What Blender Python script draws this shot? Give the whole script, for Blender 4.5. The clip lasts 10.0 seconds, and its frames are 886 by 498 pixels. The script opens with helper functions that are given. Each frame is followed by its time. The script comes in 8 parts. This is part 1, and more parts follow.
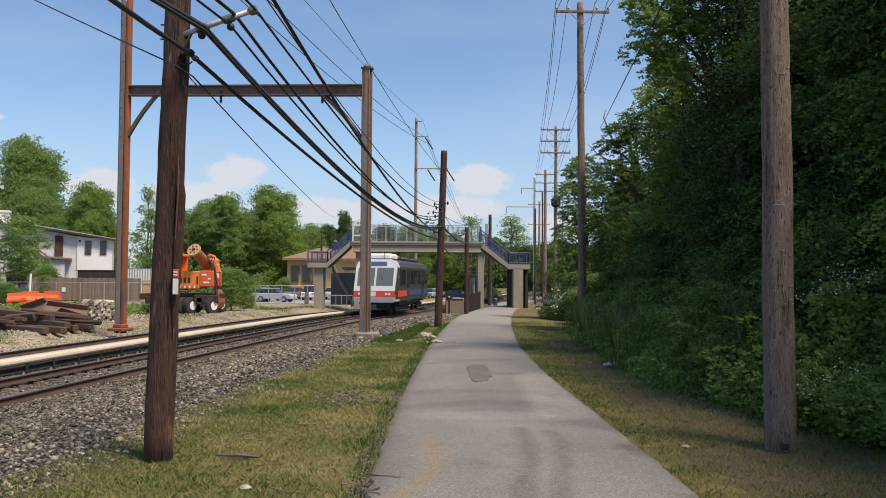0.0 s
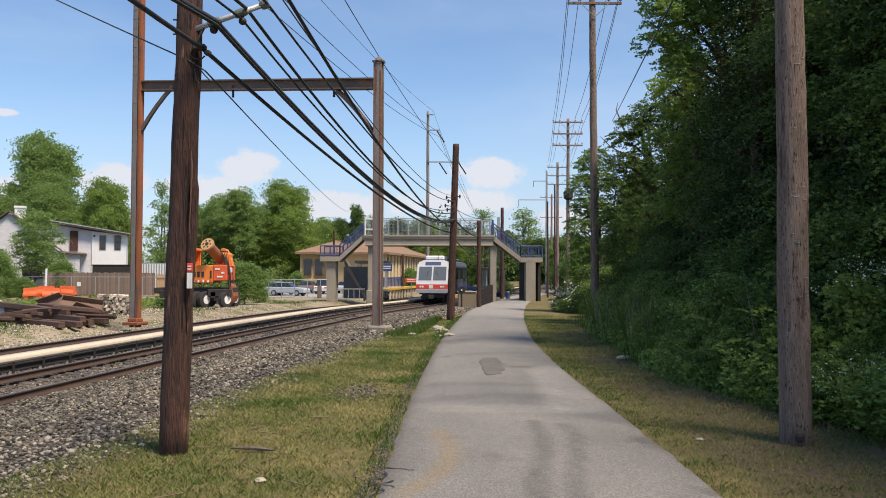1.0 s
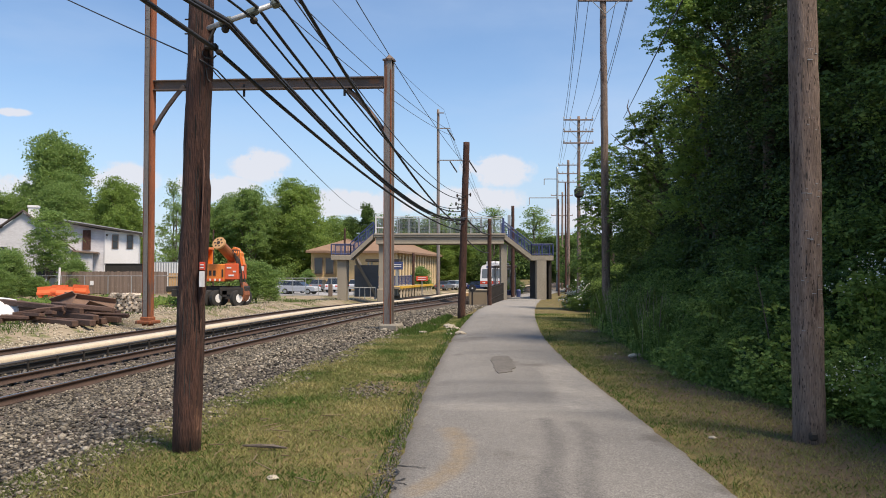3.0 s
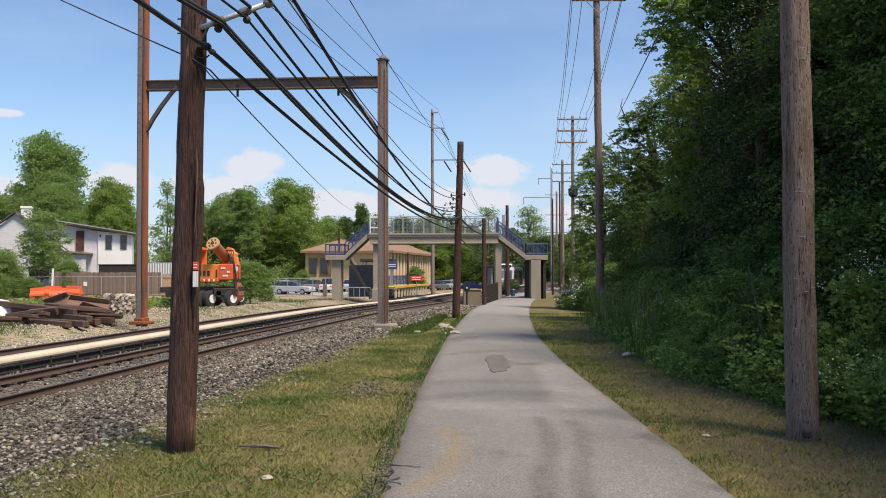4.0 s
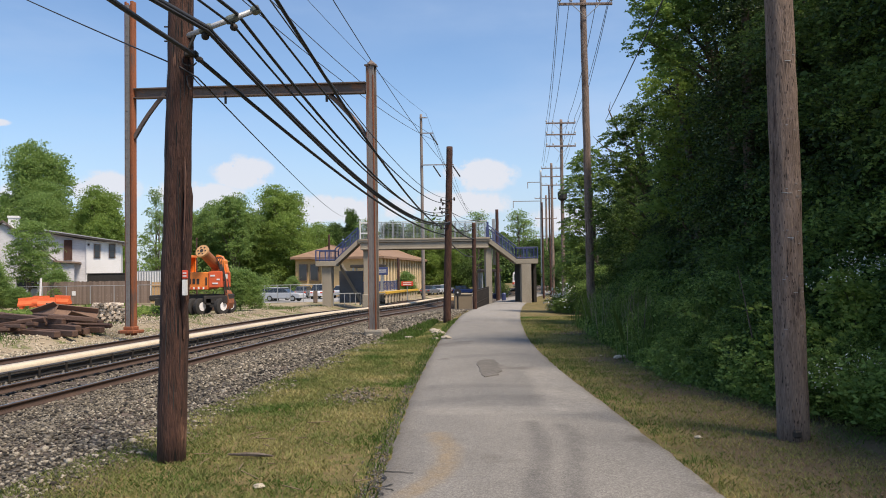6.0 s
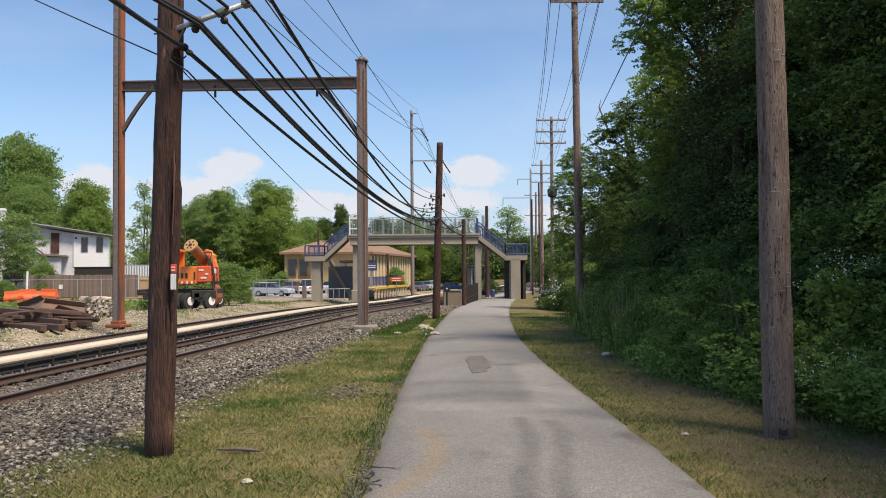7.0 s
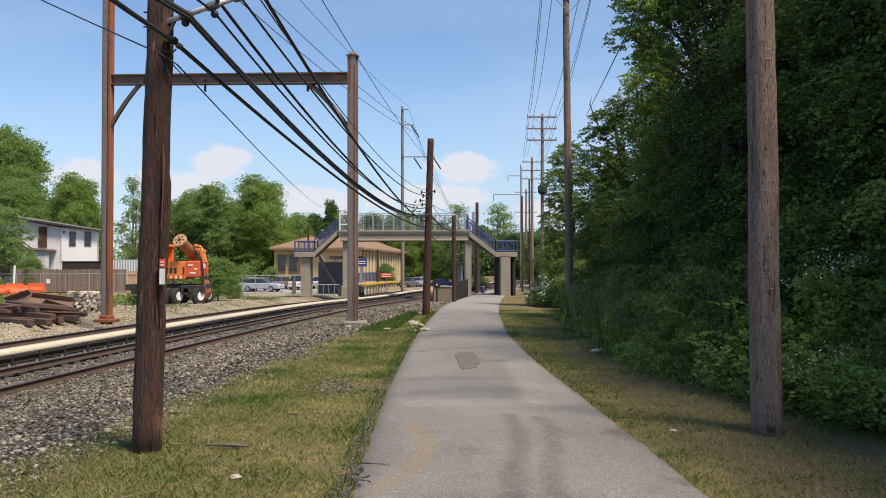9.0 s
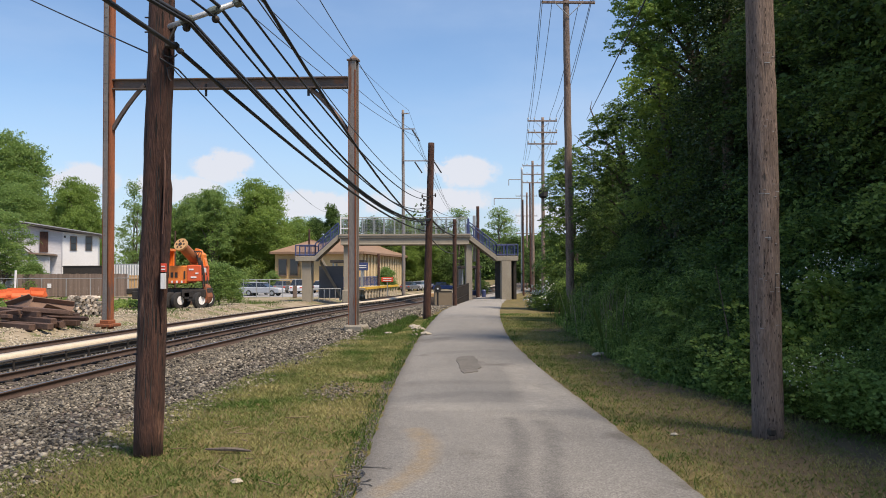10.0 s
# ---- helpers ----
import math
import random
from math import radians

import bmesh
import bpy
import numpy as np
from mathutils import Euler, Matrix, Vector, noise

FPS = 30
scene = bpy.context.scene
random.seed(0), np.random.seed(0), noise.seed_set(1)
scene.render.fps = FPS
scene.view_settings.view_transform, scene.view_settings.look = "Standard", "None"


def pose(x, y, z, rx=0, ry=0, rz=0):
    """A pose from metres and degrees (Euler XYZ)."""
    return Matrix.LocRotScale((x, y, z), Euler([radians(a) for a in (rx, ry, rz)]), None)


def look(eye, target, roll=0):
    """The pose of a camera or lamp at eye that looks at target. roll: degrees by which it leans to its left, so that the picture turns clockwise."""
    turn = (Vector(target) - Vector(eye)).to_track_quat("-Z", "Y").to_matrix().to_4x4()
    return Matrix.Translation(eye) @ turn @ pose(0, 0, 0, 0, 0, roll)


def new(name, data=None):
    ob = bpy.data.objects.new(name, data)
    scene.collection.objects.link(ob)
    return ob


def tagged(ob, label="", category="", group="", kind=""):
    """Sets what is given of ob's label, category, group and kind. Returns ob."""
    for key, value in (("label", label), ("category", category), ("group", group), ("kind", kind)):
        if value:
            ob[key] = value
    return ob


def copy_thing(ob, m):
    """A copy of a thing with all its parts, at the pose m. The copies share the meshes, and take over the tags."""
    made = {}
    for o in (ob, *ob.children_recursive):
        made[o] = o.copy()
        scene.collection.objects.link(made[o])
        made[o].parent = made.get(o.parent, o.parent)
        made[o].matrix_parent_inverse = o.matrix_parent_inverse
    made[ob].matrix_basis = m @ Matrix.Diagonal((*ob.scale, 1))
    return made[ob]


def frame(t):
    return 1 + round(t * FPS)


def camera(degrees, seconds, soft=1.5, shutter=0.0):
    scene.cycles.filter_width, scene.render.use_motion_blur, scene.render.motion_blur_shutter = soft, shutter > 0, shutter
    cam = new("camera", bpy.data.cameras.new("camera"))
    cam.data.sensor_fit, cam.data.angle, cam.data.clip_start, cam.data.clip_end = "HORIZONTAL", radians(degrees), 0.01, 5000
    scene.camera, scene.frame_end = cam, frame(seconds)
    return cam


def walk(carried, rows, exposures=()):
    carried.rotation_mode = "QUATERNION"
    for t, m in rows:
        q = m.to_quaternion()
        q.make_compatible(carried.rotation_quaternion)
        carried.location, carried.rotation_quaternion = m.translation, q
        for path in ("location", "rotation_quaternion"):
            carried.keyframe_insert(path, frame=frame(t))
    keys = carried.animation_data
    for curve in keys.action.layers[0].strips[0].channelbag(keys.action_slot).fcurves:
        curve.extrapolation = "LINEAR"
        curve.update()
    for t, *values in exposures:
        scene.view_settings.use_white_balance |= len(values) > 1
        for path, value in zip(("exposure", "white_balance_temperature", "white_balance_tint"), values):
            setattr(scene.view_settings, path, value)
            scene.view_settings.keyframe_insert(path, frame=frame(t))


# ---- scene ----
cam = camera(59.2, 10.0, soft=0.95)
PATH = [
    (0, (0.037, -0.208, 2.237), (0.095, 1.79, 2.314), 0.3),
    (0.5, (0.034, -0.204, 2.239), (0.081, 1.794, 2.305), 0.2),
    (1, (0.031, -0.202, 2.235), (0.058, 1.797, 2.295), 0.1),
    (1.5, (0.032, -0.206, 2.237), (0.052, 1.793, 2.302), -0.1),
    (2, (0.028, -0.205, 2.233), (0.038, 1.794, 2.298), -0.1),
    (2.5, (0.021, -0.205, 2.235), (0.018, 1.794, 2.292), -0.0),
    (4, (0.03, -0.207, 2.226), (0.044, 1.792, 2.281), -0.2),
    (4.5, (0.031, -0.214, 2.235), (0.045, 1.785, 2.299), -0.6),
    (5, (0.035, -0.209, 2.235), (0.052, 1.789, 2.307), -0.9),
    (5.5, (0.032, -0.206, 2.233), (0.053, 1.793, 2.305), -0.9),
    (6, (0.033, -0.208, 2.231), (0.072, 1.79, 2.298), -0.9),
    (7.5, (0.027, -0.204, 2.23), (0.1, 1.794, 2.284), -0.3),
    (8, (0.027, -0.199, 2.23), (0.105, 1.799, 2.282), -0.2),
    (8.5, (0.03, -0.198, 2.229), (0.118, 1.799, 2.278), -0.2),
    (9, (0.026, -0.2, 2.229), (0.117, 1.797, 2.276), -0.2),
    (9.5, (0.026, -0.2, 2.228), (0.112, 1.797, 2.275), -0.3),
    (10, (0.027, -0.213, 2.23), (0.116, 1.785, 2.287), -0.3),
]
walk(cam, [(t, look(eye, target, roll)) for t, eye, target, roll in PATH],
     exposures=[(0.0, 0.20, 6850, 14), (0.4, 0.28, 6850, 14), (0.9, 0.34, 6850, 14), (10.0, 0.34, 6850, 14)])


# ---- light ----
SUN_AZ, SUN_EL = 132.0, 60.0
world = bpy.data.worlds.new("world")
scene.world = world
world.use_nodes = True


def build_sky():
    nt = world.node_tree
    nt.nodes.clear()
    out = nt.nodes.new("ShaderNodeOutputWorld")
    bg = nt.nodes.new("ShaderNodeBackground")
    sky = nt.nodes.new("ShaderNodeTexSky")
    sky.sky_type, sky.sun_disc = "NISHITA", False
    sky.sun_elevation, sky.sun_rotation = radians(SUN_EL), radians(SUN_AZ)
    sky.air_density, sky.dust_density, sky.ozone_density = 1.0, 0.25, 2.6
    tc = nt.nodes.new("ShaderNodeTexCoord")
    sep = nt.nodes.new("ShaderNodeSeparateXYZ")
    nt.links.new(tc.outputs["Generated"], sep.inputs[0])

    def cloud(scale, stretch, lo, hi, detail, offset):
        mp = nt.nodes.new("ShaderNodeMapping")
        mp.inputs["Scale"].default_value = stretch
        mp.inputs["Location"].default_value = offset
        nz = nt.nodes.new("ShaderNodeTexNoise")
        nz.inputs["Scale"].default_value, nz.inputs["Detail"].default_value = scale, detail
        nz.inputs["Roughness"].default_value = 0.55
        rp = nt.nodes.new("ShaderNodeMapRange")
        rp.interpolation_type = "SMOOTHSTEP"
        rp.inputs[1].default_value, rp.inputs[2].default_value = lo, hi
        nt.links.new(tc.outputs["Generated"], mp.inputs[0])
        nt.links.new(mp.outputs[0], nz.inputs["Vector"])
        nt.links.new(nz.outputs[0], rp.inputs[0])
        return rp.outputs[0]

    def mathn(op, a, b):
        n = nt.nodes.new("ShaderNodeMath")
        n.operation = op
        for i, v in enumerate((a, b)):
            if isinstance(v, (int, float)):
                n.inputs[i].default_value = v
            else:
                nt.links.new(v, n.inputs[i])
        return n.outputs[0]

    def span(lo, hi):
        n = nt.nodes.new("ShaderNodeMapRange")
        n.interpolation_type = "SMOOTHSTEP"
        n.inputs[1].default_value, n.inputs[2].default_value = lo, hi
        nt.links.new(sep.outputs[2], n.inputs[0])
        return n.outputs[0]

    def puff(u, v, wide, tall):
        """One cumulus heap: 1 at its middle, 0 past its rim."""
        c = Vector((u, 1.0, v)).normalized()
        sb = nt.nodes.new("ShaderNodeVectorMath")
        sb.operation = "SUBTRACT"
        sb.inputs[1].default_value = c
        nt.links.new(tc.outputs["Generated"], sb.inputs[0])
        sc = nt.nodes.new("ShaderNodeVectorMath")
        sc.operation = "MULTIPLY"
        sc.inputs[1].default_value = (1 / wide, 1 / wide, 1 / tall)
        nt.links.new(sb.outputs[0], sc.inputs[0])
        ln = nt.nodes.new("ShaderNodeVectorMath")
        ln.operation = "LENGTH"
        nt.links.new(sc.outputs[0], ln.inputs[0])
        mr = nt.nodes.new("ShaderNodeMapRange")
        mr.interpolation_type = "SMOOTHSTEP"
        mr.inputs[1].default_value, mr.inputs[2].default_value = 0.0, 1.0
        mr.inputs[3].default_value, mr.inputs[4].default_value = 1.0, 0.0
        nt.links.new(ln.outputs[1], mr.inputs[0])
        return mr.outputs[0]

    # thin high veil, and heaps of cumulus low over the trees
    veil = mathn("MULTIPLY", cloud(3.0, (1, 1, 3.5), 0.44, 0.84, 6, (0.3, 0.1, 0)), 0.4)
    cirrus = nt.nodes.new("ShaderNodeMapRange")
    cirrus.interpolation_type = "SMOOTHSTEP"
    cirrus.inputs[1].default_value, cirrus.inputs[2].default_value, cirrus.inputs[4].default_value = -0.5, 0.35, 0.75
    nt.links.new(sep.outputs[0], cirrus.inputs[0])
    veil = mathn("ADD", mathn("MULTIPLY", veil, 0.8), mathn("MULTIPLY", cirrus.outputs[0], cloud(1.6, (1, 1, 2.5), 0.25, 0.75, 7, (0.9, 0.2, 0.4))))
    low = mathn("MULTIPLY", span(0.015, 0.06), mathn("SUBTRACT", 1.0, span(0.11, 0.20)))
    haze = mathn("MULTIPLY", mathn("SUBTRACT", 1.0, span(-0.02, 0.24)), 0.72)
    heaps = mathn("MULTIPLY", cloud(9.0, (1, 1, 2.6), 0.54, 0.66, 8, (1.7, 0.4, 0.55)), 0.25)
    heaps = mathn("MULTIPLY", heaps, low)
    for u, v, wide, tall in ((-0.237, 0.137, 0.062, 0.036), (-0.30, 0.107, 0.10, 0.028), (-0.41, 0.112, 0.075, 0.040), (0.066, 0.128, 0.085, 0.034), (0.03, 0.090, 0.13, 0.030), (-0.545, 0.10, 0.09, 0.04), (-0.13, 0.085, 0.16, 0.03), (-0.56, 0.205, 0.035, 0.008), (0.19, 0.07, 0.10, 0.03)):
        heaps = mathn("MAXIMUM", heaps, puff(u, v, wide, tall))
    grain = nt.nodes.new("ShaderNodeTexNoise")
    grain.inputs["Scale"].default_value, grain.inputs["Detail"].default_value = 30.0, 9
    grain.inputs["Roughness"].default_value = 0.62
    nt.links.new(tc.outputs["Generated"], grain.inputs["Vector"])
    body = nt.nodes.new("ShaderNodeMapRange")
    body.interpolation_type = "SMOOTHSTEP"
    body.inputs[1].default_value, body.inputs[2].default_value = 0.2, 0.56
    nt.links.new(mathn("MULTIPLY", heaps, mathn("SUBTRACT", mathn("MULTIPLY", grain.outputs[0], 3.4), 0.85)), body.inputs[0])
    bank = mathn("MULTIPLY", body.outputs[0], 0.85)
    hue = nt.nodes.new("ShaderNodeHueSaturation")
    hue.inputs["Saturation"].default_value = 1.12
    nt.links.new(sky.outputs[0], hue.inputs["Color"])
    last = hue.outputs[0]
    for fac, colour in ((veil, (3.0, 4.0, 5.5, 1)), (haze, (2.45, 3.35, 4.6, 1)), (bank, (4.5, 4.75, 5.2, 1))):
        mx = nt.nodes.new("ShaderNodeMix")
        mx.data_type = "RGBA"
        nt.links.new(fac, mx.inputs[0])
        nt.links.new(last, mx.inputs[6])
        mx.inputs[7].default_value = colour
        last = mx.outputs[2]
    nt.links.new(last, bg.inputs[0])
    bg.inputs[1].default_value = 0.136
    nt.links.new(bg.outputs[0], out.inputs[0])


build_sky()
sun_data = bpy.data.lights.new("sun", "SUN")
sun_data.energy, sun_data.angle, sun_data.color = 4.6, radians(15.0), (1.0, 0.89, 0.74)
sun = new("sun", sun_data)
sun_way = Vector((math.sin(radians(SUN_AZ)) * math.cos(radians(SUN_EL)), math.cos(radians(SUN_AZ)) * math.cos(radians(SUN_EL)), math.sin(radians(SUN_EL))))
sun.matrix_world = look(sun_way * 60, (0, 0, 0))


# ---- materials ----
def mat(name, a, b, scale=3.0, rough=0.75, metal=0.0, bump=0.25, fine=40.0, stretch=(1, 1, 1), c=None, c_lo=0.62, c_scale=1.2, vary=0.0, spec=0.5, island=0.0):
    """Two-scale noise between colours a and b, an optional third colour in stains, fine relief."""
    m = bpy.data.materials.new(name)
    m.use_nodes = True
    nt = m.node_tree
    bs = nt.nodes["Principled BSDF"]
    tc = nt.nodes.new("ShaderNodeTexCoord")
    mp = nt.nodes.new("ShaderNodeMapping")
    mp.inputs["Scale"].default_value = stretch
    nt.links.new(tc.outputs["Object"], mp.inputs[0])

    def nz(s, d=6):
        n = nt.nodes.new("ShaderNodeTexNoise")
        n.inputs["Scale"].default_value, n.inputs["Detail"].default_value = s, d
        n.inputs["Roughness"].default_value = 0.6
        nt.links.new(mp.outputs[0], n.inputs["Vector"])
        return n.outputs[0]

    def ramp(v, lo, hi):
        r = nt.nodes.new("ShaderNodeMapRange")
        r.inputs[1].default_value, r.inputs[2].default_value = lo, hi
        nt.links.new(v, r.inputs[0])
        return r.outputs[0]

    def mix(f, x, y, kind="MIX"):
        n = nt.nodes.new("ShaderNodeMix")
        n.data_type, n.blend_type = "RGBA", kind
        for i, v in ((0, f), (6, x), (7, y)):
            if isinstance(v, tuple):
                n.inputs[i].default_value = (*v, 1)
            elif isinstance(v, (int, float)):
                n.inputs[i].default_value = v
            else:
                nt.links.new(v, n.inputs[i])
        return n.outputs[2]

    big, small = nz(scale), nz(fine, 4)
    col = mix(ramp(big, 0.32, 0.68), a, b)
    col = mix(0.5, col, mix(ramp(small, 0.3, 0.7), tuple(0.55 * v for v in a), tuple(min(1, 1.25 * v) for v in b)))
    if c:
        col = mix(ramp(nz(c_scale, 8), c_lo, c_lo + 0.08), col, c)
    if vary or island:
        hs = nt.nodes.new("ShaderNodeHueSaturation")
        if island:
            rnd = nt.nodes.new("ShaderNodeNewGeometry").outputs["Random Per Island"]
        else:
            rnd = nt.nodes.new("ShaderNodeObjectInfo").outputs["Random"]
        w = island or vary
        r = nt.nodes.new("ShaderNodeMapRange")
        r.inputs[3].default_value, r.inputs[4].default_value = 1 - w, 1 + w
        nt.links.new(rnd, r.inputs[0])
        nt.links.new(r.outputs[0], hs.inputs["Value"])
        nt.links.new(col, hs.inputs["Color"])
        col = hs.outputs[0]
    nt.links.new(col, bs.inputs["Base Color"])
    bs.inputs["Metallic"].default_value = metal
    bs.inputs["Specular IOR Level"].default_value = spec
    rr = nt.nodes.new("ShaderNodeMapRange")
    rr.inputs[3].default_value, rr.inputs[4].default_value = max(0.02, rough - 0.12), min(1, rough + 0.12)
    nt.links.new(big, rr.inputs[0])
    nt.links.new(rr.outputs[0], bs.inputs["Roughness"])
    if bump:
        bp = nt.nodes.new("ShaderNodeBump")
        bp.inputs["Strength"].default_value, bp.inputs["Distance"].default_value = bump, 0.05 if bump > 0.95 else 0.02
        nt.links.new(small, bp.inputs["Height"])
        nt.links.new(bp.outputs[0], bs.inputs["Normal"])
    return m


def leaf_mat(name, a, b, trans=0.35, patch=0.7, w_leaf=0.55, w_patch=0.55, off=-0.05):
    """Leaves: each one its own shade, some light passing through."""
    m = bpy.data.materials.new(name)
    m.use_nodes = True
    nt = m.node_tree
    bs = nt.nodes["Principled BSDF"]
    geo = nt.nodes.new("ShaderNodeNewGeometry")
    tc = nt.nodes.new("ShaderNodeTexCoord")
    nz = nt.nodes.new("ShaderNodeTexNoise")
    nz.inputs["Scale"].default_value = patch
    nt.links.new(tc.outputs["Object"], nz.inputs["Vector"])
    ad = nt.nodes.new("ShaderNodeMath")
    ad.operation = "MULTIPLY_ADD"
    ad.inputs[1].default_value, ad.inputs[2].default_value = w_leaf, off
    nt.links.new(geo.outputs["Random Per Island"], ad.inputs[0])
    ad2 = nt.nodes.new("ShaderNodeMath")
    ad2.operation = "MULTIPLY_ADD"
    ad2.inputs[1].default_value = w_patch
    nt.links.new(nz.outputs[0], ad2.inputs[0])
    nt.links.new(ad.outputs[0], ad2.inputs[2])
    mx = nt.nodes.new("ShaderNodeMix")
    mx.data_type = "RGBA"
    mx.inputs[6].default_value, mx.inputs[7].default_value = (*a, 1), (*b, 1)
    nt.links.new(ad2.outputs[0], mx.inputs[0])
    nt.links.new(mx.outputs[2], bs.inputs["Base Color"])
    bs.inputs["Roughness"].default_value = 0.55
    bs.inputs["Specular IOR Level"].default_value = 0.3
    tr = nt.nodes.new("ShaderNodeBsdfTranslucent")
    nt.links.new(mx.outputs[2], tr.inputs[0])
    ms = nt.nodes.new("ShaderNodeMixShader")
    ms.inputs[0].default_value = trans
    nt.links.new(bs.outputs[0], ms.inputs[1])
    nt.links.new(tr.outputs[0], ms.inputs[2])
    nt.links.new(ms.outputs[0], nt.nodes["Material Output"].inputs[0])
    return m


def glass_mat(name, colour, rough=0.05):
    m = bpy.data.materials.new(name)
    m.use_nodes = True
    bs = m.node_tree.nodes["Principled BSDF"]
    bs.inputs["Base Color"].default_value = (*colour, 1)
    bs.inputs["Roughness"].default_value = rough
    bs.inputs["Specular IOR Level"].default_value = 0.8
    return m


M_POLE_DARK = mat("creosoted_wood", (0.010, 0.0055, 0.0045), (0.12, 0.054, 0.037), 1.5, 0.85, 0, 1.0, 7, (8, 8, 1.0), (0.24, 0.125, 0.08), 0.62, 1.1)
M_POLE_GREY = mat("weathered_wood", (0.10, 0.066, 0.051), (0.38, 0.285, 0.23), 1.6, 0.9, 0, 1.0, 11, (8, 8, 0.8), (0.085, 0.052, 0.042), 0.60, 1.1)
M_RUST = mat("rusty_steel", (0.13, 0.04, 0.019), (0.37, 0.125, 0.05), 1.8, 0.8, 0.1, 0.4, 30, (3, 3, 0.35), (0.13, 0.075, 0.055), 0.56, 1.3)
M_STEEL_WORN = mat("worn_painted_steel", (0.15, 0.125, 0.11), (0.31, 0.275, 0.245), 1.8, 0.75, 0.1, 0.3, 30, (4, 4, 0.25), (0.20, 0.085, 0.045), 0.56, 1.4)
M_BEAM = mat("streaked_beam_steel", (0.075, 0.055, 0.047), (0.19, 0.145, 0.12), 1.2, 0.75, 0.1, 0.3, 30, (0.8, 2, 2), (0.24, 0.12, 0.07), 0.56, 1.2)
M_RAIL = mat("rusty_rail", (0.065, 0.042, 0.033), (0.12, 0.078, 0.058), 2, 0.7, 0.3, 0.2)
M_RAILTOP = mat("polished_rail_head", (0.30, 0.29, 0.28), (0.42, 0.41, 0.40), 2, 0.3, 0.9, 0.05)
M_TIE = mat("old_tie_wood", (0.06, 0.047, 0.04), (0.125, 0.10, 0.085), 3, 0.9, 0, 0.8, 30, (0.5, 5, 5), vary=0.3)
M_COVER = mat("cream_cover_board", (0.50, 0.42, 0.30), (0.66, 0.57, 0.43), 1.0, 0.6, 0, 0.15, 20, (0.3, 3, 3), (0.46, 0.40, 0.31), 0.6, 1.3)
M_BLACKRAIL = mat("dark_contact_rail", (0.03, 0.028, 0.027), (0.07, 0.062, 0.055), 2, 0.6, 0.3, 0.2)
M_INSUL = mat("insulator_grey", (0.30, 0.28, 0.25), (0.42, 0.40, 0.36), 6, 0.4, 0, 0.1)
M_CONC = mat("aged_concrete", (0.23, 0.20, 0.155), (0.36, 0.32, 0.25), 0.7, 0.9, 0, 0.4, 35, (1, 1, 0.6), (0.26, 0.24, 0.205), 0.6, 0.7)
M_BLUE = mat("blue_paint", (0.035, 0.05, 0.14), (0.06, 0.085, 0.20), 2, 0.5, 0, 0.1)
M_GALV = mat("galvanised_steel", (0.34, 0.36, 0.36), (0.46, 0.48, 0.48), 3, 0.5, 0.6, 0.1)
M_CABLE = mat("black_cable", (0.012, 0.012, 0.013), (0.03, 0.03, 0.032), 5, 0.6, 0, 0.1)
M_WIRE = mat("weathered_wire", (0.06, 0.07, 0.085), (0.11, 0.12, 0.14), 5, 0.6, 0.3, 0.1)
M_CERAMIC = mat("grey_ceramic", (0.34, 0.36, 0.37), (0.5, 0.52, 0.53), 6, 0.3, 0, 0.1)
M_ORANGE = mat("orange_machine_paint", (0.72, 0.18, 0.025), (0.84, 0.25, 0.045), 1.5, 0.45, 0, 0.1, 20, (1, 1, 1), (0.40, 0.12, 0.03), 0.66, 2)
M_RUBBER = mat("black_rubber", (0.018, 0.018, 0.018), (0.04, 0.038, 0.036), 4, 0.85, 0, 0.3)
M_DARKMETAL = mat("greasy_dark_metal", (0.025, 0.024, 0.023), (0.07, 0.06, 0.052), 3, 0.65, 0.4, 0.3)
M_WHITE = mat("white_paint", (0.70, 0.70, 0.69), (0.80, 0.80, 0.79), 0.8, 0.6, 0, 0.1, 20, (1, 1, 0.5), (0.60, 0.60, 0.58), 0.64, 0.6)
M_SIDING = mat("pale_grey_siding", (0.50, 0.50, 0.52), (0.62, 0.62, 0.64), 0.7, 0.7, 0, 0.25, 12, (0.3, 0.3, 6))
M_ROOF_GREY = mat("grey_shingle_roof", (0.27, 0.28, 0.30), (0.40, 0.41, 0.43), 1.0, 0.85, 0, 0.5, 14, (1, 1, 1))
M_ROOF_BROWN = mat("brown_shingle_roof", (0.19, 0.115, 0.07), (0.28, 0.18, 0.115), 1.0, 0.85, 0, 0.5, 14)
M_BRICK_TAN = mat("tan_brick", (0.52, 0.35, 0.16), (0.64, 0.45, 0.23), 1.4, 0.85, 0, 0.4, 16, (1, 1, 3))
M_BRICK_RED = mat("red_brick", (0.30, 0.12, 0.08), (0.42, 0.18, 0.12), 1.4, 0.85, 0, 0.4, 16, (1, 1, 3))
M_FENCEWOOD = mat("weathered_fence_board", (0.15, 0.108, 0.083), (0.26, 0.195, 0.155), 1.6, 0.9, 0, 0.5, 22, (3, 3, 0.4), vary=0.22)
M_NEWWOOD = mat("fresh_lumber", (0.45, 0.27, 0.12), (0.58, 0.37, 0.18), 2, 0.8, 0, 0.3, 22, (3, 3, 0.5))
M_GLASS = glass_mat("dark_window_glass", (0.02, 0.025, 0.03))
M_GLASS_BLUE = glass_mat("tinted_windshield", (0.10, 0.115, 0.12), 0.08)
M_RED = mat("red_stripe_paint", (0.62, 0.06, 0.03), (0.74, 0.09, 0.045), 2, 0.4, 0, 0.05)
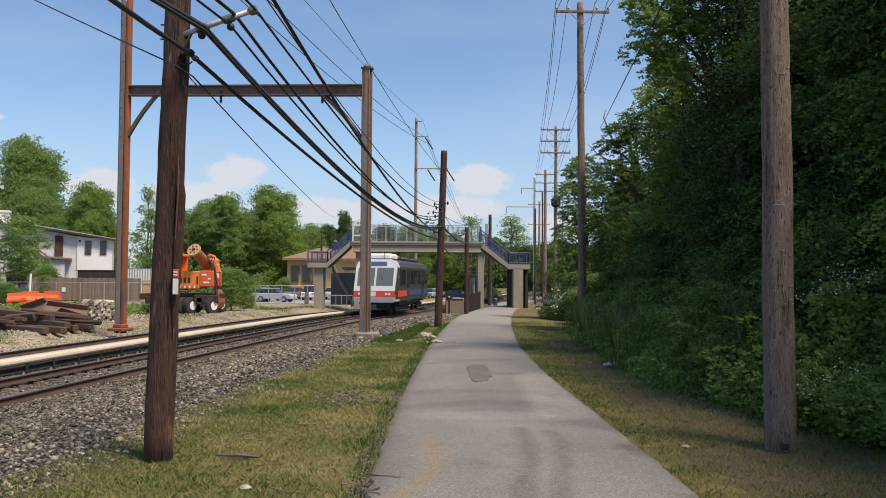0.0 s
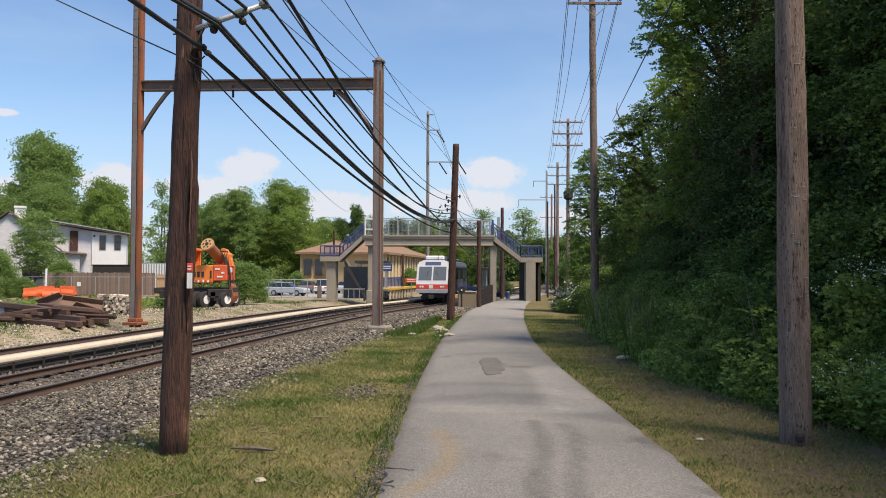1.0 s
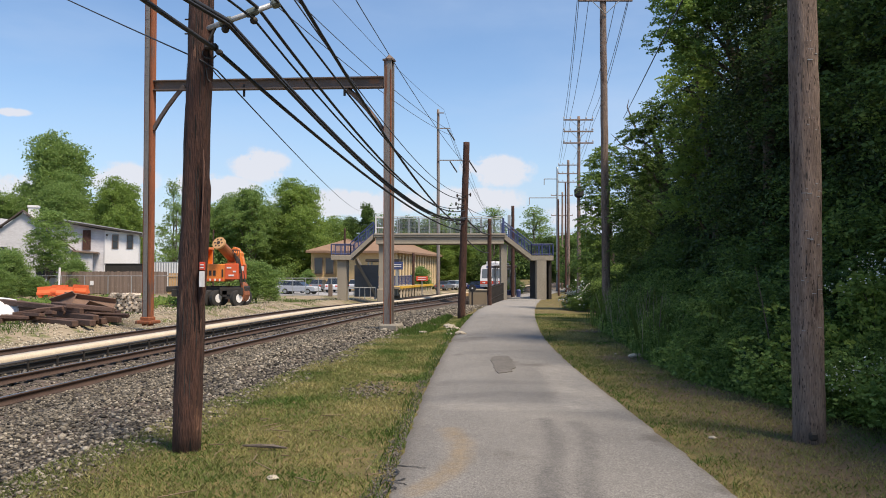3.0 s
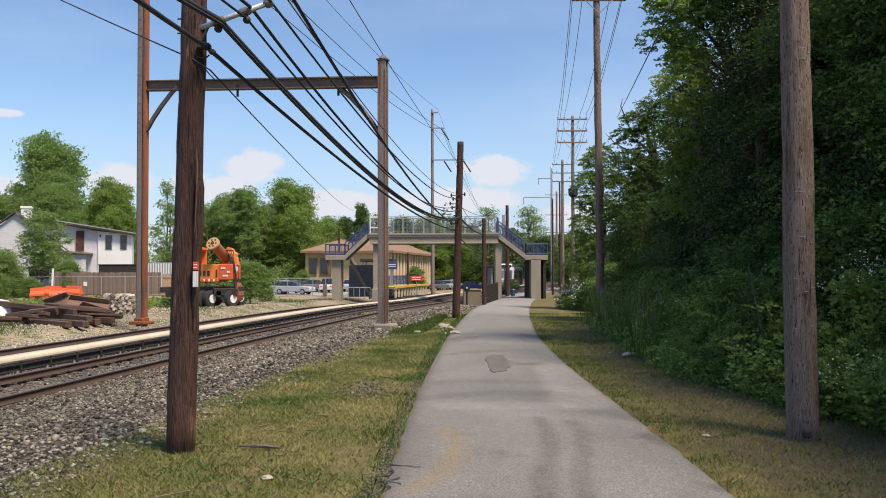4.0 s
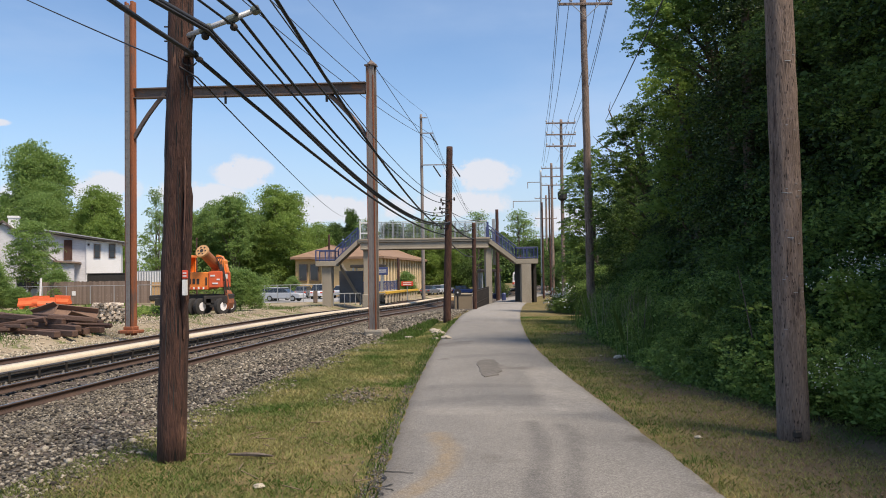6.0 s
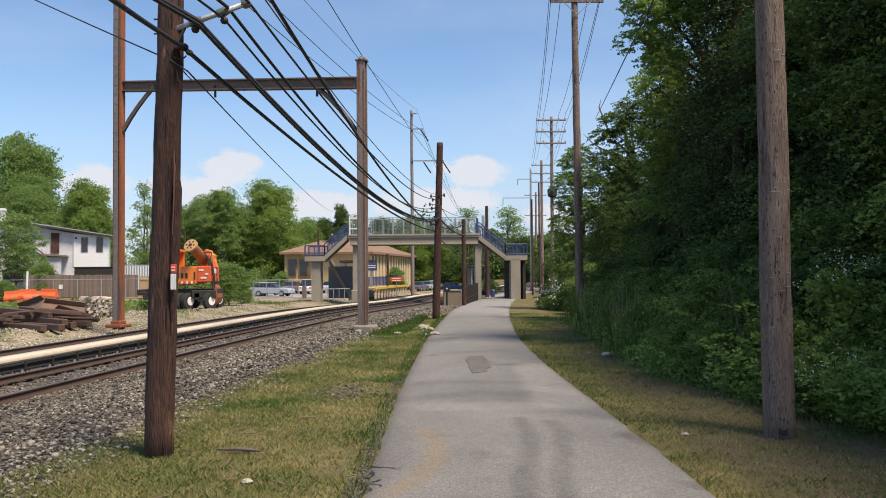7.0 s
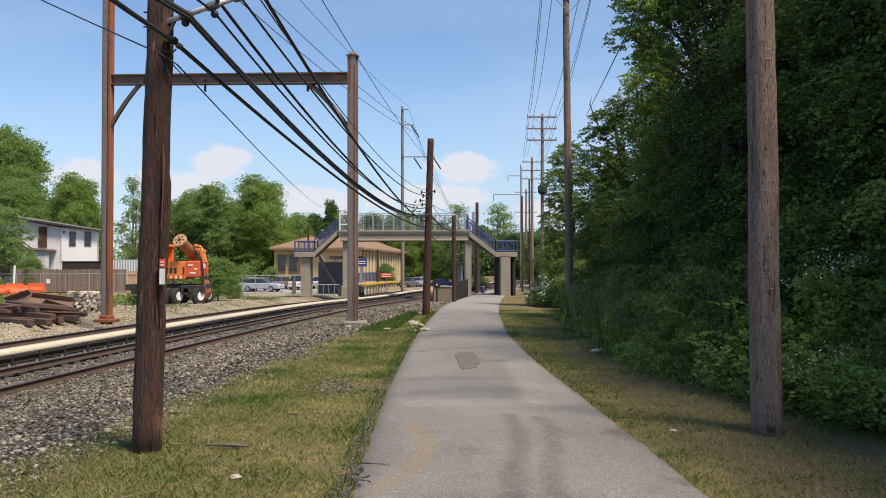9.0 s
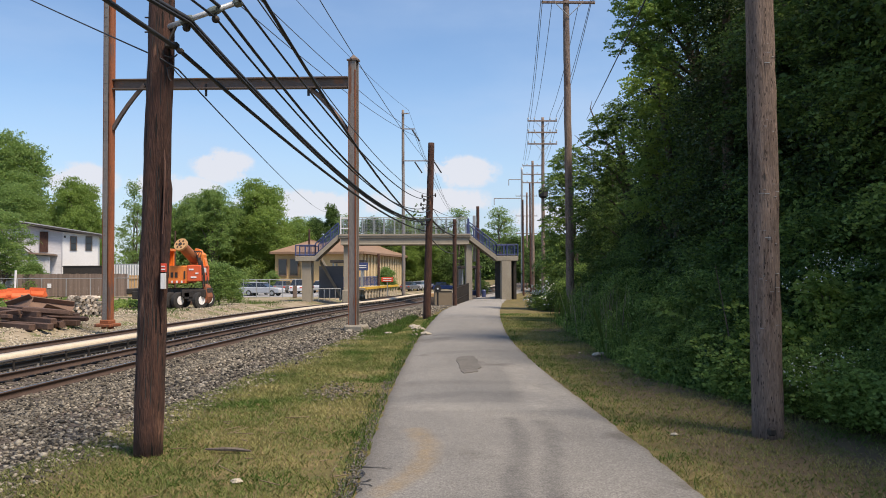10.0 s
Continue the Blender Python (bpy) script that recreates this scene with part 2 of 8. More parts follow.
M_STAINLESS = mat("brushed_stainless", (0.40, 0.41, 0.42), (0.52, 0.53, 0.54), 1.2, 0.4, 0.6, 0.05, 30, (0.3, 1, 4))
M_SIDEGREY = mat("dark_grey_car_side", (0.035, 0.038, 0.042), (0.065, 0.068, 0.072), 1.2, 0.45, 0.2, 0.05)
M_YELLOW = mat("yellow_edge_paint", (0.62, 0.36, 0.03), (0.76, 0.47, 0.06), 2, 0.6, 0, 0.1)
M_BARRIER = mat("orange_plastic_barrier", (0.74, 0.11, 0.03), (0.85, 0.17, 0.05), 2, 0.5, 0, 0.1)
M_TARP = mat("white_sack_cloth", (0.62, 0.62, 0.61), (0.76, 0.76, 0.75), 3, 0.8, 0, 0.4, 14)
M_BARK = mat("grey_brown_bark", (0.085, 0.065, 0.05), (0.17, 0.14, 0.115), 2, 0.9, 0, 0.8, 20, (4, 4, 0.7))
M_STONE = mat("ballast_stone", (0.040, 0.034, 0.026), (0.20, 0.175, 0.132), 9, 0.9, 0, 0.5, 40, island=0.97)
M_PALE_STONE = mat("pale_stone", (0.28, 0.245, 0.185), (0.47, 0.42, 0.335), 6, 0.9, 0, 0.4)
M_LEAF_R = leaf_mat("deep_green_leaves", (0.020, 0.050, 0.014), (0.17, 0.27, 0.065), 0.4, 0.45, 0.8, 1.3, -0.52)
M_LEAF_L = leaf_mat("fresh_green_leaves", (0.13, 0.215, 0.058), (0.32, 0.45, 0.14), 0.6)
M_LEAF_Y = leaf_mat("yellow_green_leaves", (0.14, 0.225, 0.048), (0.32, 0.44, 0.11), 0.6)
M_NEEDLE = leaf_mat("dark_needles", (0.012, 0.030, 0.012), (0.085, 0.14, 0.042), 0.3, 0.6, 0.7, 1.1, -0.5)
M_LEAF_S = leaf_mat("shrub_leaves", (0.044, 0.096, 0.022), (0.30, 0.43, 0.108), 0.45, 0.8, 0.8, 1.2, -0.45)
M_LEAF_W = leaf_mat("fresh_weed_leaves", (0.10, 0.19, 0.04), (0.30, 0.44, 0.12), 0.5, 1.5, 0.8, 0.8, -0.2)
M_FLOWER = mat("white_blossom", (0.62, 0.63, 0.56), (0.75, 0.76, 0.70), 5, 0.7, 0, 0)
M_GRASS = leaf_mat("mown_grass_blades", (0.085, 0.165, 0.028), (0.46, 0.405, 0.17), 0.4, 0.55, 0.3, 2.3, -0.85)
M_STRAW = leaf_mat("dry_straw_blades", (0.22, 0.17, 0.07), (0.50, 0.42, 0.21), 0.3)
M_GRASS_TALL = leaf_mat("tall_grass_blades", (0.05, 0.105, 0.018), (0.15, 0.23, 0.05), 0.4)


def pitted(m, colour, stretch, share):
    """Short dark splits and pits along the grain of an old pole."""
    nt = m.node_tree
    bs = nt.nodes["Principled BSDF"]
    col = bs.inputs["Base Color"].links[0].from_socket
    tc = nt.nodes.new("ShaderNodeTexCoord")
    mp = nt.nodes.new("ShaderNodeMapping")
    mp.inputs["Scale"].default_value = stretch
    nt.links.new(tc.outputs["Object"], mp.inputs[0])
    vo = nt.nodes.new("ShaderNodeTexVoronoi")
    vo.inputs["Scale"].default_value = 1.0
    nt.links.new(mp.outputs[0], vo.inputs["Vector"])
    sc = nt.nodes.new("ShaderNodeSeparateColor")
    nt.links.new(vo.outputs["Color"], sc.inputs[0])
    size = nt.nodes.new("ShaderNodeMapRange")
    size.inputs[1].default_value, size.inputs[2].default_value = 1 - share, 1.0
    size.inputs[3].default_value, size.inputs[4].default_value = 0.0, 0.42
    nt.links.new(sc.outputs[0], size.inputs[0])
    less = nt.nodes.new("ShaderNodeMath")
    less.operation = "LESS_THAN"
    nt.links.new(vo.outputs["Distance"], less.inputs[0])
    nt.links.new(size.outputs[0], less.inputs[1])
    mx = nt.nodes.new("ShaderNodeMix")
    mx.data_type = "RGBA"
    nt.links.new(less.outputs[0], mx.inputs[0])
    nt.links.new(col, mx.inputs[6])
    mx.inputs[7].default_value = (*colour, 1)
    nt.links.new(mx.outputs[2], bs.inputs["Base Color"])


pitted(M_POLE_GREY, (0.045, 0.028, 0.022), (58, 58, 14), 0.42)
pitted(M_POLE_DARK, (0.006, 0.004, 0.0035), (30, 30, 2.2), 0.45)


# ---- mesh helpers ----
def part(name, bm, material, parent=None, label="", smooth=False):
    me = bpy.data.meshes.new(name)
    bm.to_mesh(me)
    bm.free()
    if smooth:
        me.polygons.foreach_set("use_smooth", [True] * len(me.polygons))
    me.materials.append(material)
    ob = new(name, me)
    ob.parent = parent
    if label:
        tagged(ob, label)
    return ob


def empty(name, m, label, category, group="", kind=""):
    ob = new(name)
    ob.matrix_world = m
    return tagged(ob, label, category, group, kind)


def box(bm, c, s, turn=None, bevel=0.0):
    got = bmesh.ops.create_cube(bm, size=1.0)["verts"]
    bmesh.ops.scale(bm, vec=s, verts=got)
    if bevel:
        edges = list({e for v in got for e in v.link_edges})
        res = bmesh.ops.bevel(bm, geom=edges, offset=bevel, segments=1, affect="EDGES")
        got = list({v for f in res["faces"] for v in f.verts} | {v for v in got if v.is_valid})
    if turn is not None:
        bmesh.ops.transform(bm, matrix=turn, verts=got)
    bmesh.ops.translate(bm, vec=c, verts=got)
    return got


def boxes(*items, bevel=0.0):
    bm = bmesh.new()
    for c, s in items:
        box(bm, c, s, bevel=bevel)
    return bm


def tube(bm, points, radii, seg=8, cap=True, wobble=0.0, seed=0):
    """A tube along points, with a radius at each."""
    rnd = random.Random(seed)
    rings = []
    pts = [Vector(p) for p in points]
    for i, p in enumerate(pts):
        d = (pts[min(i + 1, len(pts) - 1)] - pts[max(i - 1, 0)]).normalized()
        side = d.cross(Vector((0.31, 0.22, 0.93)) if abs(d.z) < 0.9 else Vector((0, 1, 0.02))).normalized()
        other = d.cross(side)
        r = radii[i] if isinstance(radii, (list, tuple)) else radii
        rings.append([bm.verts.new(p + (side * math.cos(a) + other * math.sin(a)) * r * (1 + wobble * (rnd.random() - 0.5))) for a in (2 * math.pi * k / seg for k in range(seg))])
    for a, b in zip(rings, rings[1:]):
        for k in range(seg):
            bm.faces.new((a[k], a[(k + 1) % seg], b[(k + 1) % seg], b[k]))
    if cap:
        bm.faces.new(rings[0][::-1])
        bm.faces.new(rings[-1])
    return bm


def stick(p, q, r, seg=8, r2=None):
    return tube(bmesh.new(), [p, q], [r, r if r2 is None else r2], seg)


def extrude_profile(bm, profile, x0, x1, axis="x"):
    """A closed profile of (y, z) drawn out from x0 to x1."""
    def at(u, p):
        return (u, p[0], p[1]) if axis == "x" else (p[0], u, p[1])
    a = [bm.verts.new(at(x0, p)) for p in profile]
    b = [bm.verts.new(at(x1, p)) for p in profile]
    n = len(profile)
    for k in range(n):
        bm.faces.new((a[k], a[(k + 1) % n], b[(k + 1) % n], b[k]))
    bm.faces.new(a[::-1])
    bm.faces.new(b)
    bmesh.ops.recalc_face_normals(bm, faces=bm.faces)
    return bm


def mesh_from(name, verts, faces, material, parent=None):
    """verts (n,3) and faces (m,k) as arrays."""
    me = bpy.data.meshes.new(name)
    n, m, k = len(verts), len(faces), faces.shape[1]
    me.vertices.add(n)
    me.vertices.foreach_set("co", np.asarray(verts, np.float32).ravel())
    me.loops.add(m * k)
    me.loops.foreach_set("vertex_index", np.asarray(faces, np.int32).ravel())
    me.polygons.add(m)
    me.polygons.foreach_set("loop_start", np.arange(0, m * k, k, dtype=np.int32))
    me.update(calc_edges=True)
    me.validate()
    me.materials.append(material)
    ob = new(name, me)
    ob.parent = parent
    return ob


# ---- plan: the line of the track, the ground ----
def smooth(v, lo, hi):
    t = min(1.0, max(0.0, (v - lo) / (hi - lo)))
    return t * t * (3 - 2 * t)


TRACK = {}
_x, _y = -8.95, 15.0
for _k in range(0, 1400):
    _yy = 15 + _k * 0.25
    TRACK[_k] = _x
    _s = min(0.185, 0.14 + 0.0015 * (_yy - 15)) + 0.05 * smooth(_yy, 84, 104)
    _x += _s * 0.25


def track_x(y):
    if y < 15:
        return -8.95 + 0.135 * (y - 15)
    k = (y - 15) / 0.25
    i = min(int(k), 1398)
    return TRACK[i] + (TRACK[i + 1] - TRACK[i]) * (k - i)


def track_slope(y):
    return (track_x(y + 0.5) - track_x(y - 0.5))


def fall(y):
    return -0.32 * smooth(y, 42, 72) - 0.5 * smooth(y, 76, 120)


def track_at(y, off, up):
    """A place beside the near track: off metres right of its middle, up metres over the ballast."""
    s = track_slope(y)
    n = math.sqrt(1 + s * s)
    return Vector((track_x(y) + off / n, y - off * s / n, fall(y) + TRACK_Z + up))


TRACK_Z = -0.30


def ground_z(x, y):
    u = x - track_x(y)
    z = fall(y) * (1 - smooth(x, 20, 60))
    bed = smooth(u, -9.5, -7.6) * (1 - smooth(u, 1.7, 3.9))
    z += TRACK_Z * bed - 0.06 * smooth(-u, 9, 14)
    z -= 0.16 * smooth(u, 5.0, 5.8) * (1 - smooth(u, 6.0, 7.2)) * smooth(y, 24, 32) * (1 - smooth(y, 38, 46))
    return z + 0.03 * noise.noise((x * 0.5, y * 0.5, 0)) * (1 - 0.5 * bed)


# ---- ground ----
TRAIL_L = ((-40, -1.6), (0, -0.72), (7.64, -0.58), (13.86, -0.40), (17.87, -0.19), (25.19, 0.24), (33, 0.87), (42.73, 1.76), (58, 3.75), (75.8, 6.74), (100, 11.5), (140, 21))
TRAIL_R = ((-40, 1.9), (0, 2.86), (7.64, 2.99), (13.86, 3.06), (17.87, 3.05), (25.19, 3.36), (33, 4.05), (42.73, 5.1), (58, 7.1), (75.8, 9.9), (100, 14.7), (140, 24))


def along(table, y):
    for (y0, x0), (y1, x1) in zip(table, table[1:]):
        if y <= y1:
            t = (y - y0) / (y1 - y0)
            return x0 + (x1 - x0) * t
    return table[-1][1]


def soft_along(table, y):
    return sum(along(table, y + d) for d in (-3, -1.5, 0, 1.5, 3)) / 5


def steps(*spans):
    out = []
    for a, b, d in spans:
        n = max(1, round((b - a) / d))
        out += [a + (b - a) * i / n for i in range(n)]
    return out + [spans[-1][1]]


def ground_mat():
    m = bpy.data.materials.new("ground_soil")
    m.use_nodes = True
    nt = m.node_tree
    bs = nt.nodes["Principled BSDF"]
    tc = nt.nodes.new("ShaderNodeTexCoord")

    def nz(s, d=6, r=0.6):
        n = nt.nodes.new("ShaderNodeTexNoise")
        n.inputs["Scale"].default_value, n.inputs["Detail"].default_value, n.inputs["Roughness"].default_value = s, d, r
        nt.links.new(tc.outputs["Object"], n.inputs["Vector"])
        return n.outputs[0]

    def ramp(v, lo, hi):
        r = nt.nodes.new("ShaderNodeMapRange")
        r.inputs[1].default_value, r.inputs[2].default_value = lo, hi
        nt.links.new(v, r.inputs[0])
        return r.outputs[0]

    def mix(f, x, y):
        n = nt.nodes.new("ShaderNodeMix")
        n.data_type = "RGBA"
        for i, v in ((0, f), (6, x), (7, y)):
            if isinstance(v, tuple):
                n.inputs[i].default_value = (*v, 1)
            else:
                nt.links.new(v, n.inputs[i])
        return n.outputs[2]

    def mask(name):
        a = nt.nodes.new("ShaderNodeAttribute")
        a.attribute_name = name
        ad = nt.nodes.new("ShaderNodeMath")
        ad.operation = "MULTIPLY_ADD"
        ad.inputs[1].default_value, ad.inputs[2].default_value = 0.7, -0.35
        nt.links.new(nz(2.2, 8, 0.7), ad.inputs[0])
        sm = nt.nodes.new("ShaderNodeMath")
        nt.links.new(a.outputs["Fac"], sm.inputs[0])
        nt.links.new(ad.outputs[0], sm.inputs[1])
        return ramp(sm.outputs[0], 0.42, 0.58)

    grass = mix(ramp(nz(0.9, 7), 0.38, 0.62), (0.085, 0.095, 0.026), (0.22, 0.175, 0.072))
    grass = mix(ramp(nz(30, 4), 0.3, 0.7), grass, mix(ramp(nz(1.7, 6), 0.4, 0.6), (0.095, 0.08, 0.035), (0.22, 0.165, 0.078)))
    grass = mix(ramp(nz(5.5, 6, 0.7), 0.46, 0.62), grass, (0.115, 0.085, 0.042))
    grass = mix(ramp(nz(3.3, 7, 0.7), 0.55, 0.66), grass, (0.07, 0.10, 0.028))
    grass = mix(ramp(nz(42, 3, 0.5), 0.60, 0.70), grass, (0.30, 0.235, 0.125))
    vor = nt.nodes.new("ShaderNodeTexVoronoi")
    vor.inputs["Scale"].default_value = 15
    nt.links.new(tc.outputs["Object"], vor.inputs["Vector"])
    sepc = nt.nodes.new("ShaderNodeSeparateColor")
    nt.links.new(vor.outputs["Color"], sepc.inputs[0])
    rock = mix(ramp(sepc.outputs[0], 0.0, 1.0), (0.082, 0.068, 0.054), (0.235, 0.205, 0.165))
    rock = mix(ramp(vor.outputs["Distance"], 0.35, 0.6), rock, (0.05, 0.045, 0.04))
    rock = mix(ramp(nz(0.5, 6), 0.5, 0.66), rock, (0.17, 0.13, 0.105))
    dirt = mix(ramp(nz(0.35, 8), 0.38, 0.62), (0.21, 0.165, 0.11), (0.33, 0.275, 0.195))
    dirt = mix(ramp(nz(0.8, 8), 0.51, 0.62), dirt, (0.12, 0.135, 0.05))
    col = mix(mask("bare"), grass, (0.125, 0.096, 0.058))
    col = mix(mask("yard"), col, dirt)
    col = mix(mask("ballast"), col, rock)
    nt.links.new(col, bs.inputs["Base Color"])
    bs.inputs["Roughness"].default_value = 0.95
    bs.inputs["Specular IOR Level"].default_value = 0.2
    bp = nt.nodes.new("ShaderNodeBump")
    bp.inputs["Strength"].default_value, bp.inputs["Distance"].default_value = 0.7, 0.04
    nt.links.new(nz(22, 6), bp.inputs["Height"])
    nt.links.new(bp.outputs[0], bs.inputs["Normal"])
    return m


def build_ground():
    xs = steps((-3000, -300, 450), (-300, -60, 20), (-60, -18, 1.5), (-18, 8, 0.3), (8, 30, 1.1), (30, 300, 22), (300, 3000, 450))
    ys = steps((-3000, -100, 480), (-100, 0, 8), (0, 36, 0.35), (36, 130, 1.3), (130, 400, 15), (400, 4000, 400))
    nx, ny = len(xs), len(ys)
    co = np.array([(x, y, ground_z(x, y)) for y in ys for x in xs])
    idx = np.arange(nx * ny).reshape(ny, nx)
    faces = np.stack([idx[:-1, :-1], idx[:-1, 1:], idx[1:, 1:], idx[1:, :-1]], -1).reshape(-1, 4)
    ob = mesh_from("ground", co, faces, ground_mat())
    ob.data.polygons.foreach_set("use_smooth", [True] * len(faces))
    u = np.array([x - track_x(y) for x, y, z in co])
    tl = np.array([soft_along(TRAIL_L, min(y, 130)) for y in ys]).repeat(nx)
    ballast = np.clip((5.8 - u) / 1.2 + 0.5, 0, 1) * np.clip((u + 6.2) / 0.8 + 0.5, 0, 1)
    ballast *= np.clip((220 - np.abs(co[:, 1])) / 20, 0, 1)
    yard = np.clip((-5.4 - u) / 1.0, 0, 1) * np.clip((140 - co[:, 1]) / 20, 0, 1) * np.clip((u + 50) / 10, 0, 1)
    bare = np.exp(-((co[:, 0] - tl - 3.9) / 0.8) ** 2) * 0.15 + 0.8 * np.exp(-((u - 6.05) / 0.4) ** 2) * (co[:, 1] < 26) + np.clip((co[:, 0] - tl - 3.5) / 1.6, 0, 0.58) * np.clip((36 - co[:, 1]) / 6, 0, 1)
    for name, v in (("ballast", ballast), ("yard", yard), ("bare", bare)):
        at = ob.data.attributes.new(name, "FLOAT", "POINT")
        at.data.foreach_set("value", v.astype(np.float32))
    tagged(ob, "mown grass verge, grey ballast and bare gravel yard", "ground", kind="structure")


def trail_mat():
    m = mat("worn_asphalt_path", (0.150, 0.143, 0.130), (0.24, 0.230, 0.210), 0.7, 0.9, 0, 0.6, 60, (1, 0.7, 1), (0.125, 0.116, 0.102), 0.57, 0.45)
    nt = m.node_tree
    bs = nt.nodes["Principled BSDF"]
    col = bs.inputs["Base Color"].links[0].from_socket
    tc = nt.nodes.new("ShaderNodeTexCoord")
    nz = nt.nodes.new("ShaderNodeTexNoise")
    nz.inputs["Scale"].default_value, nz.inputs["Detail"].default_value = 7.0, 6
    nt.links.new(tc.outputs["Object"], nz.inputs["Vector"])
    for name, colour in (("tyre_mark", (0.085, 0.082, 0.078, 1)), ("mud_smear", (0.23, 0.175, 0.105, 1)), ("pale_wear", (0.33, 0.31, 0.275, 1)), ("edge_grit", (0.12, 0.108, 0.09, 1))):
        at = nt.nodes.new("ShaderNodeAttribute")
        at.attribute_name = name
        mu = nt.nodes.new("ShaderNodeMath")
        mu.operation = "MULTIPLY"
        nt.links.new(at.outputs["Fac"], mu.inputs[0])
        nt.links.new(nz.outputs[0], mu.inputs[1])
        mx = nt.nodes.new("ShaderNodeMix")
        mx.data_type = "RGBA"
        nt.links.new(mu.outputs[0], mx.inputs[0])
        nt.links.new(col, mx.inputs[6])
        mx.inputs[7].default_value = colour
        col = mx.outputs[2]
    # light and dark grit
    wn = nt.nodes.new("ShaderNodeTexVoronoi")
    wn.inputs["Scale"].default_value = 70
    nt.links.new(tc.outputs["Object"], wn.inputs["Vector"])
    sc = nt.nodes.new("ShaderNodeSeparateColor")
    nt.links.new(wn.outputs["Color"], sc.inputs[0])
    mr = nt.nodes.new("ShaderNodeMapRange")
    mr.inputs[3].default_value, mr.inputs[4].default_value = 0.72, 1.28
    nt.links.new(sc.outputs[0], mr.inputs[0])
    hs = nt.nodes.new("ShaderNodeHueSaturation")
    nt.links.new(mr.outputs[0], hs.inputs["Value"])
    nt.links.new(col, hs.inputs["Color"])
    nt.links.new(hs.outputs[0], bs.inputs["Base Color"])
    return m


def near_line(x, y, pts, wide):
    """How close a place lies to a line of points: 1 on it, 0 past its width."""
    best = 9.0
    for (x0, y0), (x1, y1) in zip(pts, pts[1:]):
        dx, dy = x1 - x0, y1 - y0
        t = max(0.0, min(1.0, ((x - x0) * dx + (y - y0) * dy) / (dx * dx + dy * dy)))
        best = min(best, math.hypot(x - x0 - t * dx, y - y0 - t * dy))
    return 1 - smooth(best, wide * 0.4, wide)


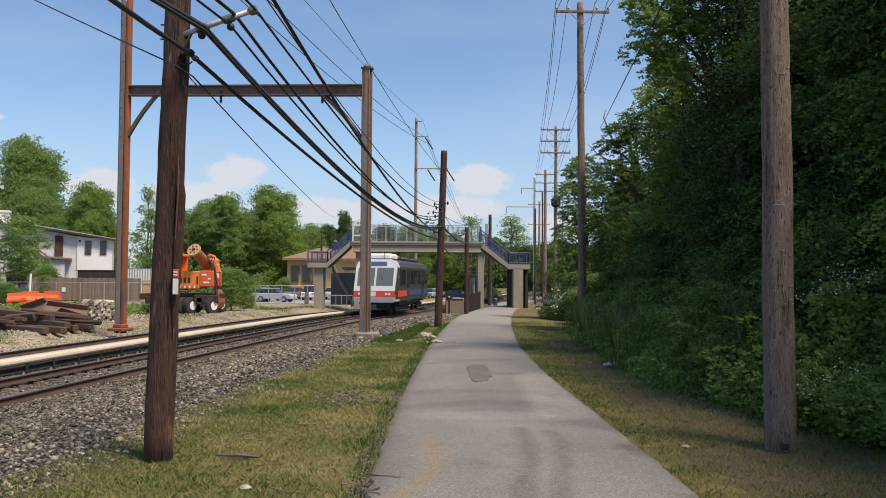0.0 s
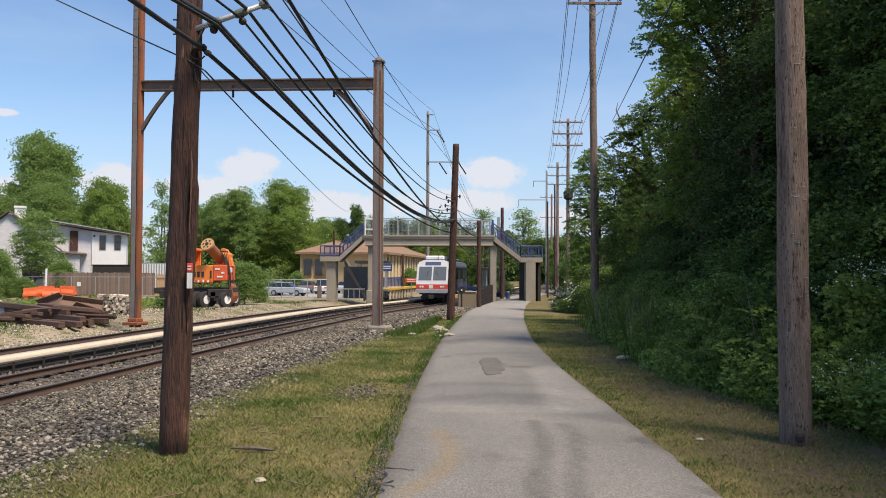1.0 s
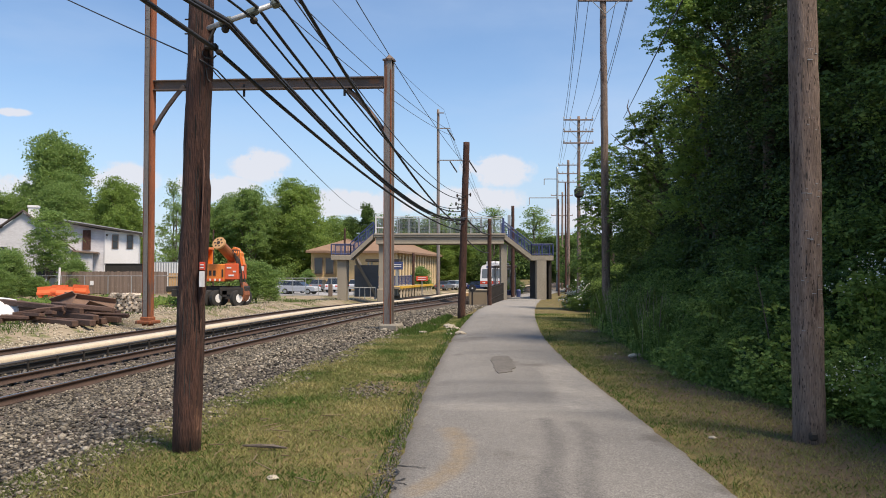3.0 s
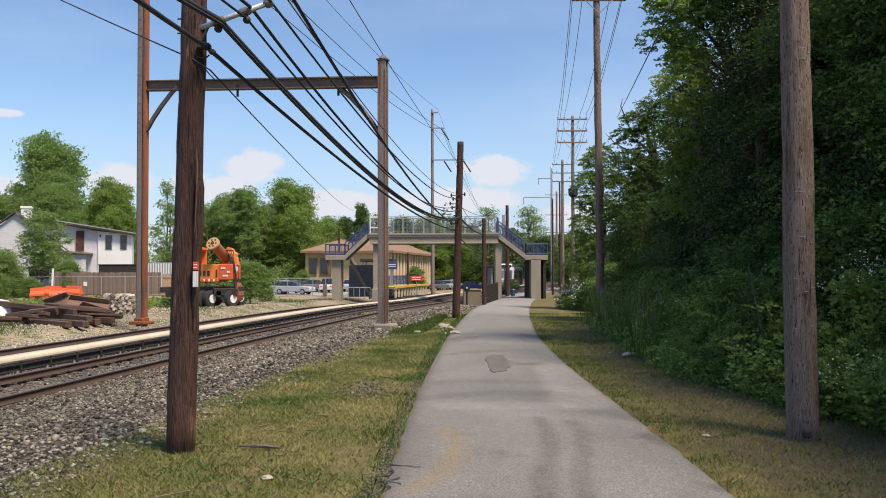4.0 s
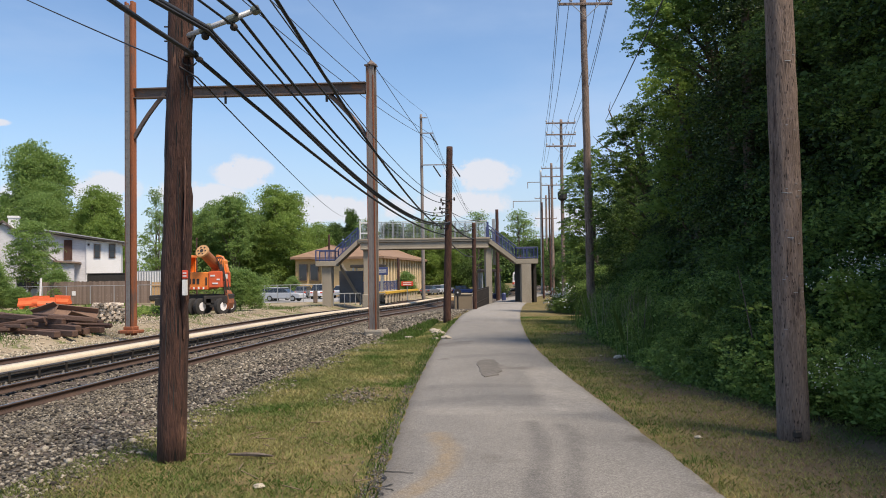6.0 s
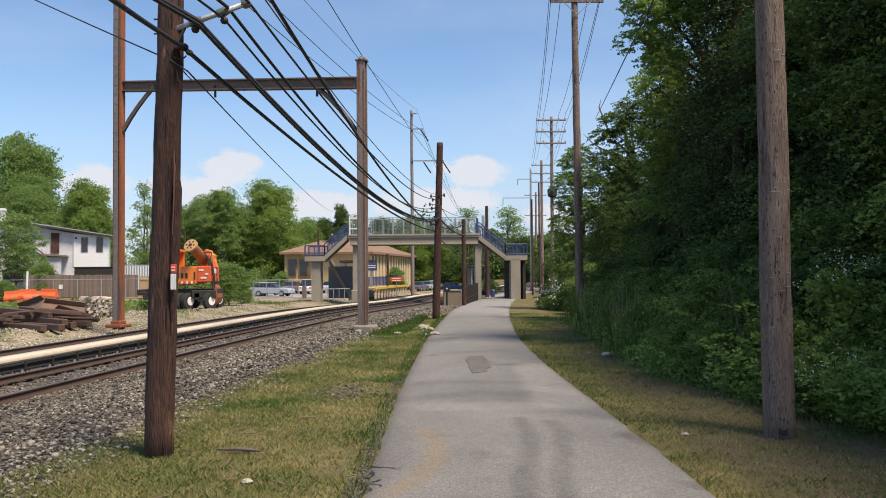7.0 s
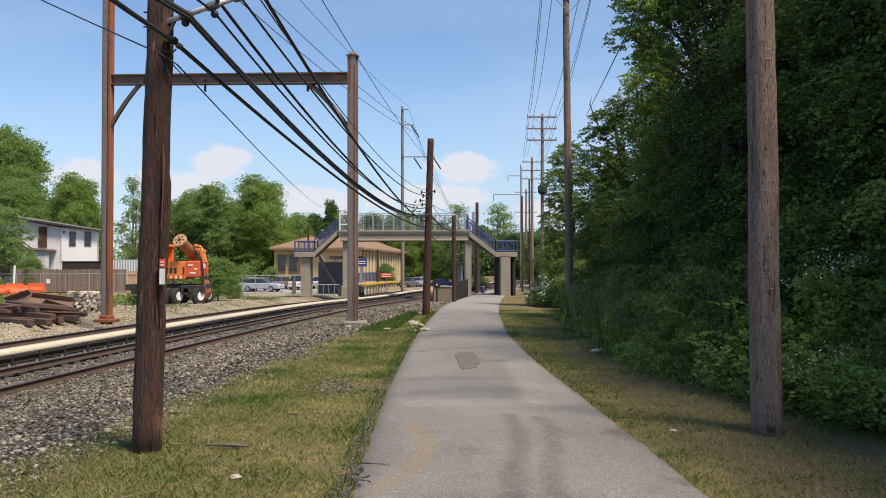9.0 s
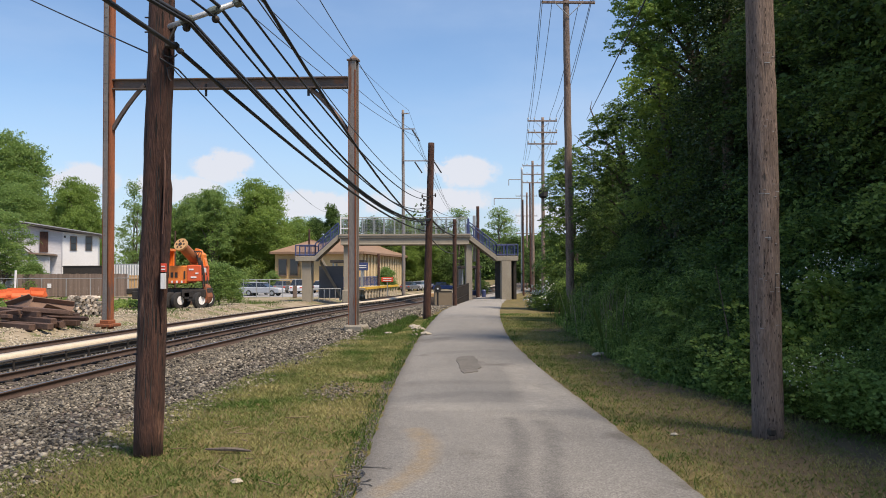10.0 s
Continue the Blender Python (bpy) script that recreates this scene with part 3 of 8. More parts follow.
def build_trail():
    ys = steps((-40, 0, 4), (0, 5, 0.6), (5, 24, 0.1), (24, 44, 0.4), (44, 138, 2))
    rnd = random.Random(5)
    cols = 36
    bm = bmesh.new()
    rows = []
    for y in ys:
        a, b = soft_along(TRAIL_L, y), soft_along(TRAIL_R, y)
        a += 0.06 * noise.noise((y * 1.1, 3, 1)) + 0.05 * noise.noise((y * 4, 3, 1)) + 0.012 * rnd.uniform(-1, 1)
        b += 0.04 * noise.noise((y * 1.1, 9, 1)) + 0.03 * noise.noise((y * 4, 9, 1)) + 0.008 * rnd.uniform(-1, 1)
        row = []
        for k in range(cols + 1):
            t = k / cols
            x = a + (b - a) * t
            row.append(bm.verts.new((x, y, fall(y) + 0.025 + 0.045 * (1 - (2 * t - 1) ** 2) - (0.06 if k in (0, cols) else 0) + 0.006 * noise.noise((x * 1.5, y * 1.5, 2)))))
        rows.append(row)
    for p, q in zip(rows, rows[1:]):
        for k in range(cols):
            bm.faces.new((p[k], p[k + 1], q[k + 1], q[k]))
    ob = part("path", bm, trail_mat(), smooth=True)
    marks = {"tyre_mark": [], "mud_smear": [], "pale_wear": [], "edge_grit": []}
    for v in ob.data.vertices:
        x, y, z = v.co
        d = 0.95 * near_line(x, y, ((0.95, 6.6), (1.1, 7.85), (1.33, 9.0), (1.5, 10.2), (1.5, 11.2)), 0.17) + 0.85 * near_line(x, y, ((1.38, 6.6), (1.5, 7.85), (1.73, 9.0), (1.95, 10.2), (1.9, 11.0)), 0.16)
        # Bands across the path: pole and wire shadows painted into the asphalt colour.
        d += 0.55 * near_line(x, y, ((-0.3, 13.2), (1.0, 13.6), (2.9, 13.3)), 0.4) + 0.5 * near_line(x, y, ((0.2, 15.2), (2.9, 14.7)), 0.35) + 0.5 * near_line(x, y, ((0.9, 20.6), (2.4, 21.0)), 0.5)
        d += 0.5 * near_line(x, y, ((-0.45, 8.2), (-0.2, 9.4), (-0.25, 10.8)), 0.28) + 0.6 * near_line(x, y, ((0.1, 10.3), (0.42, 10.1)), 0.12) + 0.5 * near_line(x, y, ((0.4, 7.0), (1.6, 6.9)), 0.5)
        m = 1.1 * near_line(x, y, ((-0.25, 7.6), (0.05, 8.2), (0.22, 8.9), (0.26, 9.7), (0.12, 10.6)), 0.20)
        # Paler in two strips, and over the full width from about 40 m on.
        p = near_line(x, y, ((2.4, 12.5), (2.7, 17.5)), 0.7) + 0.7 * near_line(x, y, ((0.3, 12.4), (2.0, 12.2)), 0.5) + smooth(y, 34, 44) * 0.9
        e = 1 - smooth(min(x - soft_along(TRAIL_L, y), (soft_along(TRAIL_R, y) - x) * 2.2), 0.02, 0.34)
        for name, val in zip(marks, (d, m, p, e * 1.4)):
            marks[name].append(min(1.6, val))
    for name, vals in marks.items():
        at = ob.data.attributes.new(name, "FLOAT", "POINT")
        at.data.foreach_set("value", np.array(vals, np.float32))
    tagged(ob, "pale grey worn asphalt walking path with crumbled edges", "path", kind="structure")
    # cracks at the broken edge
    rnd = random.Random(21)
    bm = bmesh.new()
    for x, y, a, n in ((-0.52, 8.7, -0.3, 7), (-0.5, 8.5, -1.3, 9), (-0.38, 8.1, -1.7, 8), (-0.6, 8.05, -0.5, 6), (-0.45, 7.75, -2.0, 6)):
        px, py = x, y
        prev = None
        for k in range(n):
            w = 0.012 * (1 - k / n) + 0.004
            nx, ny = -math.sin(a) * w, math.cos(a) * w
            t = (px - soft_along(TRAIL_L, py)) / 3.5
            z = fall(py) + 0.029 + 0.045 * (1 - (2 * t - 1) ** 2) + 0.006
            cur = (bm.verts.new((px + nx, py + ny, z)), bm.verts.new((px - nx, py - ny, z)))
            if prev:
                bm.faces.new((prev[0], prev[1], cur[1], cur[0]))
            prev = cur
            a += rnd.uniform(-0.7, 0.7)
            px, py = px + math.cos(a) * 0.07, py + math.sin(a) * 0.07
    ob = part("cracks", bm, M_RUBBER)
    tagged(ob, "dark branching cracks at the broken path edge", "cracks", kind="stuff")


build_ground()
build_trail()


# ---- track ----
def sweep(name, profile, off, up, y0, y1, step, material, parent, label="", tilt=0.0):
    """A profile of (across, up) swept along the line of the track."""
    ys = steps((y0, y1, step))
    n = len(profile)
    verts, faces = [], []
    for y in ys:
        for px, pz in profile:
            verts.append(track_at(y, off + px, up + pz))
    for i in range(len(ys) - 1):
        for k in range(n):
            a, b = i * n + k, i * n + (k + 1) % n
            faces.append((a, b, b + n, a + n))
    ob = mesh_from(name, np.array(verts), np.array(faces), material, parent)
    if label:
        tagged(ob, label)
    return ob


RAIL = ((-0.07, 0), (0.07, 0), (0.07, 0.012), (0.012, 0.03), (0.012, 0.12), (0.036, 0.13), (0.036, 0.16), (-0.036, 0.16), (-0.036, 0.13), (-0.012, 0.12), (-0.012, 0.03), (-0.07, 0.012))
HEAD = ((-0.03, 0.160), (0.03, 0.160), (0.028, 0.164), (-0.028, 0.164))


def build_track(off, lift_r, lift_l, label):
    t = empty("railway_track", pose(0, 0, 0), label, "railway track", "pair of tracks", "structure")
    for side, lift in ((0.7525, lift_r), (-0.7525, lift_l)):
        r = sweep("rail", RAIL, off + side, lift, -60, 260, 1.5, M_RAIL, t)
        sweep("rail_head", HEAD, off + side, lift, -60, 260, 1.5, M_RAILTOP, r, "bright worn running surface")
    bm = boxes(((0, 0, 0), (2.6, 0.22, 0.16)), bevel=0.012)
    tie = bpy.data.meshes.new("tie")
    bm.to_mesh(tie)
    bm.free()
    tie.materials.append(M_TIE)
    rnd = random.Random(int(off * 10))
    y = -2.0
    while y < 120:
        o = new("tie", tie)
        o.parent = t
        s = math.atan(track_slope(y))
        p = track_at(y, off + rnd.uniform(-0.04, 0.04), (lift_r + lift_l) / 2 - 0.128)
        o.matrix_world = Matrix.Translation(p) @ Matrix.Rotation(-s + rnd.uniform(-0.02, 0.02), 4, "Z") @ Matrix.Rotation(math.atan((lift_l - lift_r) / 1.5), 4, "Y")
        y += 0.56
    return t


build_track(0.0, 0.0, 0.08, "rusty steel rails on old ties in grey ballast")
build_track(-4.0, 0.02, 0.10, "far rusty rails behind the contact rail")


def contact_rail(off, covered, label):
    t = empty("contact_rail", pose(0, 0, 0), label, "contact rail", "", "structure")
    sweep("conductor", ((-0.04, 0.16), (0.04, 0.16), (0.04, 0.18), (0.015, 0.20), (0.015, 0.26), (0.04, 0.27), (0.04, 0.30), (-0.04, 0.30), (-0.04, 0.27), (-0.015, 0.26), (-0.015, 0.20), (-0.04, 0.18)), off, 0.0, -60, 200, 1.5, M_BLACKRAIL, t)
    if covered:
        sweep("cover_board", ((-0.16, 0.40), (0.16, 0.385), (0.17, 0.33), (0.20, 0.21), (0.225, 0.21), (0.20, 0.36), (0.17, 0.42), (-0.16, 0.435)), off, 0.0, -60, 200, 1.5, M_COVER, t, "cream painted wooden cover board")
    else:
        sweep("cover_board", ((-0.10, 0.36), (0.10, 0.36), (0.10, 0.39), (-0.10, 0.39)), off, 0.0, -60, 200, 1.5, M_BLACKRAIL, t, "dark cover strip")
    bm = bmesh.new()
    tube(bm, [(0, 0, 0.0), (0, 0, 0.05), (0, 0, 0.1), (0, 0, 0.17)], [0.06, 0.08, 0.05, 0.06], 8)
    ins = bpy.data.meshes.new("insulator")
    bm.to_mesh(ins)
    bm.free()
    ins.materials.append(M_INSUL)
    bm = boxes(((0.12, 0, 0.22), (0.03, 0.05, 0.36)), ((0.05, 0, 0.38), (0.17, 0.05, 0.03)))
    brk = bpy.data.meshes.new("bracket")
    bm.to_mesh(brk)
    bm.free()
    brk.materials.append(M_INSUL if covered else M_DARKMETAL)
    y = 4.0
    k = 0
    while y < 100:
        for me in (ins, brk):
            o = new(me.name, me)
            o.parent = t
            o.matrix_world = Matrix.Translation(track_at(y, off, 0)) @ Matrix.Rotation(-math.atan(track_slope(y)), 4, "Z")
        y += 1.1
    return t


contact_rail(-1.55, False, "dark contact rail on pale insulators between the tracks")
contact_rail(-2.3, True, "contact rail under a long cream cover board")


# ---- poles and gantry ----
def wood_pole(name, base, top, r0, r1, material, label, seg=18, group=""):
    base, top = Vector(base), Vector(top)
    ob = empty(name, Matrix.Translation(base), label, "utility pole", group)
    bm = bmesh.new()
    d = top - base
    n = 44
    pts = [d * (i / n) + Vector((noise.noise((i * 0.35, base.x, 0)), noise.noise((i * 0.35, base.x, 5)), 0)) * 0.016 for i in range(n + 1)]
    pts[0] = pts[0] - Vector((0, 0, 0.3))
    tube(bm, pts, [r0 + (r1 - r0) * i / n for i in range(n + 1)], seg, wobble=0.07, seed=int(base.x * 10))
    part("shaft", bm, material, ob, smooth=True)
    return ob


def crossarm(pole, z, half, material=M_POLE_GREY, pins=(-1, -0.55, 0.55, 1), brace=True, depth=0.11, turn=0.0, dx=0.0):
    rot = Matrix.Rotation(turn, 4, "Z")
    bm = bmesh.new()
    box(bm, (dx, -0.14, z), (2 * half, 0.09, depth), bevel=0.01)
    bmesh.ops.transform(bm, matrix=rot, verts=bm.verts)
    arm = part("crossarm", bm, material, pole)
    if brace:
        for s in (-1, 1):
            b = stick((dx + s * half * 0.5, -0.2, z - 0.05), (0, -0.2, z - 0.62), 0.018, 5)
            bmesh.ops.transform(b, matrix=rot, verts=b.verts)
            part("brace", b, M_GALV, pole)
    for u in pins:
        b = bmesh.new()
        tube(b, [(dx + u * half * 0.96, -0.14, z + depth / 2), (dx + u * half * 0.96, -0.14, z + 0.1), (dx + u * half * 0.96, -0.14, z + 0.14), (dx + u * half * 0.96, -0.14, z + 0.2), (dx + u * half * 0.96, -0.14, z + 0.26)], [0.02, 0.02, 0.075, 0.06, 0.03], 7)
        bmesh.ops.transform(b, matrix=rot, verts=b.verts)
        part("insulator", b, M_CERAMIC, pole)
    return arm


pole_near = wood_pole("utility_pole", (-3.15, 9.5, 0.05), (-2.80, 9.5, 13.2), 0.173, 0.125, M_POLE_DARK, "dark creosoted wooden utility pole with a split side", 24)
pole_right = wood_pole("utility_pole", (4.83, 10.1, 0.0), (4.80, 10.1, 12.0), 0.205, 0.15, M_POLE_GREY, "weathered grey-brown wooden pole beside the brush", 24)
pole_lean = wood_pole("utility_pole", (0.92, 38, -0.05), (1.18, 38, 8.55), 0.19, 0.155, M_POLE_DARK, "leaning dark wooden pole beside the path", 12)
pole_stub = wood_pole("utility_pole", (3.07, 51, -0.15), (3.08, 51, 5.65), 0.14, 0.13, M_POLE_DARK, "short dark pole beside the path", 10)
pole_far = wood_pole("utility_pole", (6.75, 75, -0.4), (6.77, 75, 8.5), 0.19, 0.15, M_POLE_DARK, "dark wooden pole behind the footbridge", 10)
pole_a = wood_pole("utility_pole", (7.18, 34, -0.1), (7.10, 34, 14.6), 0.19, 0.14, M_POLE_GREY, "tall wooden line pole with a crossarm", 14, "line of poles by the woods")
crossarm(pole_a, 14.25, 1.2)
pole_b = wood_pole("utility_pole", (10.5, 60, -0.3), (10.56, 60, 14.2), 0.16, 0.11, M_POLE_GREY, "wooden line pole with three crossarms and a lamp box", 12, "line of poles by the woods")
for h in (14.0, 13.1, 12.2):
    crossarm(pole_b, h + 0.3 - 0.1, 1.16)
pole_c = wood_pole("utility_pole", (14.66, 91, -0.6), (14.73, 91, 15.2), 0.22, 0.14, M_POLE_GREY, "far wooden line pole with crossarms", 8, "line of poles by the woods")
for h in (15.2, 14.2, 13.2):
    crossarm(pole_c, h, 1.15, brace=False)
pole_d = wood_pole("utility_pole", (19.6, 128, -0.8), (19.7, 128, 15.2), 0.22, 0.14, M_POLE_GREY, "far wooden line pole with crossarms", 8, "line of poles by the woods")
for h in (15.8, 12.5, 9.6):
    crossarm(pole_d, h - 0.4, 1.8, brace=False)
pole_e = wood_pole("utility_pole", (16.9, 115, -0.8), (16.97, 115, 17.6), 0.2, 0.14, M_GALV, "far grey mast with a bracket arm", 8)
for z, reach, drop in ((13.0, 4.1, 1.0), (15.8, 1.9, 0.9)):
    arm = part("bracket_arm", boxes(((-reach / 2, -0.1, z + 0.8), (reach, 0.1, 0.1)), bevel=0.01), M_STEEL_WORN, pole_e)
    part("hanger", boxes(((-reach, -0.1, z + 0.8 - drop / 2), (0.09, 0.09, drop))), M_STEEL_WORN, arm)
pole_f = wood_pole("utility_pole", (27.5, 150, -0.8), (27.6, 150, 17.0), 0.2, 0.14, M_GALV, "far grey mast beside the woods", 8)


def lamp_box():
    b = bmesh.new()
    tube(b, [(0, -0.3, 8.15), (0, -0.3, 8.28), (0, -0.3, 8.75), (0, -0.3, 8.95)], [0.2, 0.36, 0.38, 0.18], 8)
    part("lamp_box", b, M_RUBBER, pole_b, "black box lamp")


lamp_box()


def mast():
    ob = wood_pole("line_mast", (-0.47, 80, -0.4), (-0.47, 80, 18.9), 0.2, 0.13, M_STEEL_WORN, "tall thin rust-streaked steel line mast with side arms", 10)
    for z, a, b in ((17.3, -0.1, 1.25), (14.0, 0.0, 3.3), (18.9, -0.15, 0.6)):
        part("side_arm", boxes((((a + b) / 2, -0.18, z), (b - a, 0.09, 0.1))), M_STEEL_WORN, ob)
    for x, z in ((0.95, 17.2), (1.2, 13.9), (3.2, 13.9)):
        part("insulator", stick((x, -0.18, z), (x + 0.75, -0.18, z - 1.15), 0.07, 6), M_DARKMETAL, ob)


mast()


def h_column(name, base, height, w, d, material, parent):
    """A rolled H column: two flanges and a web, with lacing rivets."""
    x, y, z = base
    bm = bmesh.new()
    box(bm, (x, y - d / 2, z + height / 2), (w, 0.035, height))
    box(bm, (x, y + d / 2, z + height / 2), (w, 0.035, height))
    box(bm, (x, y, z + height / 2), (0.03, d - 0.04, height))
    return part(name, bm, material, parent)


def gantry():
    L, R = Vector((-12.52, 33.0, 0.0)), Vector((-2.04, 29.5, 0.0))
    g = empty("catenary_gantry", Matrix.Translation((0, 0, 0)), "rusty steel line gantry spanning the tracks", "gantry")
    a = math.atan2((R - L).y, (R - L).x)
    rot = Matrix.Rotation(a, 4, "Z")

    def put(bm, at):
        bmesh.ops.transform(bm, matrix=Matrix.Translation(at) @ rot, verts=bm.verts)
        return bm
    # far column: wide laced member with deep rust
    bm = bmesh.new()
    box(bm, (0.0, 0.05, 7.0), (0.32, 0.03, 14.0))
    col = part("column", put(bm, L), M_RUST, g, "deeply rusted tall steel column")
    for sx in (-0.18, 0.18):
        part("flange", put(boxes(((sx, 0, 7.0), (0.05, 0.26, 14.2)), bevel=0.006), L), M_RUST, col)
        part("flange_lip", put(boxes(((sx * 0.76, -0.125, 7.0), (0.09, 0.03, 14.2)), bevel=0.006), L), M_RUST, col)
    bm = bmesh.new()
    box(bm, (-0.04, -0.146, 7.0), (0.21, 0.012, 13.9))
    part("web_strip", put(bm, L), mat("grey_paint_remains", (0.15, 0.135, 0.125), (0.27, 0.25, 0.23), 2.0, 0.75, 0.1, 0.3, 30, (4, 4, 0.4), (0.2, 0.09, 0.05), 0.66, 1.4), col, "grey paint remains")
    for k in range(34):
        part("rivet_bar", put(boxes(((-0.055, -0.155, 0.6 + k * 0.4), (0.17, 0.008, 0.03))), L), M_STEEL_WORN, col)
    part("base_plate", put(boxes(((0, 0, 0.06), (0.8, 0.7, 0.14)), ((0, 0, 0.2), (0.48, 0.42, 0.16)), bevel=0.03), L), M_RUST, g)
    # near column
    bm = bmesh.new()
    box(bm, (0.0, 0, 5.2), (0.06, 0.27, 10.2))
    col = part("column", put(bm, R), M_STEEL_WORN, g, "grey column with rust bleeding at its foot")
    for sy in (-0.13, 0.13):
        part("flange", put(boxes(((0, sy, 5.2), (0.32, 0.045, 10.2)), bevel=0.006), R), M_STEEL_WORN, col)
    part("rust_strip", put(boxes(((0.13, -0.156, 5.0), (0.062, 0.012, 9.8)), ((-0.15, -0.156, 4.6), (0.022, 0.012, 9.0)), bevel=0.004), R), M_RUST, col, "rusted edge strips")
    bm = bmesh.new()
    box(bm, (0, 0, 10.30), (0.40, 0.38, 0.06))
    tube(bm, [(0, 0, 10.32), (0, 0, 10.52)], [0.25, 0.02], 4)
    part("cap", put(bm, R), M_BEAM, col)
    part("footing", put(boxes(((0.1, 0, 0.0), (0.78, 0.7, 0.44)), bevel=0.06), R), M_CONC, g, "concrete footing")
    # cross beam with two knee braces
    def beam(p, q, deep, wide, name):
        bm = bmesh.new()
        d = q - p
        n = d.length
        box(bm, (0, 0, deep / 2), (n, wide, 0.05))
        box(bm, (0, 0, -deep / 2), (n, wide, 0.05))
        box(bm, (0, 0, 0), (n, 0.05, deep))
        m = Matrix.Translation((p + q) / 2) @ d.to_track_quat("X", "Z").to_matrix().to_4x4()
        bmesh.ops.transform(bm, matrix=m, verts=bm.verts)
        return part(name, bm, M_BEAM, g)
    beam(L + Vector((0.2, 0, 10.15)), R + Vector((-0.2, 0, 9.45)), 0.38, 0.3, "cross_beam")
    way = (R - L).normalized()
    for foot, s, z in ((L, 1, 10.1), (R, -1, 9.4)):
        bm = bmesh.new()
        p0, p1, p2 = foot + way * s * 0.2 + Vector((0, 0, z - 1.85)), foot + way * s * 0.85 + Vector((0, 0, z - 0.85)), foot + way * s * 1.75 + Vector((0, 0, z - 0.07))
        pts = [p0.lerp(p1, t).lerp(p1.lerp(p2, t), t) for t in (0, 0.25, 0.5, 0.75, 1)]
        tube(bm, pts, 0.10, 4)
        part("knee_brace", bm, M_BEAM, g)
    for k in (0.42, 0.83):
        p = L.lerp(R, k) + Vector((0, 0, 10.15 + (9.45 - 10.15) * k))
        part("hanger", stick(p, p - Vector((0, 0, 0.5)), 0.05, 6), M_DARKMETAL, g)


gantry()


# ---- footbridge ----
def rail_panel(bm_frame, bm_infill, p, q, high, posts):
    """A railing between two feet: top and bottom rails and posts, thin bars between."""
    p, q = Vector(p), Vector(q)
    up = Vector((0, 0, high))
    tube(bm_frame, [p + up, q + up], 0.05, 6)
    tube(bm_frame, [p + up * 0.12, q + up * 0.12], 0.04, 6)
    for k in range(posts + 1):
        a = p.lerp(q, k / posts)
        tube(bm_frame, [a, a + up], 0.05, 6)
    n = int((q - p).length / 0.13)
    for k in range(n):
        a = p.lerp(q, (k + 0.5) / n)
        tube(bm_infill, [a + up * 0.12, a + up], 0.012, 4, cap=False)


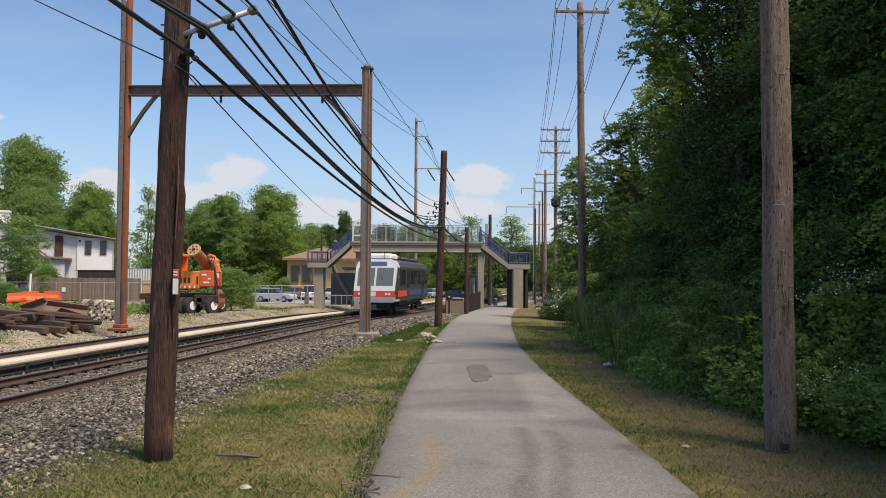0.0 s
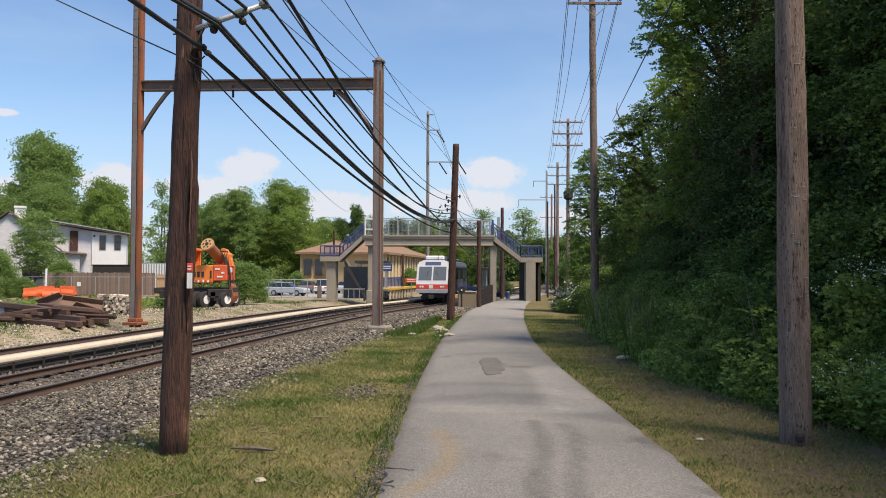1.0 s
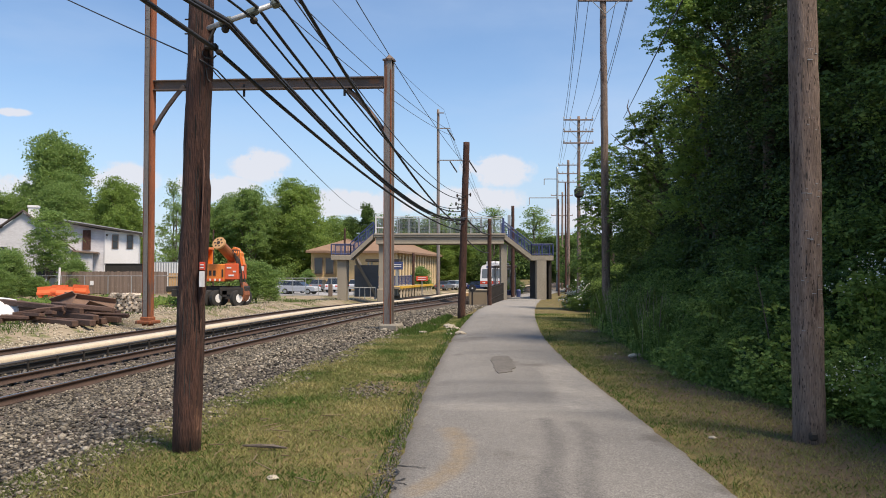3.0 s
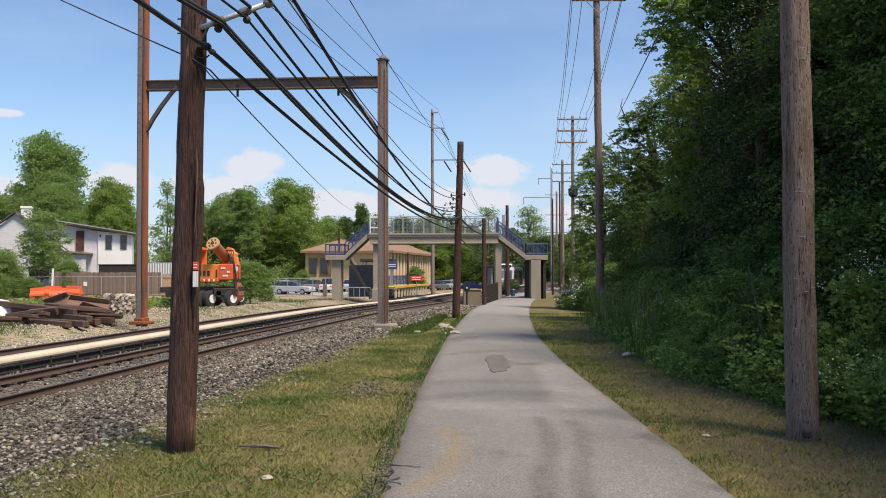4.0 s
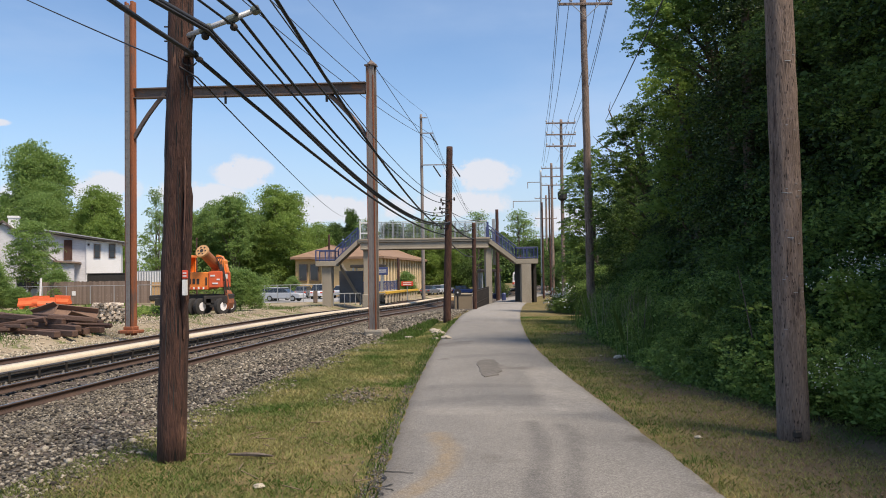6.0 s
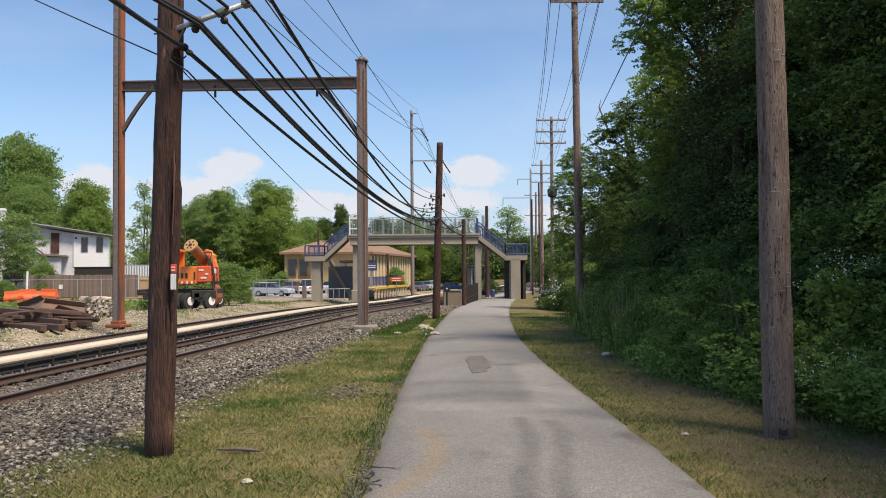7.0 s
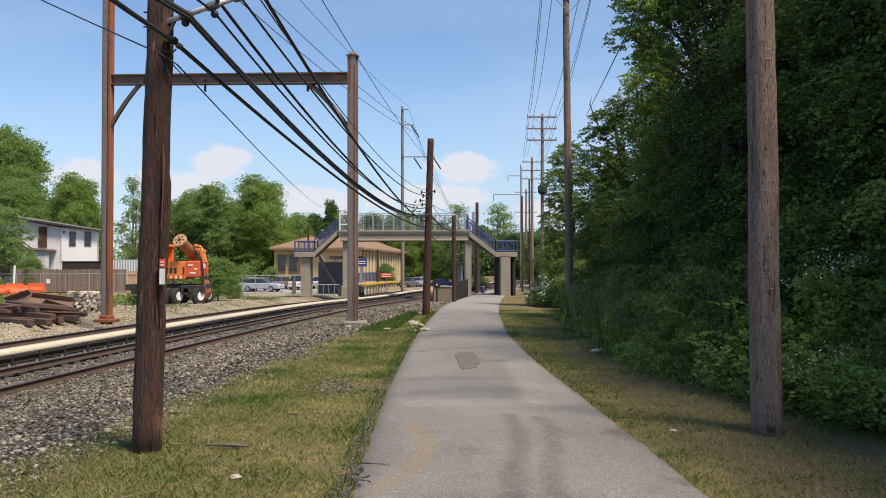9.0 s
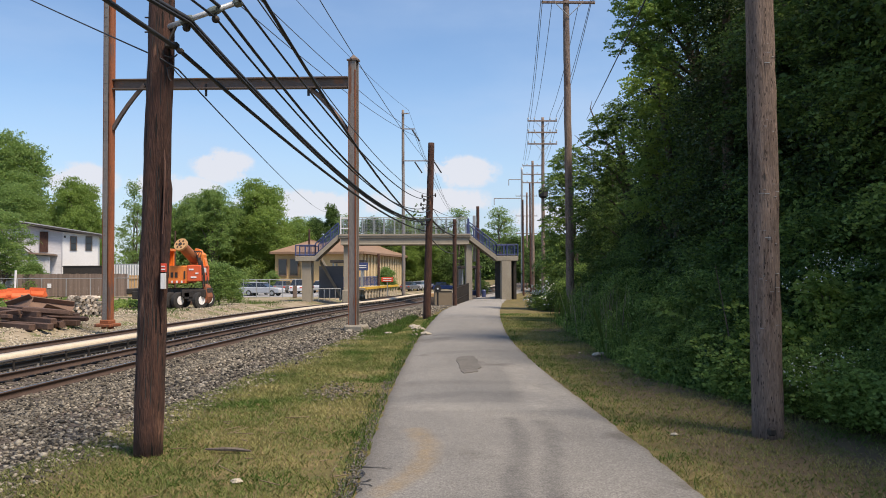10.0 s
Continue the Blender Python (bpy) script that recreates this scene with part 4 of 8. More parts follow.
def footbridge():
    Y, D = 68.0, 2.4
    g = empty("footbridge", pose(0, Y, 0), "concrete footbridge with mesh parapets and blue stair railings", "footbridge")

    part("deck", boxes(((-0.25, D / 2, 5.28), (11.5, D + 0.3, 0.2)), ((-0.25, -0.1, 5.42), (11.5, 0.2, 0.16)), ((-0.25, D + 0.1, 5.42), (11.5, 0.2, 0.16)), bevel=0.02), M_CONC, g)
    for y in (0.12, D - 0.12):
        part("girder", boxes(((-0.25, y, 4.86), (11.2, 0.3, 0.6)), ((-0.25, y - 0.05, 4.62), (11.2, 0.42, 0.12)), bevel=0.02), M_CONC, g)
    # tall mesh parapet
    for y in (0.0, D):
        for k in range(13):
            x = -5.8 + k * 11.05 / 12
            part("fence_post", stick((x, y, 5.45), (x, y, 6.95), 0.04, 6), M_GALV, g)
        bm = bmesh.new()
        for k in range(12):
            x0, x1 = -5.8 + k * 11.05 / 12, -5.8 + (k + 1) * 11.05 / 12
            n = 8
            for i in range(n):
                x = x0 + (x1 - x0) * i / n
                tube(bm, [(x, y, 5.5), (x, y, 6.9)], 0.011, 3, cap=False)
            for i in range(6):
                z = 5.5 + i * 0.26
                tube(bm, [(x0, y, z), (x1, y, z)], 0.008, 3, cap=False)
        part("wire_mesh", bm, M_GALV, g)
        part("top_rail", stick((-5.8, y, 6.95), (5.25, y, 6.95), 0.035, 6), M_GALV, g)
    for x in (-5.85, -4.95):
        part("gate_frame", boxes(((x, -0.05, 6.2), (0.1, 0.1, 1.7))), M_WHITE, g)
    for z in (6.0, 6.9):
        part("gate_frame", boxes(((-5.4, -0.05, z), (0.9, 0.08, 0.1))), M_WHITE, g)
    # piers
    def pier(x, w0, w1, z0, z1, name="pier"):
        bm = bmesh.new()
        a = [bm.verts.new((x + sx * w0 / 2, sy, z0)) for sx, sy in ((-1, 0.2), (1, 0.2), (1, D - 0.2), (-1, D - 0.2))]
        b = [bm.verts.new((x + sx * w1 / 2, sy, z1)) for sx, sy in ((-1, 0.2), (1, 0.2), (1, D - 0.2), (-1, D - 0.2))]
        for k in range(4):
            bm.faces.new((a[k], a[(k + 1) % 4], b[(k + 1) % 4], b[k]))
        bm.faces.new(a[::-1])
        bm.faces.new(b)
        return part(name, bm, M_CONC, g)
    pier(-5.25, 0.62, 0.75, -0.5, 4.58)
    part("pier_block", boxes(((-5.05, 1.0, 0.1), (1.35, 2.6, 1.1)), bevel=0.04), M_CONC, g)
    pier(5.38, 0.50, 0.54, -0.6, 4.58)
    pier(-8.85, 0.75, 0.8, -0.5, 3.2)
    part("pier", boxes(((8.62, 0.5, 1.35), (0.86, 1.2, 3.7)), bevel=0.02), M_CONC, g)
    # Concrete enclosure wall in shade; the shade is put into a dark grey.
    part("stair_screen", boxes(((8.78, 2.3, 1.35), (1.8, 0.1, 3.5))), M_SIDEGREY, g, "stair enclosure wall under the landing, its shade put into dark grey")
    # landings
    part("landing", boxes(((-8.9, 1.2, 3.38), (1.75, 2.6, 0.42)), bevel=0.02), M_CONC, g)
    part("landing", boxes(((8.7, 1.2, 3.33), (1.95, 2.6, 0.42)), bevel=0.02), M_CONC, g)

    def flight(x0, z0, x1, z1, y0, y1, name):
        n = max(3, round(abs(z1 - z0) / 0.175))
        bm = bmesh.new()
        for k in range(n):
            t = (k + 0.5) / n
            x, z = x0 + (x1 - x0) * t, z0 + (z1 - z0) * (k + 1) / n
            box(bm, (x, (y0 + y1) / 2, z + 0.06), (abs(x1 - x0) / n + 0.03, y1 - y0 - 0.1, 0.14))
        st = part("stair_flight", bm, M_CONC, g)
        for y in (y0, y1):
            bm = bmesh.new()
            extrude_profile(bm, [(x0, z0 + 0.12), (x1, z1 + 0.12), (x1, z1 - 0.34), (x0, z0 - 0.34)], y - 0.08, y + 0.08, axis="y")
            part("stringer", bm, M_CONC, g)
    flight(-6.1, 5.35, -8.05, 3.55, 0.0, D, "up")
    flight(5.35, 5.35, 7.75, 3.5, 0.0, D, "up")
    for y in (-0.02, D):
      for p, q, high, posts in (((-6.05, y, 5.45), (-8.05, y, 3.62), 1.05, 3), ((-8.05, y, 3.6), (-9.75, y, 3.6), 0.95, 2), ((5.35, y, 5.45), (7.75, y, 3.58), 1.1, 4), ((7.75, y, 3.55), (9.65, y, 3.55), 1.0, 2)):
        bm_f, bm_i = bmesh.new(), bmesh.new()
        rail_panel(bm_f, bm_i, p, q, high, posts)
        r = part("stair_railing", bm_f, M_BLUE, g, "blue painted tube railing")
        part("railing_infill", bm_i, M_BLUE, r)
    part("gate_post", boxes(((5.3, -0.02, 6.1), (0.18, 0.18, 1.5)), bevel=0.02), M_BLUE, g)
    part("grey_post", boxes(((6.05, D + 0.3, 5.2), (0.26, 0.24, 4.2)), bevel=0.02), M_GALV, g, "grey steel post behind the stair")
    # lower flights to the ground
    for sx, xa, xb, zt in ((-1, -7.95, -6.0, 3.3),):
        bm = bmesh.new()
        extrude_profile(bm, [(xa, zt + 0.15), (xb, 0.1), (xb, -0.35), (xa, zt - 0.35)], D + 0.2, D + 0.4, axis="y")
        part("stringer", bm, M_CONC, g)
        bm = bmesh.new()
        extrude_profile(bm, [(xa, zt + 0.15), (xb, 0.1), (xb, -0.35), (xa, zt - 0.35)], D + 2.2, D + 2.4, axis="y")
        part("stringer", bm, M_CONC, g)
    bm = bmesh.new()
    for k in range(18):
        box(bm, (9.15, D + 0.2 + k * 0.28, 3.3 - k * 0.19), (1.0, 0.3, 0.15))
    part("stair_flight", bm, M_CONC, g)
    for x in (8.65, 9.65):
        bm = bmesh.new()
        extrude_profile(bm, [(D, 3.5), (D + 5.2, -0.1), (D + 5.2, -0.6), (D, 3.0)], x - 0.06, x + 0.06)
        part("stringer", bm, M_CONC, g)
    part("stair_screen", boxes(((-7.0, 3.4, 1.3), (2.2, 0.12, 2.9))), mat("blue_grey_panel", (0.11, 0.12, 0.14), (0.17, 0.185, 0.21), 1.2, 0.6, 0.1, 0.1), g, "blue-grey stair screen")
    # Shadow of the stairs on this wall is put into its dark material.
    part("support_wall", boxes(((9.55, 2.4, 1.4), (0.25, 2.4, 3.6))), M_DARKMETAL, g)
    # low barrier rail at the foot
    bm = bmesh.new()
    tube(bm, [(-8.3, 0.5, 0.75), (-5.9, 0.5, 0.75)], 0.04, 5)
    for k in range(6):
        tube(bm, [(-8.3 + k * 0.48, 0.5, -0.3), (-8.3 + k * 0.48, 0.5, 0.75)], 0.03, 5)
    part("foot_railing", bm, M_GALV, g)


footbridge()


# ---- railcar ----
def railcar():
    W, H, L = 2.62, 3.3, 15.6
    car = empty("railcar", pose(0, 0, 0), "white and grey electric railcar with red and blue stripes", "railcar")
    hw = W / 2

    def shell(profile, y0, y1):
        bm = bmesh.new()
        extrude_profile(bm, profile, y0, y1, axis="y")
        return bm
    # cross section from skirt to roof
    side = [(-hw, 0.92), (-hw, 2.85), (-hw + 0.12, 3.12), (-hw + 0.55, 3.27), (hw - 0.55, 3.27), (hw - 0.12, 3.12), (hw, 2.85), (hw, 0.92)]
    part("body", shell(side, 1.5, L), M_SIDEGREY, car, "dark grey car body")
    # cab: leaning front in white
    bm = bmesh.new()
    n = len(side)
    a = [bm.verts.new((x, 1.5, z)) for x, z in side]
    lean = lambda z: 0.0 if z < 1.5 else (z - 1.5) * 0.60
    b = [bm.verts.new((x * 0.95, lean(z), z)) for x, z in side]
    for k in range(n):
        bm.faces.new((a[k], b[k], b[(k + 1) % n], a[(k + 1) % n]))
    waist = [bm.verts.new((-hw * 0.95, 0, 1.5)), bm.verts.new((hw * 0.95, 0, 1.5))]
    bm.faces.new((b[0], b[7], waist[1], waist[0]))
    bm.faces.new((waist[0], waist[1], b[6], b[5], b[4], b[3], b[2], b[1]))
    bmesh.ops.recalc_face_normals(bm, faces=bm.faces)
    cab = part("cab", bm, mat("silver_white_cab", (0.50, 0.50, 0.50), (0.62, 0.62, 0.61), 1.0, 0.45, 0.2, 0.05), car, "silver-white leaning cab front")

    def on_front(x0, x1, z0, z1, proud, name, material, parent, label=""):
        bm = bmesh.new()
        th = 0.05
        q = [(x0, z0), (x1, z0), (x1, z1), (x0, z1)]
        f = [bm.verts.new((x, lean(z) - proud, z)) for x, z in q]
        r = [bm.verts.new((x, lean(z) - proud + th, z)) for x, z in q]
        bm.faces.new(f)
        bm.faces.new(r[::-1])
        for k in range(4):
            bm.faces.new((f[k], r[k], r[(k + 1) % 4], f[(k + 1) % 4]))
        bmesh.ops.recalc_face_normals(bm, faces=bm.faces)
        return part(name, bm, material, parent, label)
    on_front(-1.08, -0.06, 1.78, 2.78, 0.012, "windshield", M_GLASS_BLUE, cab)
    on_front(0.06, 1.08, 1.78, 2.78, 0.012, "windshield", M_GLASS_BLUE, cab)
    on_front(-0.62, 0.62, 2.88, 3.13, 0.014, "destination_sign", M_BLUE, cab, "dark blue destination sign")
    on_front(-1.245, 1.245, 1.16, 1.5, 0.012, "front_stripe", M_RED, cab, "red band")
    on_front(-0.22, 0.1, 1.2, 1.46, 0.02, "badge", M_WHITE, cab, "white square emblem")
    on_front(-1.2, 1.2, 0.86, 1.1, 0.03, "bumper", M_STAINLESS, cab)
    for sx in (-1, 1):
        for dx in (0.72, 0.9):
            bm = bmesh.new()
            tube(bm, [(sx * dx, 0.0, 1.33), (sx * dx, -0.035, 1.33)], 0.075, 10)
            part("headlight", bm, M_WHITE, cab)
        bm = bmesh.new()
        tube(bm, [(sx * 0.55, 0.28, 1.85), (sx * 0.3, 0.44, 2.5)], 0.015, 4)
        part("wiper", bm, M_DARKMETAL, cab)
    for sx in (-1, 1):
        x = sx * (hw + 0.008)
        part("red_stripe", boxes(((x, 3.0, 1.33), (0.02, 4.6, 0.34))), M_RED, car, "red side band")
        part("blue_stripe", boxes(((x, 10.4, 1.33), (0.02, 10.2, 0.34))), M_BLUE, car, "blue side band")
        part("cab_window", boxes(((x, 2.0, 2.25), (0.02, 0.8, 0.9))), M_GLASS, car)
        for k in range(7):
            y = 3.3 + k * 1.85
            if k in (1, 5):
                d = part("door", boxes(((x, y, 1.85), (0.03, 1.25, 2.0))), M_SIDEGREY, car, "folding door")
                for e in (-0.3, 0.3):
                    part("door_glass", boxes(((x + sx * 0.012, y + e, 2.2), (0.02, 0.45, 1.1))), M_GLASS, d)
            else:
                w = part("window", boxes(((x, y, 2.28), (0.02, 1.5, 0.85))), M_GLASS, car)
        bm = bmesh.new()
        o = sx * 0.012
        q = [(sx * hw * 0.955 + o, 0.14, 1.05), (sx * hw + o, 1.5, 1.05), (sx * hw + o, 1.5, 2.8), (sx * hw * 0.968 + o, 0.95, 2.8), (sx * hw * 0.955 + o, 0.2, 1.5)]
        bm.faces.new([bm.verts.new(v) for v in q])
        r = bmesh.ops.extrude_face_region(bm, geom=bm.faces[:])
        bmesh.ops.translate(bm, vec=(-sx * 0.03, 0, 0), verts=[v for v in r["geom"] if isinstance(v, bmesh.types.BMVert)])
        bmesh.ops.recalc_face_normals(bm, faces=bm.faces)
        part("cab_side", bm, M_SIDEGREY, cab, "dark grey cab flank")
        part("skirt", boxes(((sx * (hw - 0.12), L / 2, 0.82), (0.06, L - 3.4, 0.24))), M_DARKMETAL, car)
    # roof gear
    part("roof_unit", boxes(((0, 3.0, 3.42), (1.5, 2.6, 0.36)), bevel=0.1), M_WHITE, car, "white roof equipment box")
    part("roof_unit", boxes(((0, 7.6, 3.38), (1.6, 2.6, 0.26)), bevel=0.1), M_SIDEGREY, car)
    part("roof_unit", boxes(((0, 12.4, 3.38), (1.6, 2.8, 0.26)), bevel=0.1), M_SIDEGREY, car)
    part("antenna", stick((0.35, 1.6, 3.2), (0.35, 1.6, 3.75), 0.02, 5), M_DARKMETAL, car)
    part("coupler", boxes(((0, -0.15, 0.55), (0.26, 0.7, 0.26)), ((0, -0.5, 0.55), (0.4, 0.2, 0.34)), bevel=0.03), M_DARKMETAL, car)
    part("underframe", boxes(((0, L / 2, 0.62), (1.7, L - 1.0, 0.34)), ((0.5, L / 2, 0.42), (0.6, 3.2, 0.4)), ((-0.5, L / 2 + 0.5, 0.42), (0.6, 2.4, 0.4))), M_DARKMETAL, car)
    for yc in (2.9, L - 2.9):
        bogie = part("bogie", boxes(((0.98, yc, 0.46), (0.16, 2.9, 0.24)), ((-0.98, yc, 0.46), (0.16, 2.9, 0.24)), ((0, yc, 0.5), (2.0, 0.4, 0.24)), bevel=0.03), M_DARKMETAL, car)
        for dy in (-1.05, 1.05):
            for sx in (-1, 1):
                bm = bmesh.new()
                tube(bm, [(sx * 0.68, yc + dy, 0.37), (sx * 0.70, yc + dy, 0.37), (sx * 0.72, yc + dy, 0.37), (sx * 0.82, yc + dy, 0.37)], [0.40, 0.40, 0.36, 0.36], 20)
                part("wheel", bm, M_DARKMETAL, bogie)
    # true breadth, length and height of the car
    for o in car.children_recursive:
        hub = sum(v.co.y for v in o.data.vertices) / len(o.data.vertices)
        for v in o.data.vertices:
            x, y, z = v.co
            y = hub * 0.88 + (y - hub) if o.name.startswith("wheel") else y * 0.88
            v.co = (x if o.name.startswith("wheel") else x * 1.1, y, z if z < 0.9 else 0.9 + (z - 0.9) * 1.18)
    return car


railcar_thing = railcar()


# ---- plants ----
def leaf_quads(rng, pos, size, flat=0.0):
    """Diamond-shaped leaves at pos, turned at random."""
    n = len(pos)
    a = rng.normal(size=(n, 3))
    a[:, 2] *= 1 - flat
    a /= np.linalg.norm(a, axis=1)[:, None] + 1e-9
    b = np.cross(a, rng.normal(size=(n, 3)))
    b /= np.linalg.norm(b, axis=1)[:, None] + 1e-9
    s = (size * rng.uniform(0.6, 1.35, n))[:, None]
    co = np.stack([pos - a * s * 0.5, pos + b * s * 0.3 - a * s * 0.05, pos + a * s * 0.5, pos - b * s * 0.3 + a * s * 0.03], 1).reshape(-1, 3)
    return co, np.arange(4 * n).reshape(-1, 4)


def fronds(rng, base, way, long, rise, droop, n, spread):
    """Arching leafy shoots: n leaves along each, set out sideways."""
    k = len(base)
    s = (np.arange(n) + 0.5) / n
    side = np.cross(way, (0, 0, 1.0))
    side /= np.linalg.norm(side, axis=1)[:, None] + 1e-9
    L = long[:, None, None]
    p = base[:, None, :] + way[:, None, :] * L * s[None, :, None]
    p[:, :, 2] += (rise[:, None] * s - droop[:, None] * s ** 2) * long[:, None]
    alt = np.where(np.arange(n) % 2 == 0, 1.0, -1.0)[None, :, None] * spread * (1.1 - s)[None, :, None] * L
    p = p + side[:, None, :] * alt + rng.normal(0, 0.02, (k, n, 3))
    return p.reshape(-1, 3)


def sprays(rng, c, r, count, per, wide, bias=(0, 0, 0.35), squash=0.8):
    """Flat leafy sprays on the outer shell of one lobe of a crown."""
    d = rng.normal(size=(count, 3)) + np.array(bias)
    d /= np.linalg.norm(d, axis=1)[:, None]
    at = np.array(c) + d * (r * rng.uniform(0.5, 1.25, count))[:, None] * np.array([1, 1, squash])
    q = rng.normal(0, 0.5, (count, per, 3)) * (wide * rng.uniform(0.6, 1.4, count))[:, None, None]
    q[:, :, 2] = q[:, :, 2] * 0.4 - 0.22 * (q[:, :, 0] * d[:, None, 0] + q[:, :, 1] * d[:, None, 1])
    return (at[:, None, :] + q).reshape(-1, 3)


def tree(name, label, h, crown_lo, rad, density, per, leaf, material, seed, trunk_r=0.2, wide=0.6, category="tree", group="", lobes=12, taper=0.6, bare=0.0):
    """Trunk, limbs that fork to each lobe, and a crown of leafy sprays round every lobe."""
    rng = np.random.default_rng(seed)
    t = empty(name, pose(0, 0, 0), label, category, group)
    bm = bmesh.new()
    bend = rng.uniform(-0.3, 0.3, 2)
    tube(bm, [(0, 0, -0.3), (0, 0, 0.3), (bend[0] * 0.4, bend[1] * 0.4, h * 0.3), (bend[0], bend[1], h * 0.6), (bend[0], bend[1], h * 0.9)], [trunk_r * 1.35, trunk_r, trunk_r * 0.8, trunk_r * 0.5, trunk_r * 0.12], 9)
    pts = []
    for k in range(lobes + 2):
        if k < lobes:
            f = (k + 0.5) / lobes
            z = crown_lo + (h - crown_lo) * (0.08 + 0.80 * f)
            prof = math.sin(math.pi * min(1, 0.24 + 0.68 * f)) ** taper
            ang = k * 2.4 + rng.uniform(-0.5, 0.5)
            rr = rad * prof * rng.uniform(0.40, 0.72)
            tip, r = np.array([math.cos(ang) * rr + bend[0], math.sin(ang) * rr + bend[1], z]), rad * prof * rng.uniform(0.30, 0.46)
        else:
            r = rad * 0.36
            tip = np.array([bend[0] + (k - lobes - 0.5) * rad * 0.3, bend[1], h - r * (0.8 + 0.5 * (k - lobes))])
            rr = rad * 0.2
        zb = max(h * 0.16, tip[2] - rr * 1.1 - r * 0.6)
        root = np.array([bend[0] * zb / h, bend[1] * zb / h, zb])
        mid = (tip + root) / 2 + np.array([0, 0, 0.04 * h])
        tube(bm, [tuple(root), tuple(mid), tuple(tip)], [trunk_r * 0.42, trunk_r * 0.26, trunk_r * 0.08], 6)
        for i in range(4):
            e = rng.normal(size=3) + np.array([0, 0, 0.5])
            e = tip + e / np.linalg.norm(e) * r * 0.9
            tube(bm, [tuple(mid * 0.3 + tip * 0.7), tuple((tip + e) / 2 + rng.normal(0, 0.05 * r, 3)), tuple(e)], [trunk_r * 0.12, trunk_r * 0.08, trunk_r * 0.03], 4)
        pts.append(sprays(rng, tip, r, max(6, int(density * r * r * rng.uniform(1 - bare, 1.0))), per, wide, (0, 0, 0.35)))
    pts.append(sprays(rng, (bend[0], bend[1], crown_lo + (h - crown_lo) * 0.45), rad * 0.5, int(density * rad * rad * 0.16), per, wide, squash=(h - crown_lo) / rad * 0.8))
    part("trunk", bm, M_BARK, t, smooth=True)
    pts = np.concatenate(pts)
    pts[:, 2] = np.maximum(pts[:, 2], 0.08)
    co, fa = leaf_quads(rng, pts, leaf, 0.45)
    mesh_from("crown", co, fa, material, t)
    return t


def place(proto, x, y, z, turn, sc, sz=None):
    own = proto.scale
    return copy_thing(proto, pose(x, y, z, 0, 0, turn) @ Matrix.Diagonal((sc / own.x, sc / own.y, (sz or sc) / own.z, 1)))


def left_trees():
    grp = "trees behind the yard"
    a = tree("tree", "broad leafy green tree in full leaf", 12, 1.0, 5.0, 36, 36, 0.20, M_LEAF_L, 11, 0.28, 0.7, group=grp, lobes=17)
    b = tree("tree", "rounded bright green tree in full leaf", 12, 0.6, 4.7, 36, 36, 0.20, M_LEAF_Y, 12, 0.25, 0.7, group=grp, lobes=17, taper=0.5)
    c = tree("tree", "airy tree with thin pale foliage", 12, 2.4, 2.5, 26, 16, 0.20, M_LEAF_L, 13, 0.16, 0.5, group=grp, lobes=12, taper=0.5)
    # Shade on the trees behind the bridge is put into their leaf colour.
    d = tree("tree", "tree in full leaf beyond the footbridge, shade put into deep green leaves", 12, 0.4, 4.4, 44, 34, 0.21, M_LEAF_R, 16, 0.26, 0.55, group=grp, lobes=16)
    e = tree("tree", "open-crowned tree with its forked limbs showing", 12, 4.2, 4.6, 34, 26, 0.21, M_LEAF_L, 18, 0.26, 0.5, group=grp, lobes=12, taper=0.5)
    # first of each kind: place, height, breadth
    a.matrix_world = pose(-55.4, 113, -0.6, 0, 0, 20) @ Matrix.Diagonal((1.5, 1.5, 1.88, 1))
    b.matrix_world = pose(-22.2, 118, -0.6, 0, 0, 0) @ Matrix.Diagonal((1.28, 1.28, 1.38, 1))
    c.matrix_world = pose(-42.0, 121, -0.6, 0, 0, 50) @ Matrix.Diagonal((1.05, 1.05, 1.42, 1))
    d.matrix_world = pose(19.0, 112, -0.6, 0, 0, 0) @ Matrix.Scale(0.62, 4)
    e.matrix_world = pose(-28.0, 113, -0.6, 0, 0, 140) @ Matrix.Diagonal((0.95, 0.95, 1.24, 1))
    spots = ((b, -44.2, 106, 15.4, 0.98), (a, -51.0, 105, 14.4, 1.05), (a, -61.5, 108, 13.4, 1.2), (b, -69, 112, 13.5, 1.3), (b, -47.5, 112, 14.6, 1.1),
             (a, -32.0, 117, 14.3, 0.9), (a, -35.5, 120, 13.0, 0.9), (b, -29.5, 122, 12.5, 1.0), (a, -26.0, 124, 12.6, 0.9), (c, -17.6, 126, 11.0, 1.2), (b, -18.6, 128, 11.6, 0.9), (d, -16.2, 136, 12.2, 0.8), (d, -13.2, 137, 14.6, 0.55), (d, -10.5, 133, 10.8, 0.9),
             (d, -6.0, 134, 12.0, 1.0), (c, -9.4, 124, 12.0, 1.2), (b, -1.5, 138, 12.6, 0.95), (b, 3.0, 140, 12.2, 0.9), (d, 6.0, 141, 11, 0.9), (c, 8.2, 128, 13.4, 1.3), (c, 15.6, 132, 13.8, 1.5), (c, 17.0, 134, 12.4, 1.4), (d, 16.6, 122, 8.2, 0.75), (d, 10.5, 144, 9.0, 0.8), (d, 26, 150, 9.0, 0.8),
             (d, 30, 165, 10, 0.9), (d, 38, 150, 11, 0.9), (d, 26, 140, 9, 0.8), (d, 22, 98, 7.5, 0.6), (d, 25.5, 124, 8.5, 0.7), (b, -80, 104, 14, 1.3), (c, -39.0, 113, 13.0, 1.0))
